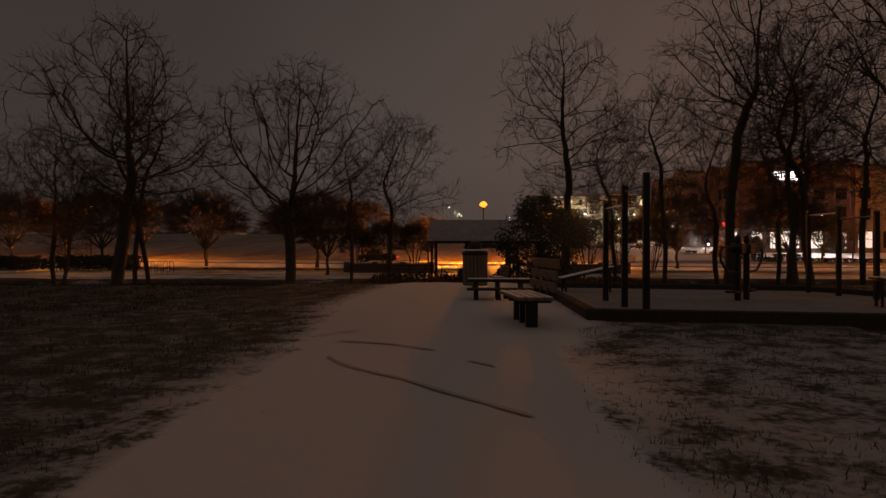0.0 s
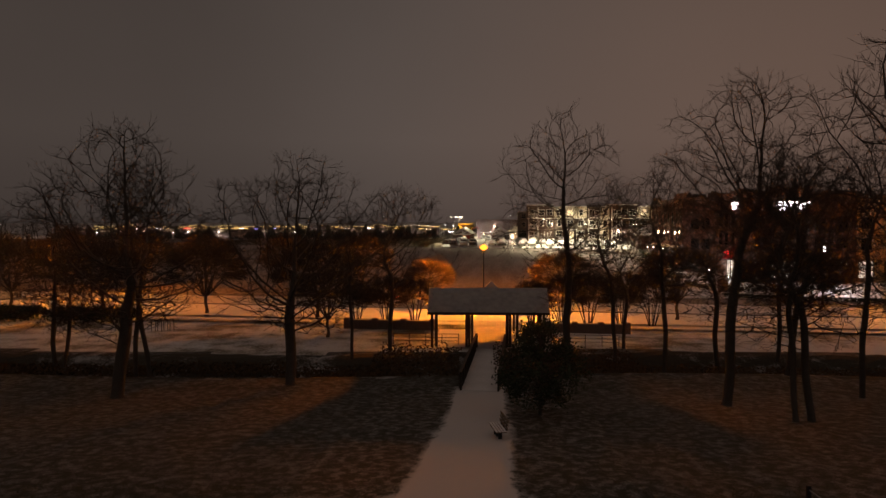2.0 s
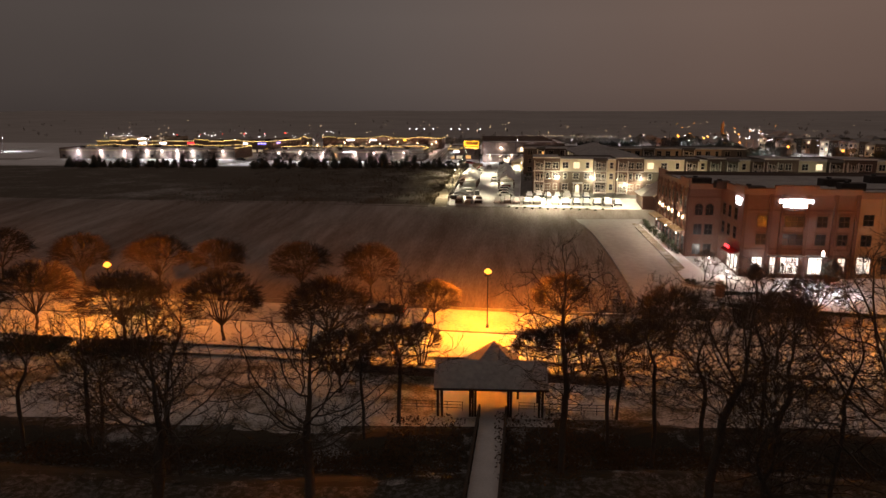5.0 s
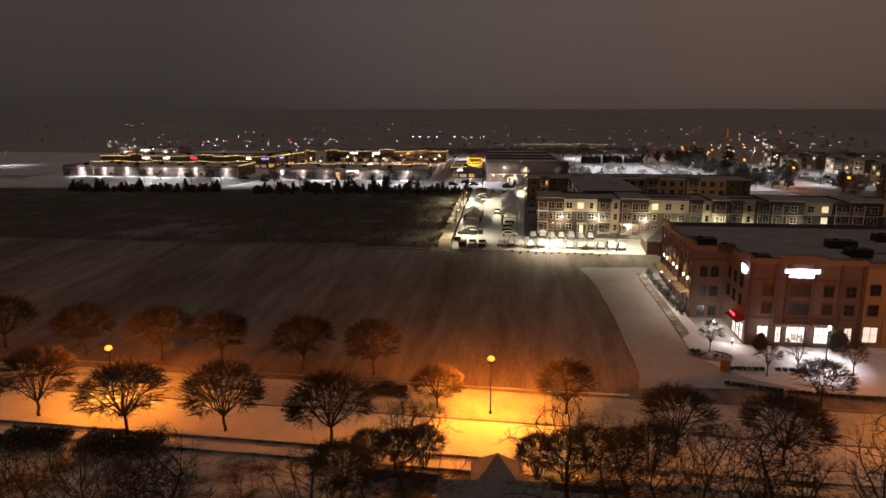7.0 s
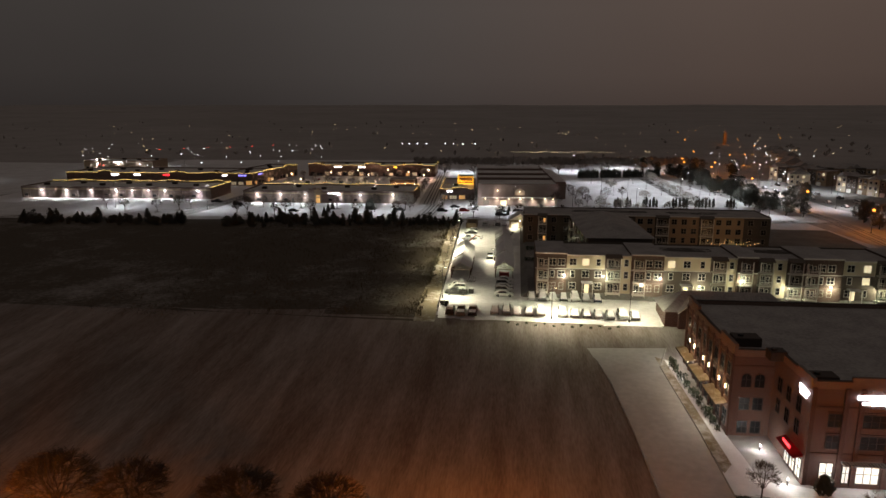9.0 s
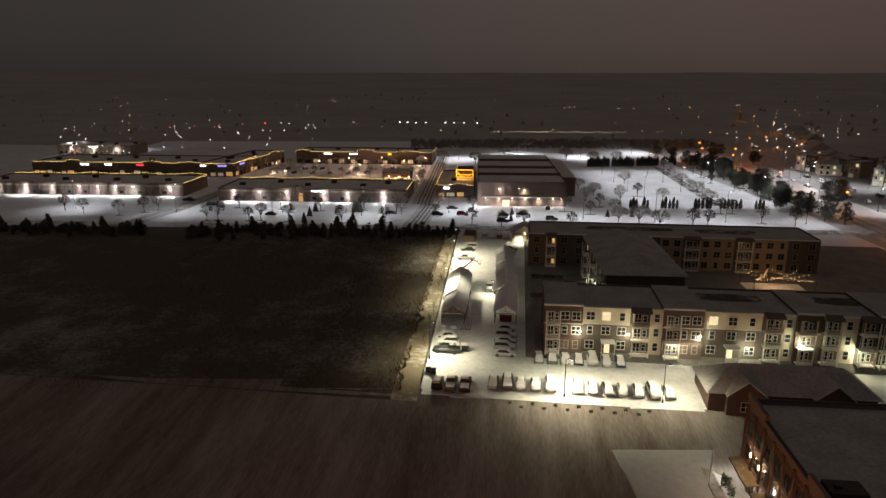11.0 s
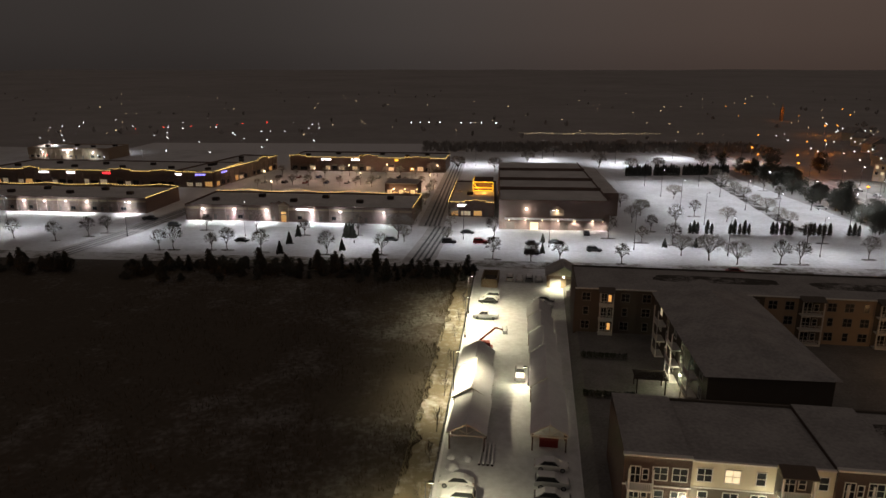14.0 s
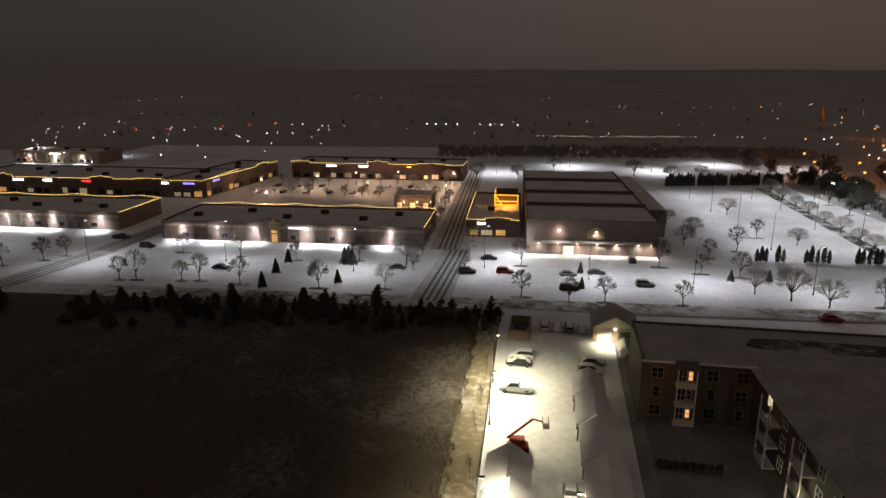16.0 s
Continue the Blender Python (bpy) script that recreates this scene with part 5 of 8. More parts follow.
wall_box(0, 0, -2, 60, 25, TOP, BRICK_RED, offices)
wall_box(5.8, -11.6, -2, 24, 0.2, TOP + 0.4, BRICK_RED, offices)
wall_box(24, -10.6, -2, 60, 0.2, TOP - 0.2, BRICK_TAN, offices)
for x0, y0, x1, y1, z in ((0.3, 0.3, 59.7, 24.7, TOP), (6.1, -11.3, 23.7, 0.3, TOP + 0.4), (24.1, -10.3, 59.7, 0.3, TOP - 0.2)):
    part("roof", Mesh().box(x0, y0, z + 0.004, x1, y1, z + 0.12), ROOF_SNOW, offices, "flat roof under snow")
COPING = material("dark_metal_coping", (0.05, 0.04, 0.036), 0.6, 0.3, second=(0.08, 0.065, 0.058), scale=2)
for x0, y0, x1, y1, z in ((0, 0, 0.3, 25, TOP), (0, 0, 5.8, 0.3, TOP), (0, 24.7, 60, 25, TOP), (5.8, -11.6, 6.1, 0, TOP + 0.4), (5.8, -11.6, 24, -11.3, TOP + 0.4), (24, -10.6, 60, -10.3, TOP - 0.2)):
    part("parapet", Mesh().block(x0 - 0.04, y0 - 0.04, z - 0.25, x1 + 0.04, y1 + 0.04, z + 0.75, 0.03), BRICK_BROWN, offices)
    part("coping", Mesh().block(x0 - 0.1, y0 - 0.1, z + 0.75, x1 + 0.1, y1 + 0.1, z + 0.87, 0.02), COPING, offices)
# raised corner pediments over the west front and the shops
for x0, y0, x1, y1, up in ((-0.12, -0.12, 0.42, 6.2, 0.75), (-0.12, 18.8, 0.42, 25.1, 0.75), (5.68, -11.72, 6.22, -7.2, 0.7), (10.6, -11.72, 17.4, -11.18, 0.9)):
    part("raised_parapet", Mesh().block(x0, y0, TOP + 0.7, x1, y1, TOP + 0.9 + up, 0.03), BRICK_BROWN, offices)
# rooftop units behind louvred screens, dark against the snow
for x, y, w, d in ((0.9, 2.9, 3.9, 2.6), (4.0, -2.6, 2.3, 2.0), (5.9, -11.0, 3.4, 2.2), (24.4, 2.9, 4.8, 2.6), (24.2, -4.4, 4.0, 2.2), (36, 10, 4, 2.6), (46, 6, 3.4, 2.2)):
    unit = part("roof_unit", Mesh().block(x, y, TOP + 0.1, x + w, y + d, TOP + 1.5, 0.06), COPING, offices, "dark rooftop air unit")
    for k in range(3):
        part("louvre", Mesh().block(x + 0.1, y - 0.05, TOP + 0.4 + 0.35 * k, x + w - 0.1, y - 0.005, TOP + 0.55 + 0.35 * k, 0.01), TIMBER, unit)
    part("fan_cowl", Mesh().turned(x + w * 0.3, y + d / 2, [(0.45, TOP + 1.48), (0.45, TOP + 1.75), (0.38, TOP + 1.8)], 12), STEEL_BLACK, unit)
BRICK_DEEP = brickwork("deep_red_brick", (0.095, 0.05, 0.042), (0.07, 0.038, 0.032), (0.12, 0.10, 0.09))
# west face: piers, recessed windows, awnings, paired sconces
for i in range(9):
    y = 0.1 + i * 3.05
    part("pier", Mesh().block(-0.24, y - 0.3, 0.5, 0.05, y + 0.3, TOP, 0.03), BRICK_DEEP, offices)
for z in (5.7, 9.0, 12.3):
    part("string_course", Mesh().block(-0.1, 0.0, z, 0.02, 25, z + 0.22, 0.02), BRICK_BROWN, offices)
for i in range(8):
    y = 1.6 + i * 3.05
    for z in (6.3, 9.7):
        window(offices, -0.0, y, z, 1.3, 1.9, -90, GLASS_DARK, STEEL_BLACK)
    window(offices, -0.0, y, 1.6, 1.9, 2.6, -90, GLASS_DARK, STEEL_BLACK)
for i in range(3):
    y = 1.0 + i * 8.4
    aw = part("awning", Mesh().prism([(-1.7, 5.0), (-1.7, 5.12), (0, 5.45), (0, 5.3)], y, y + 7.0), DRY_VERGE, offices, "sloping timber awning under thin snow")
    for k in range(4):
        part("awning_bracket", Mesh().tube((-1.6, y + 0.2 + 2.2 * k, 5.05), (0, y + 0.2 + 2.2 * k, 4.1), 0.05), STEEL_BLACK, aw)
    part("fascia", Mesh().block(-1.76, y - 0.05, 4.86, -1.66, y + 7.05, 5.06, 0.02), TIMBER, aw)
for y in (1.6, 4.6, 9.9, 12.9, 18.2, 21.2):
    sc = part("sconce", Mesh().block(-0.42, y - 0.07, 7.5, -0.27, y + 0.07, 8.1, 0.02), GLOW_WARM, offices, "warm wall lamp that shines up and down")
    part("backplate", Mesh().block(-0.28, y - 0.1, 7.35, -0.23, y + 0.1, 8.25, 0.01), STEEL_BLACK, sc)
    for dz in (-0.45, 0.45):
        lamp_light(tuple(BX @ Vector((-0.5, y, 7.8 + dz))), 42, WARM, 0.06)
for y in (3.0, 11.0, 19.0, 24.5):
    part("under_awning_lamp", Mesh().block(-1.3, y - 0.15, 4.55, -1.0, y + 0.15, 4.65, 0.02), GLOW_GREENISH, offices)
    lamp_light(tuple(BX @ Vector((-1.5, y, 4.2))), 190, (1.0, 0.95, 0.82), 0.15)


def arched_window(parent, x, y, z, w, h):
    """A round-headed window in a brick surround, facing south."""
    arc = [(w / 2 * math.cos(a), h - w / 2 + w / 2 * math.sin(a)) for a in np.linspace(0, math.pi, 9)]
    pane = part("window", Mesh().prism([(x + px, z + pz) for px, pz in [(w / 2, 0)] + arc + [(-w / 2, 0)]][::-1], y - 0.02, y + 0.02), GLASS_DARK, parent)
    rim = Mesh()
    ring = [(w / 2 + 0.06, 0.0)] + [(px * 1.1, pz + 0.05) for px, pz in arc] + [(-w / 2 - 0.06, 0.0)]
    for a, b in zip(ring, ring[1:]):
        rim.tube((x + a[0], y - 0.03, z + a[1]), (x + b[0], y - 0.03, z + b[1]), 0.08, n=5)
    part("surround", rim, BRICK_DEEP, pane)
    part("mullion", Mesh().block(x - 0.03, y - 0.06, z, x + 0.03, y - 0.02, z + h, 0.005), STEEL_BLACK, pane)
    part("transom", Mesh().block(x - w / 2, y - 0.06, z + h * 0.55, x + w / 2, y - 0.02, z + h * 0.55 + 0.06, 0.005), STEEL_BLACK, pane)


# south face of the set-back part: paired windows, the top ones round-headed
for x in (2.0, 3.9):
    arched_window(offices, x, 0, 8.4, 1.35, 2.1)
    for z in (4.9, 1.2):
        window(offices, x, 0, z, 1.3, 1.8, 0, GLASS_DARK, STEEL_BLACK)
part("string_course", Mesh().block(0.0, -0.1, 11.6, 5.78, 0.0, 11.85, 0.02), BRICK_DEEP, offices)
# west face of the front wing
for y in (-8.6, -5.4, -2.4):
    for z in (5.8, 9.0):
        window(offices, 5.8, y, z, 1.2, 2.0, -90, GLASS_DARK, STEEL_BLACK)
for y in (-10.4, -8.6, -6.8):
    window(offices, 5.8, y, 0.5, 1.4, 2.7, -90, LIT_COOL, STEEL_BLACK, (1, 1))
red_awning = part("awning", Mesh().prism([(4.5, 3.5), (4.5, 3.62), (5.8, 4.1), (5.8, 3.9)], -11.4, -5.8), material("red_awning_cloth", (0.22, 0.015, 0.015), 0.8, second=(0.16, 0.01, 0.01), scale=3), offices, "red cloth awning")
# south front: shops below, windows above, between brick piers
for x0, x1, lit in ((7.9, 9.5, True), (10.8, 11.6, True), (12.5, 15.3, True), (16.9, 19.0, True), (21.5, 22.6, True)):
    window(offices, (x0 + x1) / 2, -11.6, 0.5, x1 - x0, 2.7, 0, LIT_COOL if lit else GLASS_DARK, STEEL_BLACK, (max(1, int(x1 - x0)), 1))
for x, w in ((9.0, 1.5), (14.0, 3.0), (18.4, 1.5), (21.8, 1.5)):
    for z in (5.4, 8.4):
        window(offices, x, -11.6, z, w, 1.7, 0, GLASS_DARK, STEEL_BLACK, (2 if w > 2 else 1, 1))
        part("window_head", Mesh().block(x - w / 2 - 0.2, -11.72, z + 1.85, x + w / 2 + 0.2, -11.602, z + 2.1, 0.02), BRICK_DEEP, offices)
for x in (6.1, 10.15, 12.05, 15.9, 20.2, 23.6):
    part("pier", Mesh().block(x - 0.3, -11.85, 0, x + 0.3, -11.55, TOP + 0.3, 0.03), BRICK_DEEP, offices)
for z in (4.5, 11.0):
    part("string_course", Mesh().block(5.9, -11.74, z, 23.9, -11.605, z + 0.2, 0.02), BRICK_DEEP, offices)
for x in range(26, 60, 4):
    for z in (5.2, 8.6):
        window(offices, x, -10.6, z, 1.5, 1.7, 0, GLASS_DARK, STEEL_BLACK)
    window(offices, x, -10.6, 0.6, 2.2, 2.6, 0, LIT_COOL if x % 8 == 2 else GLASS_DARK, STEEL_BLACK)
    part("pier", Mesh().block(x + 1.7, -10.82, 0, x + 2.2, -10.58, TOP - 0.3, 0.03), BRICK_TAN, offices)
for x0, x1 in ((10.2, 15.7), (16.4, 19.4)):
    canopy = part("canopy", Mesh().block(x0, -13.0, 3.55, x1, -11.86, 3.68, 0.03), STEEL_BLACK, offices)
    for k in range(int((x1 - x0) / 0.42)):
        part("slat", Mesh().block(x0 + 0.06 + k * 0.42, -13.02, 3.69, x0 + 0.26 + k * 0.42, -11.87, 3.74, 0.01), WHITE_TRIM, canopy)
board = sign_strokes(offices, pose(14.0, -11.75, 12.6), 5.4, 0.85, 9, SIGN_WHITE)
sign_strokes(offices, pose(13.9, -11.75, 12.6), 3.9, 0.6, 7, SIGN_WHITE, z=-0.8)
sign_strokes(offices, pose(5.65, -10.0, 12.7, 0, 0, -90), 2.9, 0.8, 6, SIGN_WHITE)
sign_strokes(offices, pose(5.65, -9.9, 12.7, 0, 0, -90), 2.2, 0.5, 5, SIGN_WHITE, z=-0.75)
sign_strokes(offices, pose(4.6, -9.2, 4.55, 0, 0, -90), 2.4, 0.6, 6, SIGN_RED)
lamp_light(tuple(BX @ Vector((4.2, -9.5, 2.9))), 60, (1, 0.97, 0.9), 0.2)
for x in (8.7, 13.9, 18.0):
    lamp_light(tuple(BX @ Vector((x, -13.5, 2.9))), 75, (1, 0.98, 0.95), 0.2)

# forecourt lot, islands and planting
def lot(name, corners, nu, nv, dz, mat, label):
    return single(name, drape(corners, nu, nv, dz), mat, label, "car park", "structure")


DRIVE_W = np.array([(27.0, 94.0), (28.4, 99.0), (28.9, 105.0), (29.8, 122.0), (30.1, 137.6), (29.6, 146.0), (28.4, 154.0), (27.4, 163.0)])
DRIVE_E = np.array([(52.0, 93.0), (44.5, 97.0), (41.0, 101.0), (38.6, 107.0), (39.6, 122.0), (40.4, 144.0), (44.0, 152.0), (47.0, 160.0)])


def driveway():
    """The drive past the offices, under driven snow, opening to the road and to the apartments' lot."""
    mesh = Mesh()
    for i in range(61):
        f = i / 60
        y = 94 + 58 * f
        xl = np.interp(y, DRIVE_W[:, 1], DRIVE_W[:, 0]) + 0.35 * noise.noise(Vector((0, y * 0.3, 5)))
        xr = np.interp(y, DRIVE_E[:, 1], DRIVE_E[:, 0])
        for k in range(13):
            x = float(xl + (xr - xl) * k / 12)
            mesh.v.append((x, y, lie(x, y) + (0.055 if 0 < k else 0.0) + (0.03 * noise.noise(Vector((x * 1.2, y * 0.1, 5))))))
    for i in range(60):
        for k in range(12):
            a = i * 13 + k
            mesh.f.append((a, a + 1, a + 14, a + 13))
    return single("driveway", mesh, DRIVE_SNOW, "wide driveway under driven snow", "driveway", "structure")


driveway()


def kerb_run(pts, label="concrete kerb dusted with snow", h=0.16, mat=None):
    """A kerb along a line of points."""
    mesh = Mesh()
    for (xa, ya), (xb, yb) in zip(pts, pts[1:]):
        mesh.tube((xa, ya, lie(xa, ya) + h - 0.09), (xb, yb, lie(xb, yb) + h - 0.09), 0.12, n=4)
    return single("kerb", mesh, mat or CONCRETE, label, "kerb", "structure")


kerb_run([(float(x), float(y)) for x, y in DRIVE_W[1:6]], "low kerb buried in snow", 0.1, DRIVE_SNOW)
kerb_run([(float(x), float(y)) for x, y in DRIVE_E[3:7]])
lot("forecourt", [(43.0, 101.0), (130.0, 92.0), (130.0, 101.0), (44.0, 108.5)], 20, 4, 0.06, LOT_SNOW, "snow-covered forecourt before the shops")
single("verge", drape([(39.2, 112.0), (41.0, 114.0), (42.0, 147.0), (40.6, 148.0)], 3, 20, 0.13), DRY_VERGE, "dry grass verge along the offices", "verge", "structure")
lot("walkway", [(41.0, 113.0), (43.4, 112.0), (42.9, 146.0), (42.0, 147.0)], 3, 16, 0.15, SNOW, "snowy walkway along the offices")
lot("walkway", [(43.4, 111.0), (49.5, 108.6), (49.5, 121.0), (43.4, 121.5)], 4, 6, 0.13, DRIVE_SNOW, "paved corner terrace under thin snow")


def island(x, y, w, d, turn, label):
    """A kerbed planting island."""
    ob = thing("planting_island", pose(x, y, lie(x, y), 0, 0, turn), label, "island", "planting islands")
    rim, soil = Mesh(), Mesh()
    ring = [(w / 2 * math.cos(a), d / 2 * math.sin(a)) for a in np.linspace(0, 2 * math.pi, 15)[:-1]]
    ring = [(math.copysign(abs(2 * px / w) ** 0.7, px) * w / 2, math.copysign(abs(2 * py / d) ** 0.7, py) * d / 2) for px, py in ring]
    n = len(ring)
    for px, py in ring:
        k = 1 - 0.16 / math.hypot(px, py)
        rim.v += [(px, py, -0.1), (px, py, 0.17), (px * k, py * k, 0.17), (px * k, py * k, 0.0)]
    rim.f = [(4 * i + j, 4 * ((i + 1) % n) + j, 4 * ((i + 1) % n) + j + 1, 4 * i + j + 1) for i in range(n) for j in range(3)]
    soil.add([(px, py, 0.13) for px, py in ring] + [(0, 0, 0.22)], [(i, (i + 1) % n, n) for i in range(n)])
    part("kerb", rim, CONCRETE, ob, "concrete kerb")
    part("soil", soil, MULCH, ob, "dark mulch under patchy snow")
    return ob


MULCH = cover("mulch", (0.03, 0.024, 0.018), (0.06, 0.05, 0.04), (0.55, 0.55, 0.55), 1.22, 0.12, 1.4)
island(41.2, 105.4, 7.2, 4.4, -24, "kerbed planting island with bushes and snow")
for x, y in ((46.4, 117.4), (46.5, 109.6)):
    b = thing("bollard_light", pose(x, y, lie(x, y) + 0.05), "short bollard with a bright lamp", "lamp", "bollard lights")
    part("post", Mesh().turned(0, 0, [(0.09, -0.1), (0.09, 0.75)], 10), STEEL_BLACK, b)
    part("lens", Mesh().turned(0, 0, [(0.1, 0.75), (0.1, 0.95), (0.06, 1.0)], 10), GLOW_WHITE, b)
    lamp_light((x, y - 0.25, lie(x, y) + 1.3), 120, (1, 0.95, 0.85), 0.1)
for x, y in ((57.5, 101.5), (80.0, 99.5), (100, 98)):
    street_lamp(x, y, 6.2, GLOW_WHITE, (0.95, 0.95, 1.0), 2000, "black lot lamp with white lantern", "forecourt lamps", 0.2, cone=112)
for i, (x0, y0, x1, y1) in enumerate(((38.4, 106.6, 40.2, 106.2), (41.4, 104.6, 43.6, 103.9), (41.2, 100.1, 47.6, 99.9), (49.0, 99.8, 54.0, 99.3), (39.7, 95.3, 47.2, 92.9), (47.5, 92.8, 56.0, 91.0), (56.0, 91.0, 70, 89.0))):
    for k in range(int(math.hypot(x1 - x0, y1 - y0) / 0.85)):
        f = (k + 0.5) / int(math.hypot(x1 - x0, y1 - y0) / 0.85)
        x, y = x0 + (x1 - x0) * f, y0 + (y1 - y0) * f
        if k == 0 and i == 0:
            low_bush = shrub("low round evergreen bush in a snowy bed", 60, 0.8, 0.8, 0.7, 240, 0.08, LEAF, "bush", "bed bushes")
        ob = copy_thing(low_bush, pose(x, y, lie(x, y), 0, 0, k * 50))
drop(low_bush)
gate_wall = thing("entrance_pier", pose(41.4, 99.6, lie(41.4, 99.6), 0, 0, -20), "brick entrance pier with a stepped top", "pier")
part("shaft", Mesh().block(-0.7, -0.4, -0.2, 0.7, 0.4, 1.9, 0.03), BRICK_BROWN, gate_wall)
part("cap", Mesh().block(-0.8, -0.5, 1.9, 0.8, 0.5, 2.05, 0.03).block(-0.4, -0.3, 2.05, 0.4, 0.3, 2.5, 0.03), CONCRETE, gate_wall)
small = [dome_tree("leafless young tree in the snow", 91 + i, h, w, 1.7, 0.1, 9, 0.014, (BARK, TWIG), "young trees", 1, 4, 1) for i, (h, w) in enumerate(((5.6, 2.1), (6.4, 2.3)))]
for k, x, y in ((0, 41.6, 106.4), (0, 47.0, 98.0), (1, 52.0, 99.4), (0, 60, 98.4), (1, 70, 97.5)):
    plant(small[k], x, y, x * 31 % 360)

# two dark evergreens before the shop front
for x, y, h in ((62.4, 107.0, 3.6), (50.2, 107.6, 2.8)):
    ever = conifer("dark broad evergreen before the shop windows", int(x), h, h * 0.42, 420, True, name="evergreen", group="shop-front evergreens")
    ever.matrix_basis = pose(x, y, lie(x, y) + 0.05)
# dark clipped shrubs between the walkway and the offices
for i in range(12):
    if i == 0:
        wall_bush = shrub("dark upright shrub against the office wall", 62, 0.9, 0.9, 1.7, 320, 0.1, LEAF, "shrub", "office shrubs")
    x, y = 42.3 + 0.05 * (i % 3), 122.5 + i * 1.9
    copy_thing(wall_bush, pose(x, y, lie(x, y) + 0.1, 0, 0, i * 70) @ Matrix.Scale(0.8 + 0.25 * (i % 3), 4))
drop(wall_bush)

# ---- apartment estate, in its own axes: u along the front, v behind it ----
AP = pose(22.5, 182.5, 5.0, 0, 0, -6)


def est(u, v, z=0.0):
    return tuple(AP @ Vector((u, v, z)))


def est_pose(u, v, z=0.0, turn=0.0):
    return AP @ pose(u, v, z, 0, 0, turn)


def est_lot(name, u0, v0, u1, v1, dz, mat, label, n=10):
    c = [est(u0, v0)[:2], est(u1, v0)[:2], est(u1, v1)[:2], est(u0, v1)[:2]]
    return single(name, drape(c, n, n, dz), mat, label, "car park", "structure")


est_lot("car_park", -21.2, -17.8, 26.0, -1.0, 0.06, LOT_SNOW, "apartment car park under rutted snow", 16)
single("car_park", drape([est(-21.6, -1.0)[:2], est(-3.5, -1.0)[:2], est(-3.5, 104.0)[:2], est(-25.4, 104.0)[:2]], 16, 24, 0.06), LOT_SNOW, "apartment car park under rutted snow", "car park", "structure")
single("service_track", drape([est(-26.2, -20.0)[:2], est(-21.6, -20.0)[:2], est(-25.8, 104.0)[:2], est(-30.0, 104.0)[:2]], 6, 30, 0.04), DRY_VERGE, "rough snowy track outside the fence", "track", "structure")
UP = 1.25
BLOCK = AP @ pose(0, 0, UP)


def raised_lawn():
    """The lawns of the estate, a low bank above the car park."""
    mesh = Mesh()
    us = [-3.3, -1.6] + [4.0 * i for i in range(27)]
    vs = [-1.5, -0.2] + [1.0 + 4.0 * i for i in range(23)]
    for v in vs:
        for u in us:
            flat = u > -2 and v > -0.5
            mesh.v.append(est(u, v, (UP if flat else -0.1) + 0.06 * noise.noise(Vector((u * 0.4, v * 0.4, 0)))))
    n = len(us)
    for j in range(len(vs) - 1):
        for i in range(n - 1):
            k = j * n + i
            mesh.f.append((k, k + 1, k + n + 1, k + n))
    return single("lawn", mesh, LAWN_SNOW, "snowy lawns on a low bank round the apartments", "lawn", "structure")


raised_lawn()
est_lot("drive", 26.0, -14.0, 90.0, -6.0, 0.05, LOT_SNOW, "snowy drive before the apartments", 10)
FLOOR = 2.9


def balcony_stack(parent, u, y0, w, floors=3, roof=True, glow=()):
    """White balconies one above another with posts, rails, doors."""
    for f in range(floors):
        z = f * FLOOR
        slab = part("balcony", Mesh().block(u, y0 - 1.5, z + 0.02, u + w, y0, z + 0.22, 0.02), WHITE_TRIM, parent, "white balcony")
        n = int(w / 0.24)
        rail = lattice(breaks(u + 0.05, u + w - 0.05, 0.05, n, 0.05), [z + 0.2, z + 0.26, z + 1.12, z + 1.2], y0 - 1.48, y0 - 1.43, Matrix.Identity(4))
        part("railing", rail, WHITE_TRIM, slab)
        window(parent, u + w * 0.36, y0, z + 0.25, w * 0.36, 2.0, 0, GLASS_DARK)
        window(parent, u + w * 0.76, y0, z + 0.7, w * 0.2, 1.3, 0, LIT_AMBER if f in glow else GLASS_DARK, bars=(0, 1))
    for x in (u, u + w - 0.18):
        part("balcony_post", Mesh().block(x, y0 - 1.52, -0.2, x + 0.18, y0 - 1.34, floors * FLOOR, 0.01), WHITE_TRIM, parent)
    if roof:
        part("balcony_roof", Mesh().prism([(y0 - 1.8, floors * FLOOR), (y0 - 1.8, floors * FLOOR + 0.12), (y0, floors * FLOOR + 0.7), (y0, floors * FLOOR)], u - 0.2, u + w + 0.2, ACROSS), TAUPE, parent, "dark pent roof")


def bare_patch(parent, u0, u1, v, z, deep=4.6):
    """A stretch of roof whose snow has partly melted, with an uneven outline."""
    mesh, n = Mesh(), 28
    cu, ru = (u0 + u1) / 2, (u1 - u0) / 2
    for i in range(n):
        a = 2 * math.pi * i / n
        k = 1 + 0.16 * noise.noise(Vector((math.cos(a) * 2, math.sin(a) * 2, u0)))
        mesh.v.append((cu + math.copysign(abs(math.cos(a)) ** 0.5, math.cos(a)) * ru * k, v + math.copysign(abs(math.sin(a)) ** 0.5, math.sin(a)) * deep / 2 * k, z + 0.006))
    mesh.f.append(tuple(range(n)))
    part("bare_patch", mesh, BARE_ROOF, parent, "half-melted dark roof patch")


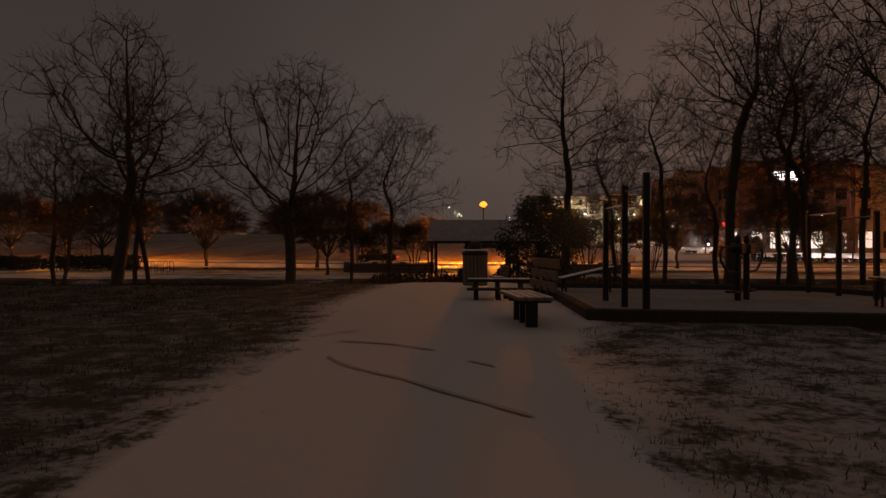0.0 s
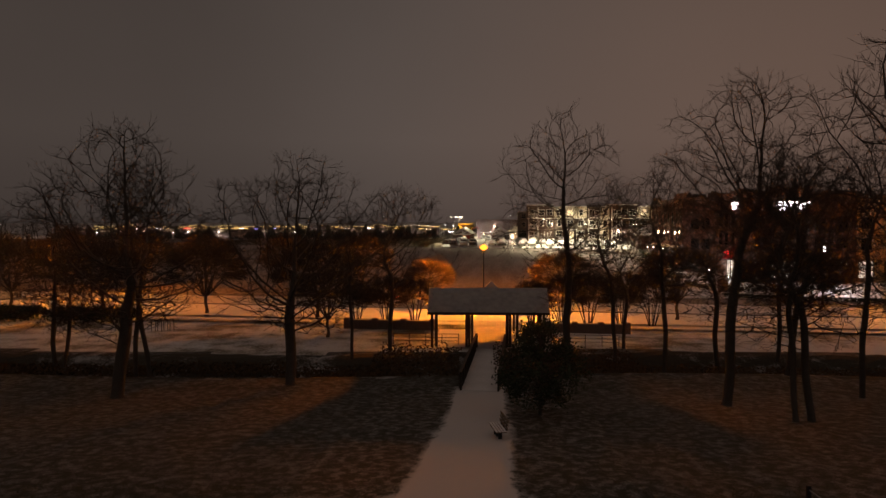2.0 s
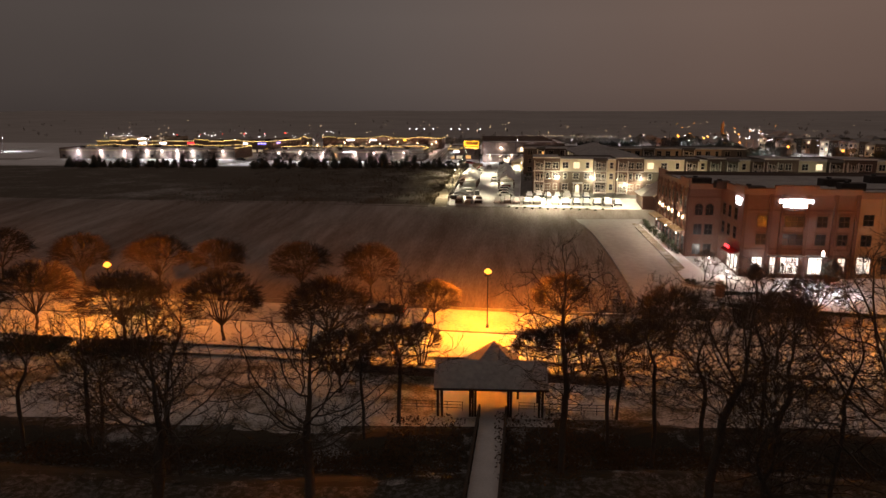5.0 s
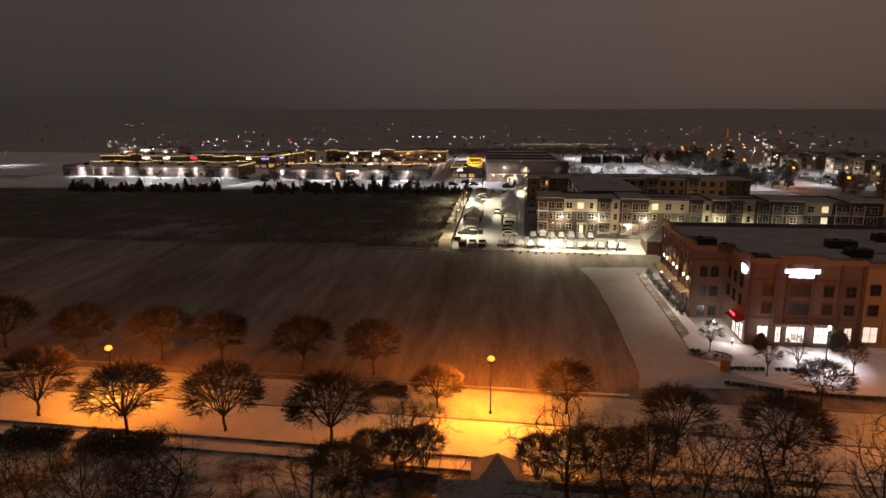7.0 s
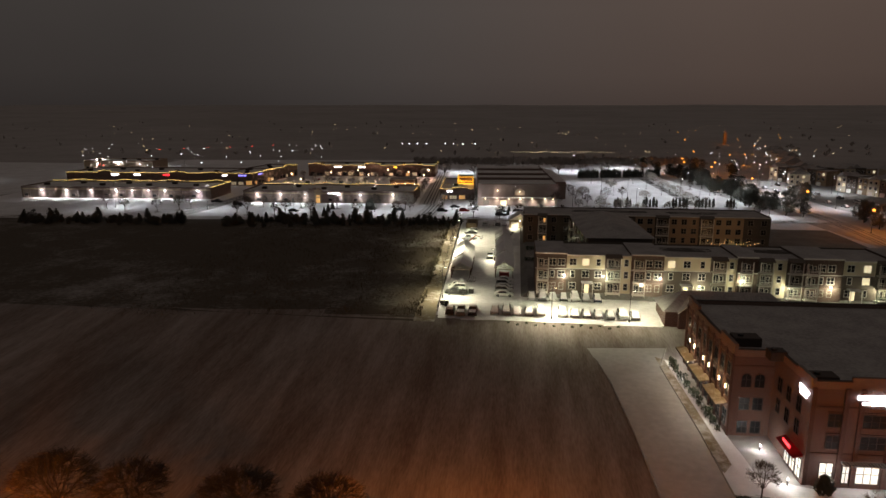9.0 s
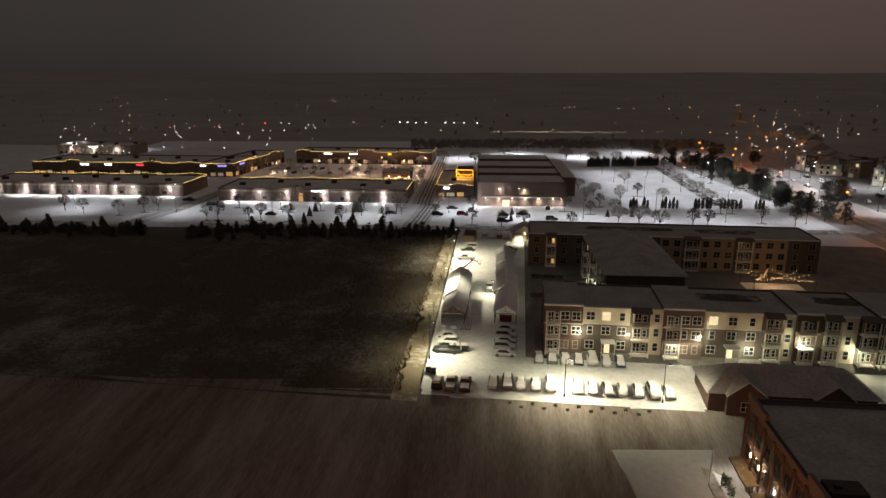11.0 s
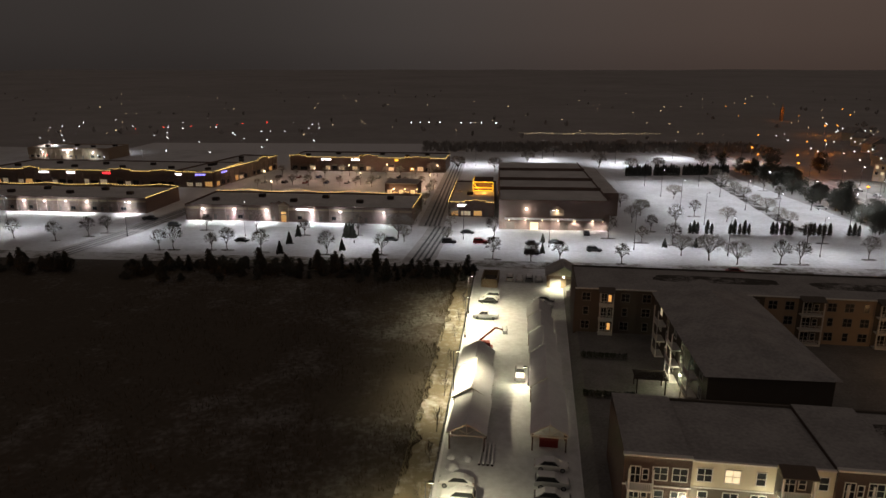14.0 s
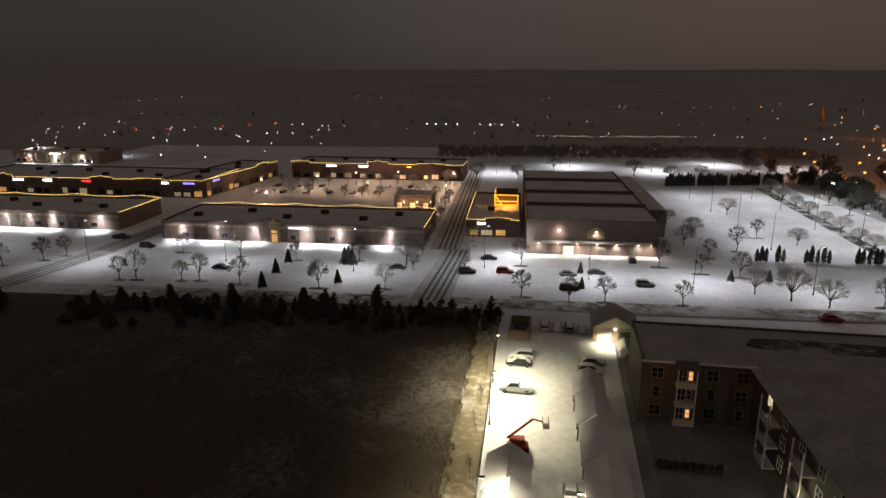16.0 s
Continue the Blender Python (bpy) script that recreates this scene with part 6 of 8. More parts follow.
def apartment_front(depth, modules, lit, label, m, lamps=(), porches=(), glow=(), rows=()):
    """A long three-storey block whose front is made of modules: (width, kind)."""
    ob = thing("apartment_building", m, label, "apartment building", "apartment blocks")
    u, k = 0.0, 0
    h = 3 * FLOOR
    for w, kind in modules:
        y0 = -0.5 if kind == "brick" else 0.0
        if kind == "brick":
            wall_box(u, -0.5, -0.9, u + w, depth, h + 0.6, BRICK_DARK, ob)
            wall_box(u + 3.1, -0.56, -0.9, u + w - 0.02, -0.5, FLOOR, BRICK_BROWN, ob, "base_course")
            part("parapet", Mesh().block(u - 0.1, -0.62, h + 0.6, u + w + 0.1, 0.0, h + 0.85, 0.03), WHITE_TRIM, ob)
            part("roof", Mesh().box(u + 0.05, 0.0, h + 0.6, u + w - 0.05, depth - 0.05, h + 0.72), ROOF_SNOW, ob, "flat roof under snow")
            part("belt", Mesh().box(u - 0.05, -0.58, 2 * FLOOR - 0.1, u + w + 0.05, -0.5, 2 * FLOOR + 0.08), WHITE_TRIM, ob)
        elif kind == "cream":
            wall_box(u, 0, -0.9, u + w, depth, 2 * FLOOR, TAUPE, ob)
            wall_box(u, -0.06, 2 * FLOOR, u + w, depth, h + 0.2, CREAM, ob)
            part("belt", Mesh().box(u, -0.12, 2 * FLOOR - 0.1, u + w, 0.0, 2 * FLOOR + 0.08), WHITE_TRIM, ob)
        else:
            wall_box(u, 0, -0.9, u + w, depth, h + 0.1, CREAM if kind == "pale" else STUCCO if kind == "warm" else TAUPE, ob)
        if kind != "brick":
            part("parapet", Mesh().block(u, -0.18, h + 0.2, u + w, 0.2, h + 0.4, 0.03), WHITE_TRIM, ob)
        if kind == "bay":
            balcony_stack(ob, u + 0.25, y0, w - 0.5, glow=glow if k == 1 else ())
        elif kind == "brick":
            balcony_stack(ob, u + 0.3, y0, 2.7, roof=False)
        cols = {"bay": [], "brick": [u + 3.9 + i * 2.1 for i in range(int((w - 3.6) / 2.1) + (1 if w > 5 else 0))], "pale": [u + w / 2]}.get(kind, [u + w * (i + 0.5) / max(1, int(w / 2.7)) for i in range(max(1, int(w / 2.7)))])
        for i, x in enumerate(cols):
            if x + 0.8 > u + w:
                continue
            for f in range(3):
                wide = 0.9 if kind == "pale" or (i + f) % 3 == 1 else 1.5
                window(ob, x, y0 - (0.06 if kind == "cream" and f == 2 else 0), f * FLOOR + 0.8, wide, 1.55, 0, LIT_PANE if (k, i, f) in lit else GLASS_DARK, TRIM_DULL if kind in ("taupe", "warm") else WHITE_TRIM, bars=(0 if wide < 1 else 1, 1))
        u += w
        k += 1
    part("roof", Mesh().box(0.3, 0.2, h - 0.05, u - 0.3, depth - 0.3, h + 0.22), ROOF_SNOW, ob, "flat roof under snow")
    for x0, y0, x1, y1 in ((0, depth - 0.3, u, depth), (0, 0.2, 0.3, depth), (u - 0.3, 0.2, u, depth)):
        part("parapet", Mesh().block(x0, y0, h - 0.2, x1, y1, h + 0.55, 0.03), TAUPE, ob)
    for u0, u1, v in rows:
        bare_patch(ob, u0, u1, v, h + 0.22)
    for x, z in lamps:
        part("wall_lamp", Mesh().block(x - 0.15, -0.85, z, x + 0.15, -0.55, z + 0.22, 0.03), GLOW_GREENISH, ob)
        lamp_light(tuple(m @ Vector((x, -1.25, z - 0.1))), 240, GREENISH, 0.15)
    for x in porches:
        pr = part("porch_roof", Mesh().block(x - 1.3, -2.2, 2.6, x + 1.3, 0.0, 2.8, 0.03), SNOW, ob, "small porch roof with snow")
        for s in (-1.2, 1.2):
            part("porch_post", Mesh().block(x + s - 0.07, -2.1, -0.9, x + s + 0.07, -1.96, 2.6, 0.01), WHITE_TRIM, pr)
        part("door", Mesh().block(x - 0.5, -0.12, 0, x + 0.5, 0.0, 2.1, 0.01), LIT_PANE, ob, "lit glazed entrance door")
    return ob


FRONT = [(7.2, "brick"), (8.8, "cream"), (3.8, "bay"), (2.2, "pale"), (7.3, "brick"), (10.4, "cream"), (3.6, "bay"), (2.3, "pale"), (4.4, "brick"), (3.4, "bay"), (3.0, "pale"), (3.4, "bay"), (8.5, "brick"), (7.0, "cream"), (4.0, "bay"), (8.0, "brick"), (6.0, "cream")]
apartment_front(14, FRONT, {(1, 1, 2), (5, 0, 2), (8, 0, 2), (13, 1, 2), (13, 1, 1)}, "long three-storey apartment block in brick and cream siding", BLOCK,
                lamps=((6.7, 4.2), (15.7, 4.1), (28.6, 4.0), (24.4, 2.3), (37.4, 2.3), (46.4, 4.0), (57.0, 2.6), (66.0, 3.0), (76.0, 2.8)), porches=(12.0, 34.5, 71.0), rows=((30, 42, 9.0), (52, 66, 9.0)))
# the far block and the wing that joins the two, round a courtyard
apartment_front(15, [(4.4, "taupe"), (3.2, "bay"), (8.0, "taupe"), (6, "taupe"), (4.4, "bay"), (9, "taupe"), (6, "warm"), (4.4, "bay"), (9, "warm"), (4.4, "bay"), (9, "warm"), (8, "taupe")], {(5, 0, 2)}, "three-storey apartment block round the courtyard", est_pose(-2.4, 57.8, UP), glow=(0, 2), rows=((16, 40, 9.0), (46, 62, 8.0)))
hall = thing("apartment_wing", est_pose(14.2, 22.4, UP, 2.5), "apartment wing under a broad snowy hipped roof", "apartment building", "apartment blocks")
wall_box(0, 0, -0.9, 17, 36, 8.8, TAUPE, hall)
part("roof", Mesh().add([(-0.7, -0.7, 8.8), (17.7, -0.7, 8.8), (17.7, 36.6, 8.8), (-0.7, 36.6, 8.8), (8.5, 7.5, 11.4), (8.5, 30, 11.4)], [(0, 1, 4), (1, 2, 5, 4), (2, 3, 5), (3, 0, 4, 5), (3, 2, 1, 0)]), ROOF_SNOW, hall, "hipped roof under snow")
for i in range(6):
    for f in range(3):
        window(hall, 0, 3 + i * 5.2, f * FLOOR + 0.8, 1.4, 1.6, -90, LIT_PANE if (i, f) == (5, 2) else GLASS_DARK)
        window(hall, 17, 3 + i * 5.2, f * FLOOR + 0.8, 1.4, 1.6, 90, GLASS_DARK)
for i in range(3):
    y = 4.2 + i * 10.4
    for f in range(3):
        sl = part("balcony", Mesh().block(-1.6, y, f * FLOOR, 0, y + 3.2, f * FLOOR + 0.2, 0.02), WHITE_TRIM, hall, "white balcony")
        part("railing", lattice(breaks(y + 0.05, y + 3.15, 0.05, 12, 0.05), [f * FLOOR + 0.2, f * FLOOR + 0.26, f * FLOOR + 1.1, f * FLOOR + 1.18], 1.55, 1.6, pose(0, 0, 0, 0, 0, 90)), WHITE_TRIM, sl)
    for yy in (y, y + 3.02):
        part("balcony_post", Mesh().block(-1.62, yy, -0.9, -1.44, yy + 0.18, 8.8, 0.01), WHITE_TRIM, hall)
part("wall_lamp", Mesh().block(-0.3, 13.0, 2.2, 0, 13.3, 2.4, 0.02), GLOW_GREENISH, hall)
lamp_light(tuple(hall.matrix_world @ Vector((-1.2, 13.15, 2.0))), 230, GREENISH, 0.1)

# yard west of the wing: hedges, pergola
for i in range(16):
    if i == 0:
        clip = shrub("small dark clipped yard shrub", 81, 0.9, 0.9, 1.5, 260, 0.1, LEAF, "shrub", "yard shrubs")
    copy_thing(clip, est_pose(-1.7 + (i % 8) * 1.02 + (i // 8) * 0.6, 30.6 + (i // 8) * 14.8, UP - 0.05, i * 40))
drop(clip)
pergola = thing("pergola", est_pose(6.4, 32.8, UP), "dark timber pergola in the snowy yard", "pergola")
for x in (0, 4.4):
    for y in (0, 3.2):
        part("post", Mesh().block(x - 0.08, y - 0.08, -0.1, x + 0.08, y + 0.08, 2.5, 0.01), TIMBER, pergola)
for i in range(9):
    part("rafter", Mesh().block(-0.4, i * 0.42 - 0.1, 2.5, 4.8, i * 0.42 - 0.04, 2.65, 0.01), TIMBER, pergola)

# courtyard terrace with strings of bulbs
terrace = thing("string_light_terrace", est_pose(51.0, 38.0, UP), "courtyard terrace hung with strings of warm bulbs", "terrace")
part("paving", Mesh().box(0, 0, -0.1, 14, 10, 0.1), SNOW, terrace)
for x, y in ((0, 0), (14, 0), (14, 10), (0, 10), (7, 11)):
    part("pole", Mesh().tube((x, y, -0.1), (x, y, 4.2), 0.07, n=7), TIMBER, terrace)
for a, b in (((0, 0), (7, 11)), ((14, 0), (7, 11)), ((0, 10), (14, 0)), ((0, 0), (14, 10)), ((0, 5), (14, 5))):
    wire = Mesh()
    for i in range(15):
        f = i / 14
        x, y, z = a[0] + (b[0] - a[0]) * f, a[1] + (b[1] - a[1]) * f, 4.1 - 1.1 * (1 - (2 * f - 1) ** 2)
        part("bulb", Mesh().turned(x, y, [(0.03, z - 0.14), (0.075, z - 0.07), (0.03, z)], 6), BULB, terrace)
        if i:
            wire.tube(last, (x, y, z), 0.012, n=4)
        last = (x, y, z)
    part("wire", wire, STEEL_BLACK, terrace)
lamp_light(est(58, 43, 4.6), 300, (1.0, 0.55, 0.22), 0.6)

# parking lamps of the estate
def lot_lamp(u, v, h, watts, label="tall dark lot lamp with a bright shoebox head", reach=0.5, colour=GREENISH, glow=GLOW_GREENISH, m=None, group="estate lot lamps", cone=165):
    q = est_pose(u, v) if m is None else m
    q = Matrix.Translation((0, 0, lie(q.translation.x, q.translation.y) + 0.05 - q.translation.z)) @ q
    ob = thing("lot_lamp", q, label, "street lamp", group)
    part("pole", Mesh().turned(0, 0, [(0.16, -0.1), (0.16, 0.6), (0.08, 0.62), (0.05, h)], 9), STEEL_BLACK, ob)
    part("arm", Mesh().tube((0, 0, h - 0.05), (reach, 0, h + 0.02), 0.03, n=6), STEEL_BLACK, ob)
    hd = part("head", Mesh().block(reach - 0.1, -0.16, h - 0.06, reach + 0.5, 0.16, h + 0.1, 0.02), STEEL_BLACK, ob)
    part("lens", Mesh().box(reach - 0.05, -0.13, h - 0.1, reach + 0.45, 0.13, h - 0.065), glow, hd)
    lamp_light(tuple(q @ Vector((reach + 0.2, 0, h - 0.25))), watts, colour, 0.15, cone)
    return ob


lot_lamp(3.2, -15.8, 7.0, 4200)
lot_lamp(-22.7, 30.0, 8.0, 4400, cone=150)
lot_lamp(-24.2, 68.0, 8.5, 5400, cone=154)
lot_lamp(-21.6, -4.0, 7.5, 3600, cone=152)
# low pole put in place of a lamp under the carport's eave
lot_lamp(-10.75, 35.5, 3.4, 700, reach=-0.8, cone=150)
lot_lamp(-23.5, 54.5, 8.5, 3600, cone=154)
lot_lamp(19.5, -15.8, 7.0, 2200)

# chain-link fence on the west side
fence = thing("fence", est_pose(-21.5, -16.0, 0, 2.0), "dark chain-link fence along the car park", "fence")
for i in range(48):
    part("post", Mesh().tube((0, i * 2.5, -0.6), (0, i * 2.5, 1.8), 0.035, n=6), STEEL_BLACK, fence)
for z in (0.15, 1.78):
    part("rail", Mesh().tube((0, 0, z), (0, 117.5, z), 0.025, n=5), STEEL_BLACK, fence)
mesh_wire = Mesh()
for i in range(588):
    mesh_wire.box(-0.004, i * 0.2, 0.15, 0.004, i * 0.2 + 0.012, 1.78)
tagged(part("wire", mesh_wire, STEEL_BLACK, fence), kind="stuff")


def carport(u0, u1, v0, v1, label, eave=2.7, rise=1.5):
    ob = thing("carport", est_pose(u0, v0), label, "carport", "carports")
    w, d = u1 - u0, v1 - v0
    e = 0.35
    part("roof", Mesh().prism([(-e, eave), (-e, eave + 0.12), (w / 2, eave + rise + 0.12), (w + e, eave + 0.12), (w + e, eave), (w / 2, eave + rise)], -e, d + e), SNOW, ob, "gabled roof under snow")
    for s in (-e, w + e):
        part("fascia", Mesh().tube((s, -e - 0.02, eave + 0.05), (w / 2, -e - 0.02, eave + rise + 0.05), 0.09, n=4), WHITE_TRIM, ob)
    for f in (0.25, 0.5, 0.75):
        x = w * f
        part("strut", Mesh().tube((w / 2, -0.2, eave), (x, -0.2, eave + rise * (1 - abs(f - 0.5) * 2) - 0.05 + 0.001), 0.05, n=4), WHITE_TRIM, ob)
    part("tie_beam", Mesh().block(-0.2, -0.3, eave - 0.34, w + 0.2, -0.1, eave - 0.15, 0.02), WHITE_TRIM, ob)
    for i in range(int(d / 3.2) + 1):
        for x in (0.0, w):
            part("post", Mesh().block(x - 0.1, i * 3.2, -0.1, x + 0.1, i * 3.2 + 0.2, eave - 0.1, 0.015), BRICK_RED, ob)
    return ob


for u0, u1, v0, v1, where in ((-21.4, -16.5, 14.6, 24.4, "by the fence"), (-21.9, -16.7, 24.8, 35.2, "by the fence"), (-22.3, -17.2, 35.7, 42.4, "by the fence"),
                              (-9.9, -5.3, 15.8, 29.2, "facing the drive"), (-10.3, -5.6, 29.7, 42.4, "facing the drive"), (-10.6, -6.2, 43.0, 51.4, "facing the drive"), (-11.0, -6.6, 52.2, 59.6, "facing the drive"), (-11.3, -7.0, 60.4, 66.6, "facing the drive")):
    carport(u0, u1, v0, v1, "open gabled carport under snow " + where, rise=1.5 + 0.25 * ((v0 * 7) % 2))
# red boxes stored under the first carport, and long beams laid on the snow
store_box = thing("storage_box", est_pose(-7.6, 17.4, 0.06), "dull red storage box under the carport", "box")
part("body", Mesh().block(-1.3, -0.5, 0, 1.3, 0.5, 1.1, 0.03), PAINTS[2], store_box)
part("lid", Mesh().block(-1.35, -0.55, 1.1, 1.35, 0.55, 1.2, 0.03), PAINTS[2], store_box)
for i in range(4):
    beam = thing("beam", est_pose(-16.9 + i * 0.58, 11.2, 0.06, -1 + i * 0.6), "long snow-capped steel beam lying in the car park", "beam", "laid beams")
    part("beam_body", Mesh().block(-0.16, 0, 0, 0.16, 5.4, 0.26, 0.02), COPING, beam)
    part("snow", Mesh().block(-0.15, 0.03, 0.262, 0.15, 5.37, 0.33, 0.02), SNOW, beam, "ridge of snow")
for u, v, s in ((-20.4, 10.2, 1.0), (-18.6, 12.4, 0.8), (-20.9, 12.6, 0.7)):
    heap = Mesh()
    heap.turned(0, 0, [(0.95, -0.05), (0.88, 0.25), (0.6, 0.52), (0.2, 0.68)], 9)
    single("snow_mound", heap, SNOW, "rounded snow-covered heap by the fence", "heap", m=est_pose(u, v, 0.03, v * 40) @ Matrix.Scale(s, 4), group="snow heaps")
for u, v, w, h, turn in ((-15.2, 0.4, 1.3, 1.2, 4), (-21.0, -9.8, 0.9, 1.1, 0), (-20.0, -10.6, 0.9, 1.3, 12)):
    tub = thing("refuse_bin", est_pose(u, v, 0.06, turn), "dark lidded refuse bin in the snow", "bin", "refuse bins")
    part("body", Mesh().block(-w / 2, -w / 2, 0.1, w / 2, w / 2, h, 0.05), STEEL_BLACK, tub)
    part("lid", Mesh().block(-w / 2 - 0.04, -w / 2 - 0.04, h, w / 2 + 0.04, w / 2 + 0.04, h + 0.1, 0.03), STEEL_BLACK, tub)
    part("snow", Mesh().block(-w / 2, -w / 2, h + 0.1, w / 2, w / 2, h + 0.2, 0.04), SNOW, tub, "cap of snow")

# refuse enclosure and garage at the far end
encl = thing("refuse_enclosure", est_pose(-23.0, 86.0), "walled refuse enclosure with open top", "enclosure")
for b in ((0, 0, 0.25, 8), (0, 0, 4, 0.25), (3.75, 0, 4, 8), (0, 7.75, 4, 8)):
    part("wall", Mesh().block(b[0], b[1], -0.1, b[2], b[3], 2.1, 0.03), BRICK_TAN, encl)
part("container", Mesh().block(0.7, 2, 0, 3.2, 5.5, 1.5, 0.06), TIMBER, encl)
garage = thing("garage", est_pose(-7.2, 88.0) @ Matrix.Scale(0.88, 4), "small cream garage building with a white roller door", "garage")
wall_box(0, 0, -0.1, 9.0, 8.0, 3.4, STUCCO, garage)
part("roof", Mesh().prism([(-0.5, 3.3), (-0.5, 3.5), (4.5, 6.2), (9.5, 3.5), (9.5, 3.3), (4.5, 6.0)], -0.4, 8.4), ROOF_SNOW, garage, "gabled roof under snow")
part("gable", Mesh().prism([(0.1, 3.4), (4.5, 5.8), (8.9, 3.4)], 0.01, 0.2), CREAM, garage)
part("door", Mesh().block(0.8, -0.1, 0, 3.8, 0.0, 2.6, 0.02), WHITE_TRIM, garage, "white roller door")
part("door", Mesh().block(5.2, -0.1, 0, 8.2, 0.0, 2.6, 0.02), TAUPE, garage, "grey roller door")
part("lamp", Mesh().block(4.3, -0.3, 3.0, 4.7, 0, 3.2, 0.02), GLOW_GREENISH, garage)
lamp_light(est(-4.6, 86.0, 2.5), 700, GREENISH, 0.15, 150)

# community house with gables, beside the offices
house = thing("community_house", est_pose(26.5, -17.0, -0.9), "brick community house with snowy gabled roofs", "house")
wall_box(0, 0, -1, 26, 9, 3.6, BRICK_RED, house)
part("roof", Mesh().add([(-0.6, -0.6, 3.5), (26.6, -0.6, 3.5), (26.6, 9.6, 3.5), (-0.6, 9.6, 3.5), (4.5, 4.5, 6.8), (22, 4.5, 6.8)], [(0, 1, 5, 4), (1, 2, 5), (2, 3, 4, 5), (3, 0, 4), (3, 2, 1, 0)]), ROOF_SNOW, house, "hipped roof under snow")
for x in (5.5, 19.0):
    part("gable_roof", Mesh().prism([(x - 3.2, 3.4), (x - 3.2, 3.55), (x, 6.2), (x + 3.2, 3.55), (x + 3.2, 3.4), (x, 6.05)], -1.6, 4.0), ROOF_SNOW, house, "cross gable under snow")
    part("gable", Mesh().prism([(x - 2.9, -0.5), (x - 2.9, 3.45), (x, 5.9), (x + 2.9, 3.45), (x + 2.9, -0.5)], -1.2, 0.2), BRICK_RED, house)
    for s in (-1, 1):
        part("fascia", Mesh().tube((x + s * 3.25, -1.62, 3.5), (x, -1.62, 6.15), 0.09, n=4), WHITE_TRIM, house)
    window(house, x, -1.2, 0.8, 1.4, 1.6, 0, GLASS_DARK)
window(house, 13.0, 0, 0.9, 1.6, 1.5, 0, GLASS_DARK)
window(house, 15.5, 0, 0.9, 0.6, 1.0, 0, LIT_COOL)

# parked cars
r = random.Random(3)
south = [(-9.0, "sedan", 0), (-6.5, "suv", 4), (-4.2, "sedan", 5), (-1.6, "sedan", 0), (1.0, "suv", 5), (5.6, "suv", 5), (8.2, "sedan", 0), (10.8, "sedan", 4), (13.3, "sedan", 0), (15.9, "sedan", 4), (18.4, "suv", 0), (21.0, "sedan", 4)]
for u, style, c in south:
    x, y, _ = est(u, -13.3)
    park(style, c, x, y, -96 + r.uniform(-2, 2))
for i, u in enumerate((-0.8, 1.7, 4.1, 6.6, 9.2, 11.7, 14.3)):
    x, y, _ = est(u, -2.4)
    park(("sedan", "suv", "sedan")[i % 3], (0, 4, 5, 1, 5, 0, 3)[i], x, y, -96 + r.uniform(-2, 2))
for i, u in enumerate((-18.7, -16.3, -13.8)):
    x, y, _ = est(u, -14.6)
    park("pickup" if i else "suv", (1, 4, 1)[i], x, y, 84)
for i, v in enumerate((-0.9, 2.1, 5.1, 8.0, 11.9)):
    x, y, _ = est(-7.3, v)
    park(("sedan", "suv", "sedan", "suv", "sedan")[i], (5, 0, 4, 0, 5)[i], x, y, -6)
for u, v, style, c, turn, snowy in ((-18.7, -0.6, "pickup", 1, 172, False), (-18.8, 3.4, "suv", 5, 174, True), (-19.4, 6.6, "sedan", 5, 174, True), (-20.3, 65.6, "pickup", 0, 174, True), (-20.4, 75.4, "sedan", 1, 174, True), (-20.2, 78.2, "suv", 5, 174, True), (-12.2, 38.6, "pickup", 4, 84, True), (-8.6, 70.0, "sedan", 5, -6, True), (-8.2, 74.0, "suv", 0, -6, True), (-7.8, 77.5, "sedan", 4, -6, True), (-2.0, 82, "sedan", 0, 84, True), (0.6, 82, "sedan", 5, 84, True)):
    x, y, _ = est(u, v)
    park(style, c, x, y, turn, snowy)
for i in range(4):
    x, y, _ = est(-16.3 + i * 2.4, 93.0)
    park("sedan" if i % 2 else "suv", (0, 5, 4, 0)[i], x, y, 84)

# boom lift
lift = thing("boom_lift", est_pose(-19.0, 48.4, 0.1, 6), "red self-propelled boom lift parked by the fence", "lift")
RED_STEEL = material("red_machine_paint", (0.30, 0.05, 0.03), 0.5, second=(0.2, 0.03, 0.02), scale=4)
part("chassis", Mesh().block(-1.4, -0.9, 0.4, 1.4, 0.9, 0.9, 0.05), RED_STEEL, lift)
part("turret", Mesh().block(-1.2, -0.7, 0.9, 0.9, 0.7, 1.9, 0.08), RED_STEEL, lift)
part("boom", Mesh().tube((-1.5, 0.2, 1.7), (1.9, 0.3, 4.6), 0.17, n=6).tube((1.9, 0.3, 4.6), (3.2, 0.3, 4.2), 0.11, n=6), RED_STEEL, lift)
basket = part("basket", Mesh().box(3.2, -0.5, 3.6, 4.0, 0.9, 3.68), STEEL, lift)
for x, y in ((3.2, -0.5), (4.0, -0.5), (3.2, 0.9), (4.0, 0.9)):
    part("basket_post", Mesh().tube((x, y, 3.6), (x, y, 4.7), 0.03, n=5), STEEL, basket)
for x in (-1.0, 1.0):
    for s in (-1, 1):
        part("wheel", Mesh().tube((x, s * 0.75, 0.4), (x, s * 1.05, 0.4), 0.42, n=12), RUBBER, lift)

# small bushes behind the south row
for i in range(13):
    if i == 0:
        stub = shrub("small round bush between the kerb and the field", 83, 0.6, 0.6, 0.5, 140, 0.07, LEAF, "bush", "kerb bushes")
    x, y, _ = est(-6 + i * 1.9, -19.0 - (i % 2) * 1.1)
    copy_thing(stub, pose(x, y, lie(x, y)))
drop(stub)
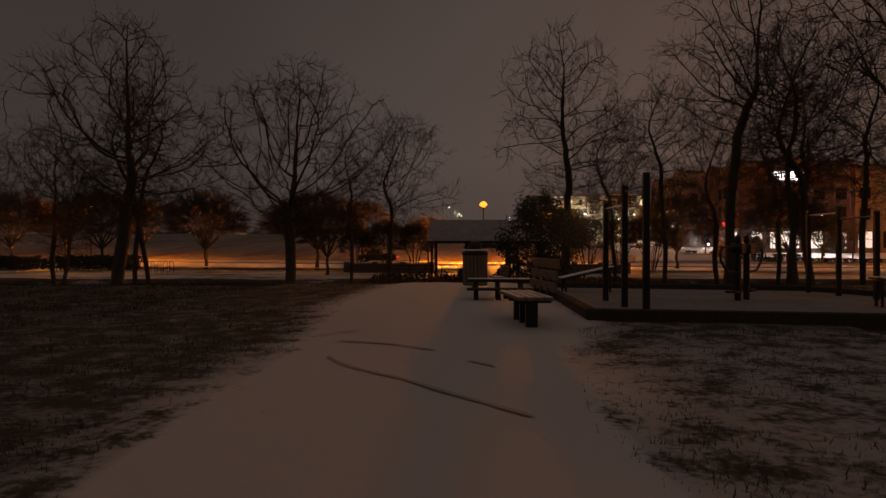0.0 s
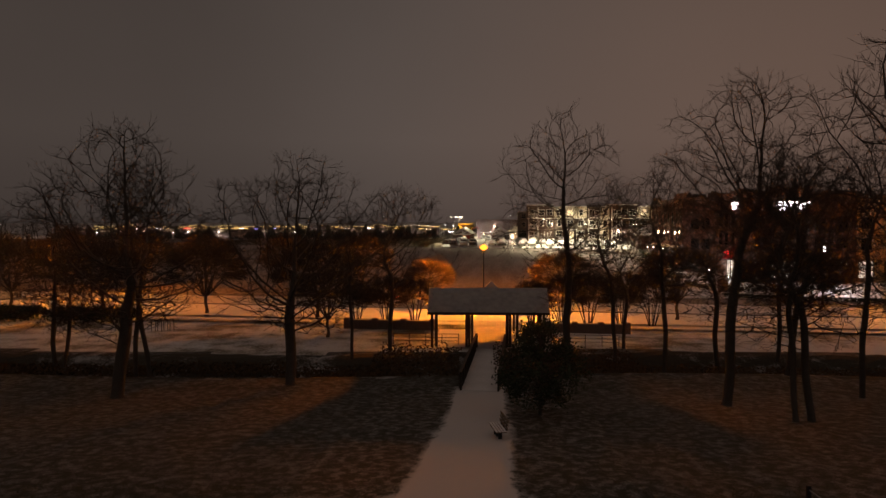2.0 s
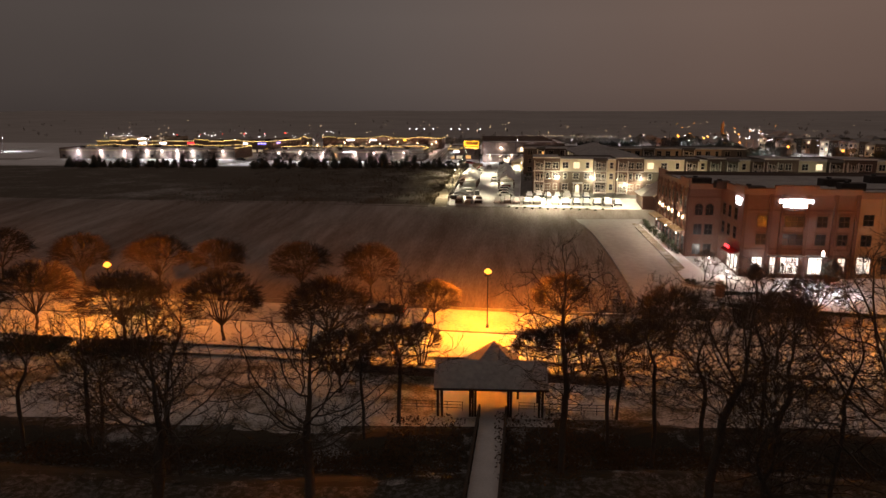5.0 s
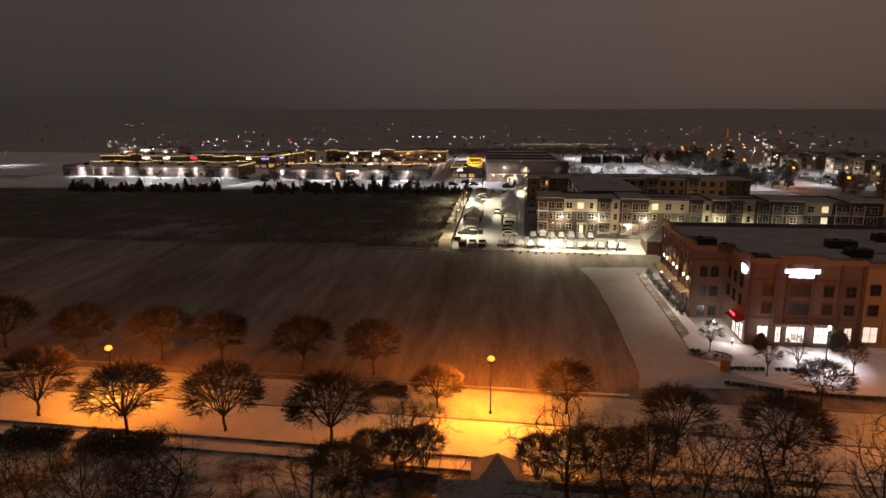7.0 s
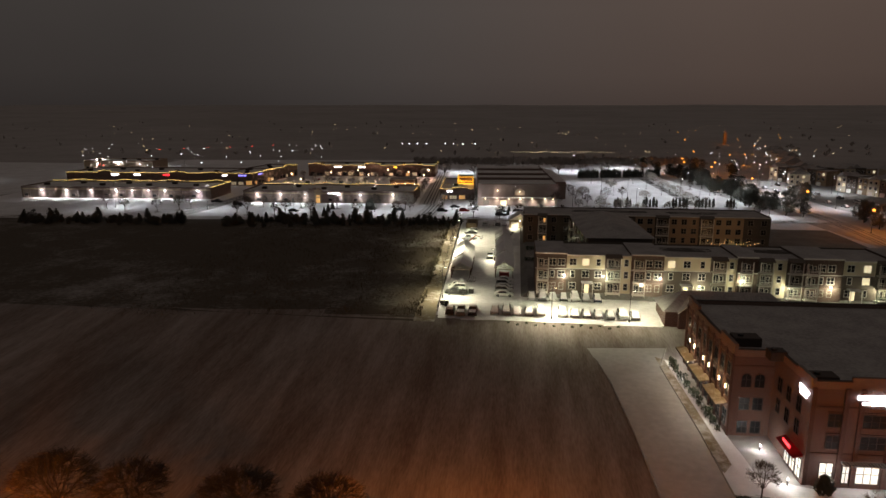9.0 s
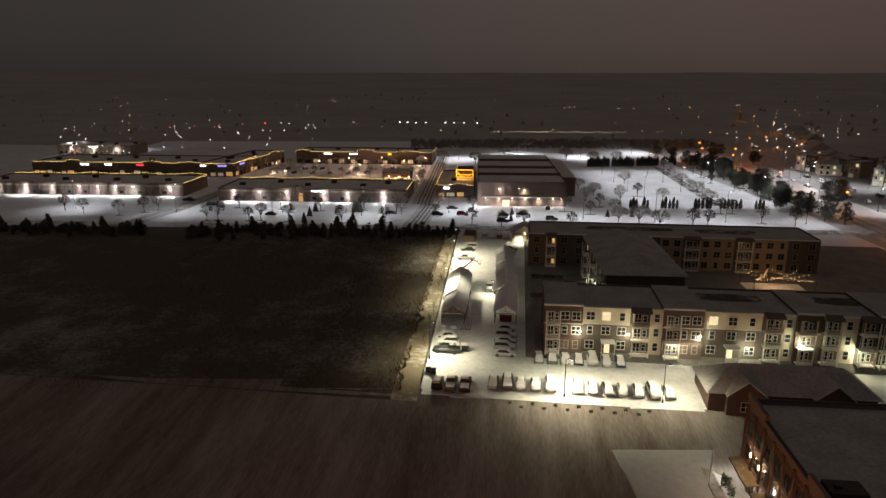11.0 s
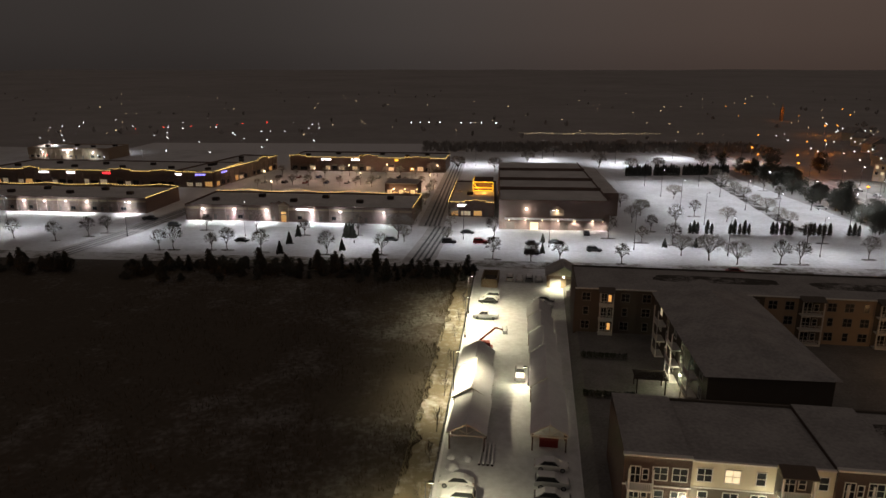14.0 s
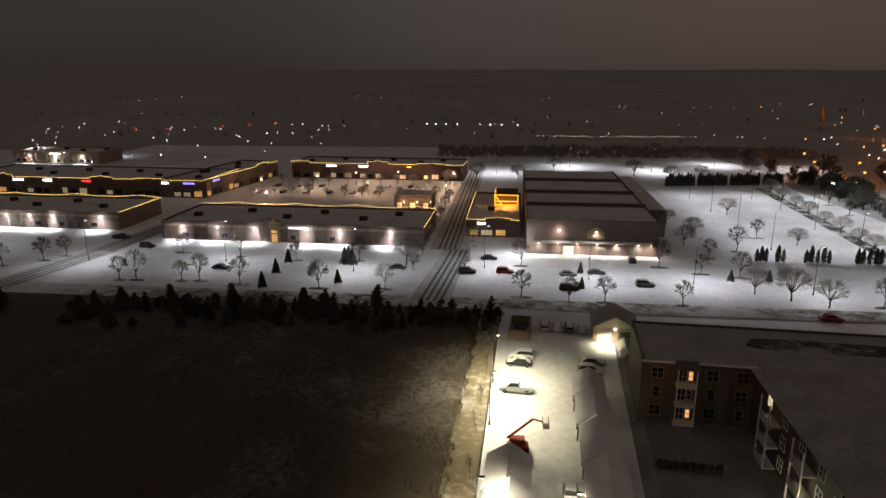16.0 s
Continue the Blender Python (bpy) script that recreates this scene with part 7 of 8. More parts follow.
# young trees and rough growth along the track
sapling = bare_tree("thin leafless sapling along the fence", 95, 4.6, 0.05, 0.5, 3, (7, 4, 3), 0.012, group="saplings", up=0.8, first=0.3)
for i, v in enumerate((2, 11, 19, 30, 41, 52, 60, 71, 83)):
    x, y, _ = est(-23.2 - 0.035 * v, v)
    plant(sapling, x, y, i * 70, 0.8 + 0.1 * (i % 4))
drop(sapling)
rng = random.Random(31)
stalks = Mesh()
for i in range(30000):
    y = 168 + 122 * rng.random()
    edge = -4.6 + (y - 165) * 0.066
    x = edge - 75 * rng.random() ** 2.2 + 1.5 * noise.noise(Vector((y * 0.3, 1, 1)))
    if noise.noise(Vector((x * 0.12, y * 0.12, 5))) + 0.6 * noise.noise(Vector((x * 0.5, y * 0.5, 5))) < rng.uniform(-0.4, 0.3):
        continue
    h, a = rng.uniform(0.3, 1.0), rng.uniform(0, 6.283)
    z = lie(x, y) - 0.05
    dx, dy = 0.05 * math.cos(a), 0.05 * math.sin(a)
    lx, ly = rng.uniform(-0.3, 0.3), rng.uniform(-0.3, 0.3)
    stalks.add([(x - dx, y - dy, z), (x + dx, y + dy, z), (x + lx, y + ly, z + h)], [(0, 1, 2)])
single("tall_grass", stalks, STRAW, "tall dead grass of the rough meadow", "grass", "stuff")

# dark evergreens in the courtyard behind the front block
for i in range(15):
    if i == 0:
        court_fir = conifer("dark courtyard evergreen behind the apartments", 23, 4.4, 1.3, 420, name="evergreen", group="courtyard evergreens")
    plant(court_fir, *est(17.0 + i * 1.22, 19.3 + 0.5 * (i % 2))[:2], i * 67, 0.85 + 0.12 * (i % 4), z=est(0, 0, UP - 0.05)[2])
drop(court_fir)

# ---- shopping centre and its car parks ----
lot("car_park", [(-440, 318), (140, 285), (146, 326), (-440, 362)], 48, 6, 0.05, LOT_SNOW, "wide shopping-centre car park under snow")
lot("car_park", [(68, 334), (145, 324), (139, 462), (80, 470)], 16, 16, 0.06, LOT_SNOW, "broad empty car park under snow")
single("planting_strip", drape([(115, 338), (119.5, 337), (128.5, 452), (124, 454)], 3, 16, 0.1), MULCH, "dark planted strip between the car parks", "bed", "structure")
single("planting_strip", drape([(-238, 298), (150, 281), (150, 288), (-238, 307)], 60, 2, 0.09), PARK_FAR, "rough strip along the car park's edge", "bed", "structure")
single("access_road", drape([(-118, 296), (-108, 294), (-98, 372), (-106, 374)], 3, 16, 0.1), ROAD_SNOW, "rutted access road through the car park", "road", "structure")
for f in (0.2, 0.38, 0.62, 0.8):
    x0, x1 = -118 + 10 * f, -106 + 8 * f
    single("wheel_track", drape([(x0, 296), (x0 + 0.8, 296), (x1 + 0.8, 373), (x1, 373)], 1, 20, 0.106), ASPHALT, "dark wheel track through the snow", "track", "structure")
single("access_road", drape([(-13, 292), (-4, 291), (0, 340), (-8, 341)], 3, 12, 0.1), ROAD_SNOW, "rutted access road through the car park", "road", "structure")
single("access_road", drape([(-12, 341), (-3, 340), (4, 500), (-5, 502)], 3, 16, 0.1), ROAD_SNOW, "rutted access road between the shops", "road", "structure")
lot("car_park", [(6, 474), (152, 480), (140, 560), (-3, 566)], 16, 10, 0.06, LOT_SNOW, "far car park under snow")


SHOP_GLOW = material("dim_shop_window", (1.0, 0.82, 0.55), 0.4, emit=0.10)
SHOP_AMBER = material("amber_shop_window", (1.0, 0.55, 0.18), 0.4, emit=0.22)


def rope(parent, pts, r=0.06):
    """A glowing rope light along an edge."""
    mesh = Mesh()
    for a, b in zip(pts, pts[1:]):
        a, b = Vector(a), Vector(b)
        n = max(1, int((b - a).length / 0.55))
        for i in range(n):
            mesh.tube(a.lerp(b, i / n), a.lerp(b, (i + 0.62) / n), r, n=4)
    return tagged(part("rope_light", mesh, GOLD_LINE, parent, "glowing gold rope light"), "glowing gold rope light", kind="stuff")


def shop_row(name, m, length, depth, h, label, rope_front=True, rope_side="", packs=(), steps=(), windows=True, shops=(), wall=STUCCO):
    """A long single-storey row of shops with stepped parapets edged in lights."""
    ob = thing(name, m, label, "shops", "shop rows")
    wall_box(0, 0, -0.2, length, depth, h, wall, ob)
    part("roof", Mesh().box(0.3, 0.3, h + 0.004, length - 0.3, depth - 0.3, h + 0.1), TOWN_ROOF, ob, "flat roof under snow")
    for x0, y0, x1, y1 in ((0, 0, length, 0.3), (0, 0.3, 0.3, depth - 0.3), (length - 0.3, 0.3, length, depth - 0.3), (0, depth - 0.3, length, depth)):
        part("parapet", Mesh().block(x0 - 0.03, y0 - 0.03, h - 0.2, x1 + 0.03, y1 + 0.03, h + 0.7, 0.03), wall, ob)
    edge = [(0, -0.15, h + 0.8)]
    for x, w, up in steps:
        if up > 0:
            part("raised_front", Mesh().prism([(x, h - 1), (x, h + 0.7 + up * 0.6), (x + w * 0.3, h + 0.7 + up * 0.6), (x + w / 2, h + 0.7 + up), (x + w * 0.7, h + 0.7 + up * 0.6), (x + w, h + 0.7 + up * 0.6), (x + w, h - 1)], -0.3, 0.6), wall, ob)
            edge += [(x, -0.4, h + 0.8), (x, -0.4, h + 0.8 + up * 0.6), (x + w * 0.3, -0.4, h + 0.8 + up * 0.6), (x + w / 2, -0.4, h + 0.8 + up), (x + w * 0.7, -0.4, h + 0.8 + up * 0.6), (x + w, -0.4, h + 0.8 + up * 0.6), (x + w, -0.4, h + 0.8)]
    edge.append((length, -0.15, h + 0.8))
    if rope_front:
        rope(ob, edge)
    if "e" in rope_side:
        rope(ob, [(length + 0.1, 0, h + 0.8), (length + 0.1, depth, h + 0.8)])
    if "w" in rope_side:
        rope(ob, [(-0.1, 0, h + 0.8), (-0.1, depth, h + 0.8)])
    if "n" in rope_side:
        rope(ob, [(0, depth + 0.1, h + 0.8)] + [(length * f, depth + 0.1, h + 0.8 + (0.7 if i % 3 == 1 else 0)) for i, f in enumerate(np.linspace(0.08, 0.92, 11))] + [(length, depth + 0.1, h + 0.8)])
    if packs:
        part("fascia_band", Mesh().block(-0.02, -0.12, h - 1.0, length + 0.02, -0.002, h - 0.22, 0.02), STUCCO, ob, "pale band under the parapet")
    for x in packs:
        part("wall_pack", Mesh().block(x - 0.25, -0.4, 4.0, x + 0.25, 0, 4.3, 0.04), GLOW_WHITE, ob, "bright wall-pack lamp")
        glow = lamp_light((0, 0, 0), 2300, (0.92, 0.96, 1.0), 0.1, 112)
        glow.matrix_world = m @ pose(x, -0.5, 3.95, -20)
        lamp_light(tuple(m @ Vector((x, -0.75, 3.9))), 130, (0.92, 0.96, 1.0), 0.1)
    for x, w, mat in shops:
        sign_strokes(ob, pose(x, -0.12, h - 0.5), w, 0.9 if rope_front else 0.42, 3 if rope_front else 6, mat)
    if windows:
        pick = random.Random(int(length * 10 + depth))
        x, i = 1.2, 0
        while x < length - 3:
            w = pick.uniform(2.0, 3.6)
            part("pilaster", Mesh().block(x - 0.55, -0.22, -0.1, x - 0.15, -0.002, h - 0.3, 0.03), wall, ob)
            if i % 4 == 3 or not rope_front and i % 3 == 2:
                part("door", Mesh().block(x, -0.08, 0, x + 1.1, 0.0, 2.2, 0.01), TAUPE, ob)
            elif rope_front:
                window(ob, x + w / 2, 0, 0.5, w, pick.uniform(1.6, 2.4), 0, pick.choice((GLASS_DARK, GLASS_DARK, SHOP_GLOW, SHOP_GLOW, SHOP_AMBER)), TAUPE, (2, 0))
                if pick.random() < 0.4:
                    part("awning", Mesh().prism([(-1.2, 2.9), (-1.2, 3.0), (0, 3.6), (0, 3.4)], x - 0.1, x + w + 0.1, ACROSS), TAUPE, ob, "dark cloth awning")
            elif pick.random() < 0.5:
                window(ob, x + w / 2, 0, 1.0, w * 0.6, 1.2, 0, GLASS_DARK, TAUPE, (1, 0))
            x += w + pick.uniform(0.9, 1.8)
            i += 1
    for k in range(int(length / 13)):
        x = 6 + k * 13 + (k * 37 % 5)
        part("roof_unit", Mesh().block(x, depth * (0.35 + 0.3 * (k % 2)), h + 0.1, x + 2.4, depth * (0.35 + 0.3 * (k % 2)) + 1.8, h + 1.3, 0.06), COPING, ob, "dark rooftop air unit")
    return ob


def lofts(x, y, turn):
    return pose(x, y, 3.1, 0, 0, turn)


shop_row("shop_row", lofts(-97.0, 349.0, -3.5), 83, 27, 5.2, "long brick shop row with gold rope lights, rear side", False, "en", (7.0, 18.5, 30.5, 47.0, 57.3, 73.0), ((32, 6, 1.6),), wall=BRICK_BROWN, shops=((44.5, 6.0, SIGN_WHITE),))
shop_row("shop_row", lofts(-215.0, 365.0, -3.5), 99, 26, 5.2, "long brick shop row with gold rope lights, rear side", False, "en", (11, 24, 37, 50, 58.5, 67.0, 75.4, 92.5), wall=BRICK_BROWN)
shop_row("shop_row", lofts(-225.0, 424.0, -4.5), 114, 34, 6.4, "brick shop row edged with gold rope lights", True, "e", (), ((20, 8, 1.6), (64, 10, 1.2), (84, 12, 0.8)), shops=((30, 6, SIGN_WHITE), (44, 4, SIGN_WHITE), (62, 4, SIGN_RED), (86, 4, SIGN_WHITE), (96, 6, SIGN_WHITE), (108, 5, SIGN_BLUE)), wall=BRICK_BROWN)
shop_row("shop_row", lofts(-111.0, 416.0, 78), 60, 20, 6.6, "brick shop row edged with gold rope lights", True, "", (), ((40, 10, 1.5),), shops=((8, 5, SIGN_BLUE), (44, 7, SIGN_WHITE)), wall=BRICK_BROWN)
shop_row("shop_row", lofts(-90.0, 470.0, -4), 84, 25, 6.6, "brick shop row edged with gold rope lights", True, "e", (), ((0, 9, 1.2), (38, 10, 1.8), (62, 14, 0.9)), shops=((5, 3, SIGN_YELLOW), (20, 5, SIGN_WHITE), (36, 5, SIGN_WHITE), (44, 5, SIGN_YELLOW), (58, 2, SIGN_YELLOW), (72, 8, SIGN_WHITE)), wall=BRICK_RED)
porch = thing("shop_porch", lofts(-62.0, 346.4, -3.5), "gabled shop porch with a lit yellow window", "porch")
part("wall", Mesh().block(0, 0, -0.1, 3.4, 1.2, 5.9, 0.03), BRICK_TAN, porch)
part("gable", Mesh().prism([(-0.2, 5.9), (-0.2, 6.3), (0.5, 6.4), (1.7, 7.3), (2.9, 6.4), (3.6, 6.3), (3.6, 5.9)], -0.15, 1.3), STUCCO, porch)
part("window", Mesh().block(0.8, -0.06, 0.2, 2.6, -0.002, 2.6, 0.02), SHOP_AMBER, porch, "yellow lit glazing")
part("transom_window", Mesh().block(0.8, -0.06, 3.0, 2.6, -0.002, 3.8, 0.02), SHOP_AMBER, porch)
plaza_floor = lot("car_park", [(-100, 384), (-16, 380), (-14, 462), (-98, 466)], 8, 8, 0.06, LOT_SNOW, "inner car park between the shop rows")
for x, y in ((-70, 440), (-45, 425), (-22, 440), (-80, 400), (-92, 430), (-55, 452), (-36, 455), (-12, 420), (-10, 452)):
    street_lamp(x, y, 5.5, GLOW_WARM, (1.0, 0.62, 0.42), 5200, "plaza lamp with warm lantern", "plaza lamps", 0.25)

kiosk = thing("plaza_block", lofts(-30.0, 396.0, -4), "small brick block in the plaza with warm wall lamps", "building")
wall_box(0, 0, -0.2, 14, 12, 5.6, BRICK_RED, kiosk)
part("roof", Mesh().block(-0.1, -0.1, 5.6, 14.1, 12.1, 5.9, 0.03), ROOF_SNOW, kiosk, "flat roof under snow")
for x in (2, 7, 12):
    window(kiosk, x, 0, 1.0, 1.8, 2.0, 0, SHOP_GLOW, TAUPE)
    part("wall_lamp", Mesh().block(x + 1.6, -0.2, 3.2, x + 1.85, 0, 3.6, 0.02), GLOW_WARM, kiosk)
    lamp_light(tuple(kiosk.matrix_world @ Vector((x + 1.7, -0.6, 3.2))), 160, WARM, 0.1)
plaza_tree = dome_tree("small leafless plaza tree lit by warm lamps", 98, 5.2, 2.0, 1.6, 0.09, 8, 0.016, (BARK, LAMPLIT_TWIG), "plaza trees", 1, 4, 1)
for i in range(22):
    plant(plaza_tree, -92 + (i % 11) * 7.6 + (i // 11) * 2.5, 418 + (i // 11) * 30 + (i * 13 % 7), i * 53, 0.8 + 0.1 * (i % 4))
for i in range(14):
    plant(plaza_tree, (-14.5 if i % 2 else -1.0) + 0.045 * (i // 2) * 16, 318 + (i // 2) * 16, i * 77, 0.9 + 0.1 * (i % 3))
drop(plaza_tree)
for f in (0.25, 0.42, 0.6, 0.76):
    x0, x1 = -13 + 9 * f, -5 + 9 * f
    single("wheel_track", drape([(x0, 292), (x0 + 0.7, 292), (x0 + 5.5, 341), (x0 + 4.8, 341)], 1, 12, 0.108), ASPHALT, "dark wheel track through the snow", "track", "structure")
    single("wheel_track", drape([(-12 + 9 * f, 341), (-11.3 + 9 * f, 341), (x1 + 0.7, 500), (x1, 500)], 1, 20, 0.108), ASPHALT, "dark wheel track through the snow", "track", "structure")

# restaurant with neon edges
diner = shop_row("restaurant", lofts(-1.8, 358.0, -3), 17, 48, 4.8, "restaurant with yellow neon edges and lit sign", True, "w", (), ((6, 8, 1.0),), shops=((6, 5, SIGN_WHITE),), wall=BRICK_RED)
part("neon_tower", Mesh().block(8, 26, 4.8, 16, 40, 8.6, 0.05), BRICK_RED, diner)
neon = Mesh()
for z in (5.2, 6.4):
    neon.tube((8, 25.8, z), (16, 25.8, z), 0.08, n=4)
neon.tube((8.2, 25.8, 8.2), (10.6, 25.8, 5.2), 0.09, n=4).tube((16, 25.8, 8.7), (16, 25.8, 5.2), 0.08, n=4).tube((8, 25.8, 8.7), (16, 25.8, 8.7), 0.08, n=4).tube((8, 25.8, 8.7), (8, 25.8, 5.2), 0.08, n=4).tube((7.9, 40, 8.7), (7.9, 25.8, 8.7), 0.08, n=4)
part("neon", neon, SIGN_YELLOW, diner, "yellow neon tubes")
lamp_light(tuple(lofts(-1.8, 358.0, -3) @ Vector((12, 22, 7))), 700, (1.0, 0.38, 0.05), 0.6)

# the big dark store
store = thing("big_store", lofts(16.0, 338.5, -2.5), "large dark box store with small wall lamps", "store")
wall_box(0, 0, -0.2, 37, 96, 9.6, BRICK_BROWN, store)
wall_box(36.8, 24, -0.2, 44, 90, 8.6, BRICK_BROWN, store)
part("roof", Mesh().box(0.3, 0.3, 9.604, 36.7, 95.7, 9.75).box(37, 24.3, 8.604, 43.7, 89.7, 8.72), TOWN_ROOF, store, "flat roof under thin snow")
for y in (0.0, 22.0, 44.0, 70.0):
    part("parapet", Mesh().block(-0.05, y, 9.5, 37.05, y + 0.4, 10.9 if y else 10.3, 0.03), BRICK_BROWN, store)
for x in (0.0, 36.7):
    part("parapet", Mesh().block(x, 0.4, 9.5, x + 0.3, 95.6, 10.3, 0.03), BRICK_BROWN, store)
for i, x in enumerate((3.5, 9.0, 14.5, 20.0, 25.5, 31.5, 35.0)):
    part("wall_lamp", Mesh().block(x - 0.2, -0.3, 3.2, x + 0.2, 0, 3.5, 0.03), GLOW_WARM, store)
    lamp_light(tuple(store.matrix_world @ Vector((x, -0.7, 3.1))), 420, (1.0, 0.93, 0.82), 0.15, 140)
part("wall_lamp", Mesh().block(9.0, -0.3, 7.0, 9.5, 0, 7.4, 0.03), GLOW_WARM, store)
part("entrance_gable", Mesh().prism([(17.2, 5.2), (17.2, 7.0), (19.5, 8.4), (21.8, 7.0), (21.8, 5.2)], -1.0, 0.0), STUCCO, store, "pale entrance gable")
part("entrance_lamp", Mesh().block(19.2, -1.2, 6.9, 19.8, -1.0, 7.1, 0.03), GLOW_WARM, store)
lamp_light(tuple(store.matrix_world @ Vector((19.5, -1.5, 6.8))), 160, (1.0, 0.9, 0.72), 0.12, 150)
lamp_light(tuple(store.matrix_world @ Vector((9.25, -0.7, 7.0))), 160, (1.0, 0.92, 0.8), 0.12)
part("canopy", Mesh().block(2, -2.2, 3.9, 35, 0, 4.15, 0.03), SNOW, store)
for x in (4, 12, 22, 30):
    part("door", Mesh().block(x - 1.4, -0.1, 0, x + 1.4, 0, 2.6, 0.02), LIT_PANE if x == 12 else TAUPE, store)
lamp_light((12.5, 335.5, 6.7), 900, (0.95, 0.97, 1.0), 0.2)

# car park lamps, with a 4 by 4 grid added to even the light
spread = [(-67, 324, 2000), (-30, 316, 2000), (4, 322, 2600), (30, 312, 2600), (55, 310, 2600), (-105, 322, 2000), (-150, 330, 2000), (80, 303, 2000), (106, 303, 2000), (134, 300, 1800)]
spread += [(88 + 25 * i, 346 + 27 * j, 2100) for i in range(4) for j in range(4)] + [(10, 490, 5000), (50, 515, 5000), (90, 500, 5000), (130, 525, 5000), (165, 510, 5000)]
for x, y, w in spread:
    lot_lamp(0, 0, 11.5, w * 1.35, "tall lot lamp with a white shoebox head", 0.6, COOL, GLOW_WHITE, pose(x, y, lie(x, y)), "shopping lot lamps")

# trees, conifers and cars of the car parks
for i, (x, y) in enumerate(((-70.6, 304.4), (-65.9, 304.5), (-55, 302), (-124.4, 314.7), (-117.4, 321.3), (-114.4, 326.8), (-86.2, 304), (-81.9, 304.1), (-83, 332.5), (-64.7, 329.4), (-48, 326.3), (-35.3, 300), (-30.4, 326.7), (-19.5, 300.4), (12.4, 296.3), (22.9, 293.2), (30.7, 293.4), (50.5, 325.3), (47.4, 292.5), (13.7, 324.4), (59.6, 319.2), (68.3, 316.4), (90.6, 293.7), (96.1, 293.8), (111, 320.5), (115.7, 320.6), (89.2, 360.2), (77.1, 343.5), (66.8, 335.9), (137.9, 415.2), (136, 396.5), (118, 300), (128, 296), (-140, 318), (-152, 326))):
    plant(small[i % 2], x, y, i * 47 % 360, 1.0 + 0.3 * ((i * 7) % 5) / 4)
    if i < 32:
        island(x, y, 3.0 + (i % 3), 1.6, -3, "kerbed island with a young tree in the snowy car park")
broad = dome_tree("broad leafless car-park tree lit by lamps", 97, 7.2, 3.9, 1.9, 0.15, 12, 0.015, (BARK, LAMPLIT_TWIG), "broad lot trees", 1, 5, 1)
for i, (x, y, s) in enumerate(((-17, 323.7, 1.15), (66.8, 302.7, 0.9), (72.9, 297.9, 1.1), (78.8, 293.3, 0.95), (98, 352, 0.8), (92, 395, 0.9), (125, 430, 0.9), (60, 540, 1.2), (107, 560, 1.3), (160, 545, 1.2), (116.5, 345, 0.8), (118, 356, 0.7), (119, 368, 0.85), (120, 381, 0.7), (121, 395, 0.8), (122.5, 409, 0.75), (124, 424, 0.8), (125.5, 440, 0.9), (64, 350, 0.9), (70, 362, 0.9), (66, 378, 0.8), (92, 470, 1.1), (78, 486, 1.2), (108, 478, 1.0), (134, 484, 1.2), (40, 500, 1.1), (20, 470, 1.1), (150, 500, 1.2), (-12, 455, 1.0), (0, 470, 1.2))):
    plant(broad, x, y, i * 61 % 360, s)
drop(broad)
for t in small:
    drop(t)
column = conifer("narrow columnar evergreen in the snow", 3, 4.6, 0.75, 420, True, group="columnar evergreens")
for x in (79.0, 80.2, 81.4, 84.6, 86.0, 92.0, 93.3, 95.0, 96.6, 98.0, 105.5, 106.8, 108.5, 110.2, 111.5, 116.0, 117.4, 118.8, 120.4, 122.0, 123.8, 130, 131.5, 133):
    plant(column, x, 333.4 - (x - 80) * 0.03, x * 91 % 360, 0.85 + 0.3 * ((x * 13) % 1.0))
for i in range(40):
    if i % 11 != 10:
        plant(column, 86 + i * 1.36, 455 + i * 0.16, i * 50, 1.1 + 0.35 * (i * 37 % 10) / 10)
cone = conifer("dark pyramidal conifer in the snow", 9, 4.4, 1.35, 520, group="pyramidal conifers")
for x, y, s in ((-32.7, 323.3, 1.2), (-31.6, 323.0, 1.05), (-33.8, 323.6, 1.1), (-49.6, 324.2, 0.9), (-31.8, 305.4, 0.8), (-49.7, 313.5, 0.9), (-49.1, 300.7, 0.9), (65, 313.4, 0.7), (74.4, 313.7, 0.7), (28.8, 318.5, 0.7), (27.1, 304.2, 0.7)):
    plant(cone, x, y, x * 33 % 360, s)


def scrub_cedar(seed, h, w):
    """A wild cedar: a few leaders, each with ragged sprays of foliage."""
    rng = random.Random(seed)
    ob = thing("cedar", Matrix.Identity(4), "dark ragged wild cedar on the meadow's edge", "conifer", "cedars")
    stem, crown = Mesh(), Mesh()
    for k in range(rng.randint(2, 4)):
        lx, ly, lh = rng.gauss(0, w * 0.22), rng.gauss(0, w * 0.22), h * (1 if k == 0 else rng.uniform(0.5, 0.9))
        stem.tube((lx * 0.4, ly * 0.4, -0.2), (lx, ly, lh * 0.9), 0.07, 0.02, 5)
        for i in range(int(22 * lh)):
            f = rng.random()
            a, r = rng.uniform(0, 6.283), w * 0.5 * (1.02 - f ** 2.6) ** 0.75 * rng.uniform(0.3, 1.15)
            leaf_cloud(rng, crown, (lx + r * math.cos(a), ly + r * math.sin(a), lh * (0.06 + 0.94 * f) + 0.2 * r), 0.28, 6, 0.2, 0.7)
    part("trunk", stem, BARK, ob)
    part("crown", crown, NEEDLE, ob)
    return ob


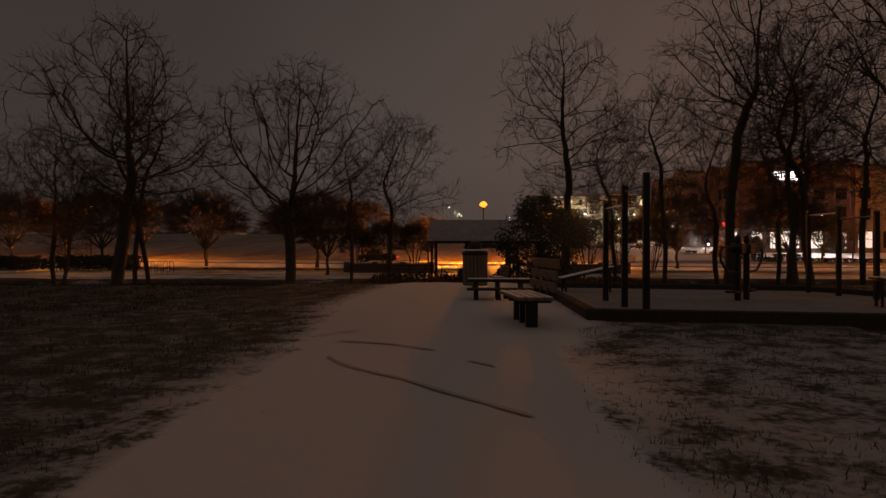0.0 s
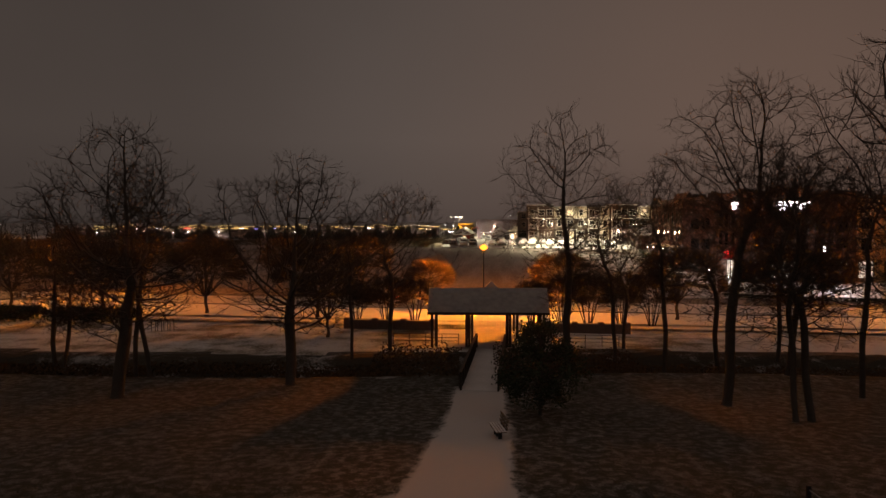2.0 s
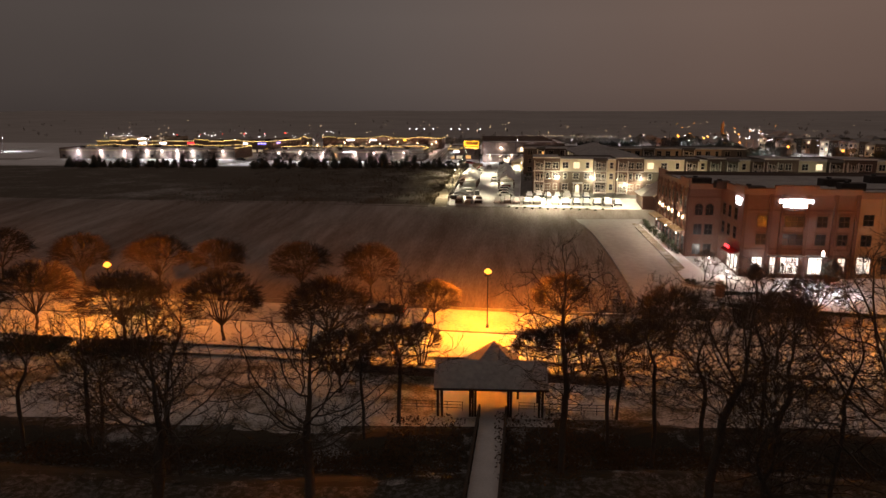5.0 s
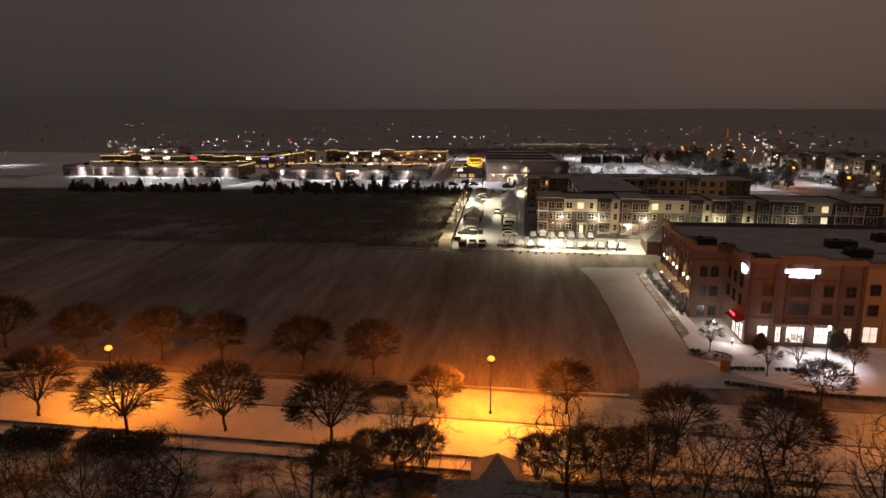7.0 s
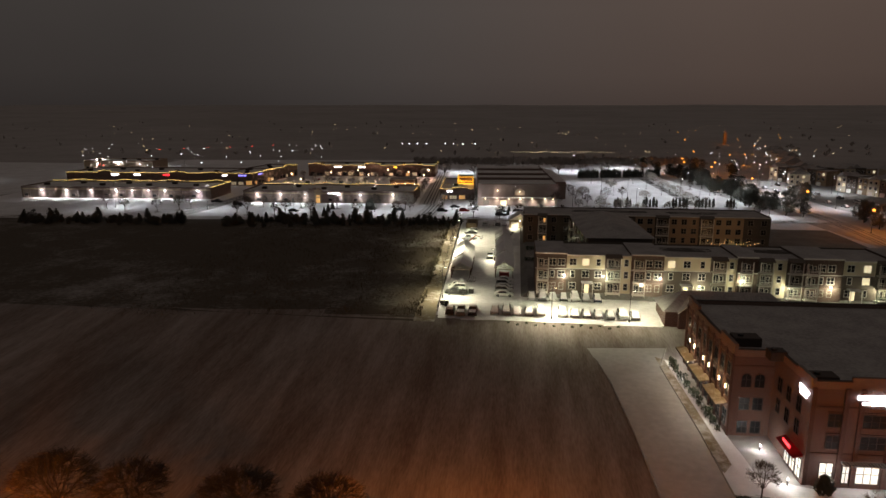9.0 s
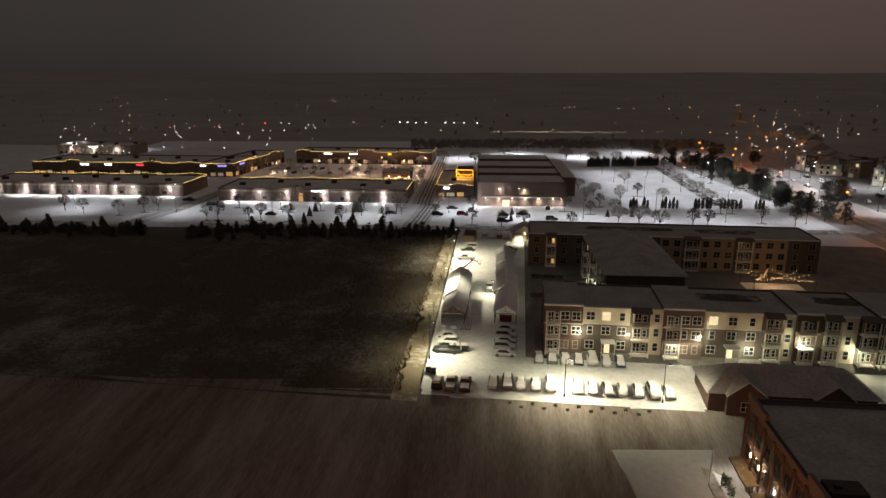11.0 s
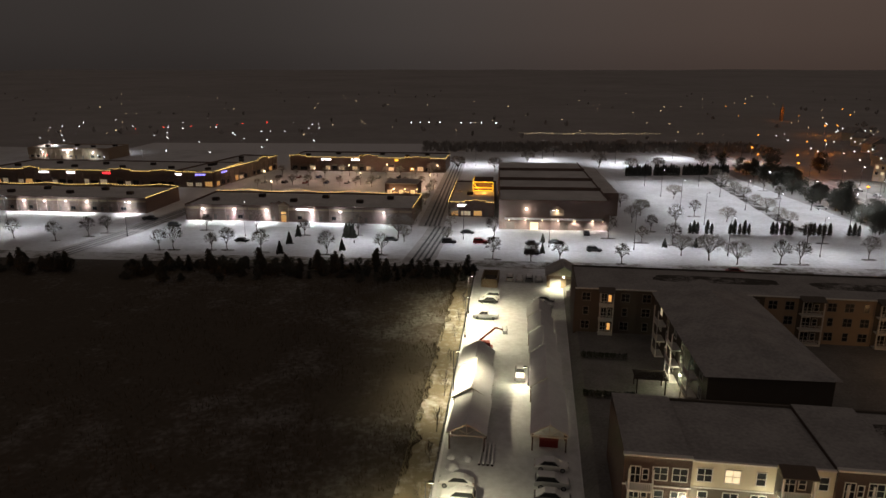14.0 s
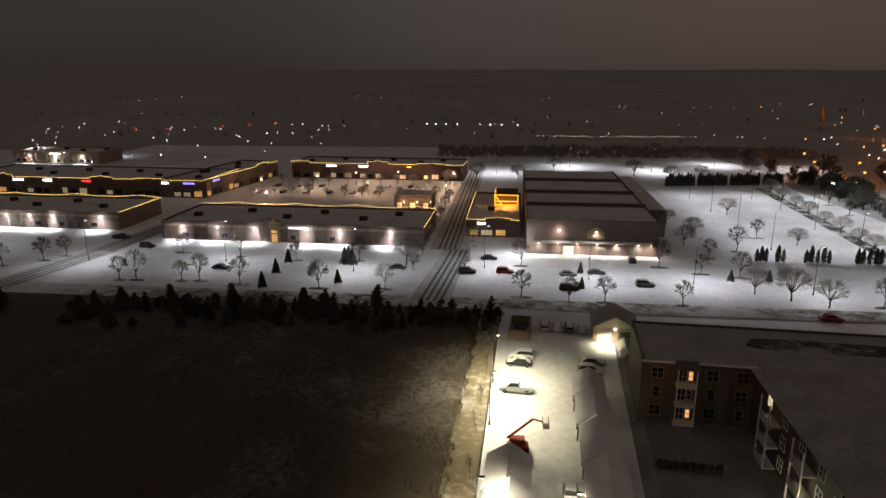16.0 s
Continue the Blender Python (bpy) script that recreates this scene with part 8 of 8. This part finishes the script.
cedar = [scrub_cedar(15 + i, h, w) for i, (h, w) in enumerate(((4.4, 2.6), (5.6, 2.4), (3.0, 2.8), (3.8, 1.9)))]
r = random.Random(12)
for i in range(170):
    x = -165 + 172 * (i + r.random()) / 170
    if -99 < x < -90 or noise.noise(Vector((x * 0.05, 3, 1))) < -0.28:
        continue
    plant(cedar[r.randrange(4)], x, 279 - 0.03 * x + r.gauss(0, 3.6), r.uniform(0, 360), r.uniform(0.5, 1.05))
for t in cedar:
    drop(t)
drop(cone)
drop(column)
for style, c, x, y, turn in (("sedan", 1, -65.4, 316.2, -4), ("suv", 1, -96.1, 337.4, -10), ("sedan", 4, -18.7, 319.2, -4), ("suv", 1, -0.4, 316.5, -4), ("suv", 2, 9.3, 316.8, -4), ("sedan", 4, 25.3, 315.4, -4), ("suv", 1, 23.9, 302.6, -4), ("sedan", 1, 32.7, 317.4, -4), ("suv", 4, 42.7, 307.3, -4), ("suv", 1, 44.5, 330.5, 84), ("suv", 5, 143, 375.3, -4), ("pickup", 1, -109.6, 347.5, -4), ("sedan", 2, 75, 284.6, -4), ("sedan", 1, 5.3, 331, -4)):
    park(style, c, x, y, turn, False, where="in the car park")
for i in range(14):
    park(("sedan", "suv")[i % 2], i % 6, -92 + (i % 7) * 10 + (i // 7) * 3, 428 + (i // 7) * 16, 84, True, where="in the car park")
# ---- the distance: lights of the town ----
def far_lights(name, spots, size, mat, label):
    mesh = Mesh()
    for x, y, z in spots:
        mesh.turned(x, y, [(size * 0.3, z - size), (size, z), (size * 0.3, z + size)], 6)
    return single(name, mesh, mat, label, "lights", "stuff")


r = random.Random(77)


def far_z(x, y):
    return lie(x, y) + max(0, (y - 700) * 0.012)


def spots(n, x0, x1, y0, y1, h):
    out = []
    for _ in range(n):
        y = r.uniform(y0, y1)
        x = r.uniform(x0, x1) * y / 800
        out.append((x, y, far_z(x, y) + r.uniform(*h)))
    return out


far_lights("far_lights", spots(110, -420, 480, 620, 1300, (3, 8)), 0.3, FAR_WARM, "scattered warm lights of the far town")
far_lights("far_lights", spots(40, -420, -130, 480, 760, (4, 8)), 0.28, FAR_WHITE, "white lights beyond the shops")
far_lights("far_lights", [(186 + i * 9 + r.uniform(-4, 4), 400 + i * 22 + r.uniform(-15, 15), 12.0) for i in range(14)] + spots(18, 270, 420, 420, 700, (3, 7)), 0.3, FAR_WHITE, "white lamps of houses along the far road")
far_lights("far_lights", [(213, 603, 10), (221, 549, 11), (320, 700, 9), (370, 773, 13), (335, 800, 10), (260, 760, 12), (300, 900, 14), (345, 960, 14), (420, 880, 12)], 0.42, FAR_SODIUM, "orange street lights in the distance")
far_lights("far_lights", [(-280 + i * 19, 683 + i * 13, 6.0) for i in range(6)] + [(-184, 747, 7), (-240, 492, 8.5), (-237, 491, 8.0)], 0.34, GLOW_RED, "red lights of the far road")
far_lights("far_lights", [(x, 684 - k, 12.0) for k, x in enumerate((-42, -35, -27, -18, 0, 8, 17, 29))], 0.42, FAR_WHITE, "floodlights of the far sports field")
far_lights("far_lights", [(42 + i * 1.85 + r.uniform(-0.6, 0.6), 652 + r.uniform(-2, 2), 6 + r.uniform(-0.4, 0.4)) for i in range(64)], 0.17, FAR_WARM, "row of lamps along a far road")
for x, y in ((173.2, 516.3), (162.0, 481.4), (182.0, 479.2), (167.5, 447.6), (162.2, 379.8), (162.4, 325.1), (152.0, 262.0), (303, 687.4), (238, 560)):
    street_lamp(x, y, 8.2, FAR_SODIUM, SODIUM, 3600, "tall street lamp with orange sodium lantern", "far sodium street lamps", 0.55)
# white lamps of the car park before the terraces, and more to the west of the shops
for x, y, w in ((189, 431, 3000), (189.3, 413, 3000), (178.4, 383, 2600), (193, 396, 3200), (184.7, 313.5, 2600), (177.2, 327.6, 2600), (205, 380, 3000), (-262, 340, 1400), (-300, 352, 1400), (-345, 400, 1400), (-290, 430, 1600), (-236, 484, 2000), (-176, 480, 2400), (-258, 527, 2000), (-225, 540, 2000)):
    lot_lamp(0, 0, 9.0, w * 1.3, "lot lamp with a white shoebox head", 0.5, COOL, GLOW_WHITE, pose(x, y, lie(x, y)), "outlying lot lamps")
# the terraces' car park takes the darker lawn snow colour
lot("car_park", [(176, 300), (222, 296), (226, 440), (184, 450)], 8, 16, 0.07, LAWN_SNOW, "darker snow on the car park before the terraces")
lot("car_park", [(-440, 380), (-236, 366), (-150, 560), (-440, 590)], 16, 16, 0.06, LOT_SNOW, "outlying car park under snow")
HIGHWAY = ((140.0, 215.0), (145.5, 243.0), (150.0, 270.0), (154.4, 297.0), (158.5, 325.0), (164.0, 370.0), (171.0, 420.0), (172.0, 470.0), (167.0, 515.0), (158.0, 570.0), (150.0, 640.0))
way = Mesh()
for x, y in HIGHWAY:
    way.v += [(x - 5.5, y, lie(x, y) + 0.09), (x + 5.5, y, lie(x, y) + 0.09)]
way.f = [(2 * i, 2 * i + 1, 2 * i + 3, 2 * i + 2) for i in range(len(HIGHWAY) - 1)]
single("road", way, ROAD_SNOW, "town road under rutted snow", "road", "structure")
for off in (-2.6, -1.1, 1.3, 2.8):
    track = Mesh()
    for x, y in HIGHWAY:
        track.v += [(x + off - 0.3, y, lie(x, y) + 0.096), (x + off + 0.3, y, lie(x, y) + 0.096)]
    track.f = list(way.f)
    single("wheel_track", track, ASPHALT, "dark wheel track through the snow", "track", "structure")


def terrace_row(x, y, turn, units, label):
    """Three-storey town houses in a row: stepped fronts, windows, garage doors, flat and gabled roofs."""
    ob = thing("terraced_houses", pose(x, y, lie(x, y), 0, 0, turn), label, "houses", "terraced houses")
    for k in range(units):
        u, step = k * 6.2, 0.5 * (k % 2)
        wall_box(u, -step, -0.5, u + 6.2, 10, 8.6 + 0.6 * (k % 3 == 1), (CREAM, TAUPE, BRICK_TAN)[k % 3], ob)
        if k % 3 == 0:
            part("roof", Mesh().prism([(u - 0.3, 8.5), (u + 3.1, 10.7), (u + 6.5, 8.5)], -step - 0.3, 10.3), ROOF_SNOW, ob, "gabled roof under snow")
        else:
            part("roof", Mesh().block(u - 0.05, -step - 0.1, 8.6 + 0.6 * (k % 3 == 1), u + 6.25, 10.1, 8.85 + 0.6 * (k % 3 == 1), 0.03), ROOF_SNOW, ob, "flat roof under snow")
        part("garage_door", Mesh().block(u + 0.6, -step - 0.08, 0, u + 3.2, -step, 2.2, 0.02), WHITE_TRIM, ob)
        for z in (3.3, 6.1):
            for dx in (1.7, 4.5):
                window(ob, u + dx, -step, z, 1.3, 1.5, 0, LIT_PANE if (k * 5 + int(dx) + int(z)) % 7 == 0 else GLASS_DARK, bars=(1, 0))
    return ob


for x, y, turn, units in ((203, 446, -62, 6), (222, 432, -4, 6), (262, 424, -8, 5), (214, 392, -70, 5), (228, 372, -10, 6), (212, 346, -75, 5), (226, 322, -14, 6)):
    terrace_row(x, y, turn, units, "row of three-storey town houses with snowy roofs")
for i in range(16):
    park(("sedan", "suv")[i % 2], (0, 5, 4, 1)[i % 4], 184 + (i % 2) * 14 - (i // 8) * 4, 318 + (i // 2) * 14, 84 + (i % 3) * 2, True, where="before the terraces")
# stores west of the shopping centre
shop_row("shop_row", lofts(-262.0, 512.0, -4), 52, 22, 6.0, "low store with a lit sign in the outlying car park", False, "", (10, 26, 42), (), shops=((26, 7, SIGN_WHITE),), wall=STUCCO)


def far_house(x, y, w, d, h, turn, label):
    ob = thing("far_house", pose(x, y, lie(x, y), 0, 0, turn), label, "house", "far houses")
    wall_box(0, 0, -0.5, w, d, h, CREAM, ob)
    part("roof", Mesh().prism([(-0.5, h - 0.1), (w / 2, h + w * 0.3), (w + 0.5, h - 0.1)], -0.5, d + 0.5), ROOF_SNOW, ob, "gabled roof under snow")
    for i in range(int(w / 3)):
        for z in (0.9, 3.8):
            if z + 1.5 < h:
                window(ob, 1.6 + i * 3, 0, z, 1.2, 1.4, 0, LIT_PANE if (i + int(x)) % 3 == 0 else GLASS_DARK, bars=(0, 1))
    return ob


for i, (x, y) in enumerate(((205, 425), (222, 455), (232, 490), (250, 520), (268, 560), (240, 430), (285, 600), (300, 640))):
    far_house(x, y, 11 + (i % 3) * 3, 9, 6.2, -20 + i * 7, "far two-storey house with a snowy roof")
tower = thing("church_tower", pose(336, 839, far_z(336, 839)), "slender far tower lit orange", "tower")
part("shaft", Mesh().block(-1.5, -1.5, -1, 1.5, 1.5, 13, 0.1), BRICK_TAN, tower)
part("spire", Mesh().turned(0, 0, [(1.7, 13), (0.2, 18)], 8), ROOF_SNOW, tower)
lamp_light((333, 833, far_z(336, 839) + 9), 420, SODIUM, 0.5)
# far woods and gardens: bare trees scattered over the town, haze put into their colour
rng = random.Random(55)
woods = Mesh()
for i in range(260):
    y = 640 + 900 * rng.random() ** 1.4
    x = rng.uniform(-0.8, 0.85) * y
    if noise.noise(Vector((x * 0.006, y * 0.009, 2))) < rng.uniform(-0.3, 0.35) or (-30 < x < 200 and y < 625):
        continue
    h, w = rng.uniform(4, 8), rng.uniform(2.0, 4.0)
    z = far_z(x, y) - 0.5
    for k in range(7):
        a, q = rng.uniform(0, 6.283), rng.random()
        tx, ty = x + w * math.cos(a) * q, y + w * math.sin(a) * q
        tz = z + h * (1 - 0.45 * q * q)
        g = rng.uniform(0.15, 0.5)
        woods.add([(x, y, z + h * 0.15), (tx - g, ty + g, tz - h * 0.25), (tx, ty, tz), (tx + g, ty - g, tz - h * 0.2)], [(0, 1, 2), (0, 2, 3)])
# a thicket behind the car parks, in the same haze-paled colour
thicket = Mesh()
for i in range(1100):
    x, y = rng.uniform(-25, 205), rng.uniform(556, 594)
    h, z = rng.uniform(3.0, 6.2), lie(x, y) - 0.4
    for k in range(6):
        a, q, g = rng.uniform(0, 6.283), rng.uniform(0.3, 2.0), rng.uniform(0.1, 0.35)
        tx, ty, tz = x + q * math.cos(a), y + q * math.sin(a), z + h * rng.uniform(0.6, 1.0)
        thicket.add([(x, y, z), (tx - g, ty + g, tz - h * 0.25), (tx, ty, tz), (tx + g, ty - g, tz - h * 0.2)], [(0, 1, 2), (0, 2, 3)])
single("thicket", thicket, HAZE_TWIG, "leafless thicket behind the car parks, paled for haze", "woods", "stuff")
single("far_woods", woods, HAZE_TWIG, "leafless trees across the far town, paled for haze", "woods", "stuff")


def dense_tree(seed, h, w):
    """A large tree that keeps a dense dark crown: trunk, boughs, and many clumps of small leaves with gaps."""
    rng = random.Random(seed)
    ob = thing("tree", Matrix.Identity(4), "large dense dark tree at the car park's edge", "tree", "edge trees")
    stem, crown = Mesh().tube((0, 0, -0.3), (0.1, 0, h * 0.35), 0.28, 0.2, 7), Mesh()
    for i in range(70):
        a, f = rng.uniform(0, 6.283), rng.random()
        r = w * 0.5 * math.sin(math.pi * min(0.96, 0.16 + 0.8 * f)) ** 0.6 * rng.uniform(0.35, 1.1)
        tip = (r * math.cos(a), r * math.sin(a), h * (0.16 + 0.8 * f))
        stem.tube((0.1, 0, h * min(0.35, 0.14 + 0.5 * f)), tip, 0.07, 0.02, 4)
        leaf_cloud(rng, crown, tip, w * 0.13, 46, 0.2, 0.8)
    part("trunk", stem, BARK, ob)
    part("crown", crown, NEEDLE, ob)
    return ob


mass = [dense_tree(119 + i, h, w) for i, (h, w) in enumerate(((10.5, 8.0), (8.0, 7.0), (9.5, 5.5)))]
for i, (x, y) in enumerate(((147.9, 343.7), (150.5, 352), (146, 366), (150, 374), (145, 386), (151, 396), (147, 408), (153, 418), (146, 424), (156, 432), (150, 444), (158, 452), (164, 396), (141, 334), (176, 352), (168, 340), (178, 366), (148, 300), (144, 306), (163, 284), (168, 292), (160, 270), (166, 262), (176, 500), (186, 512), (150, 500), (146, 520), (190, 470), (198, 488))):
    plant(mass[i % 3], x, y, i * 75, 0.8 + 0.1 * (i % 4))
rng = random.Random(91)
for i in range(34):
    y = 318 + i * 4.6
    plant(mass[i % 3], float(np.interp(y, (318, 420, 480), (143, 152, 150))) + rng.uniform(-4, 6), y, i * 101, rng.uniform(0.6, 0.95))
for t in mass:
    drop(t)
for ob in CARS.values():
    drop(ob)
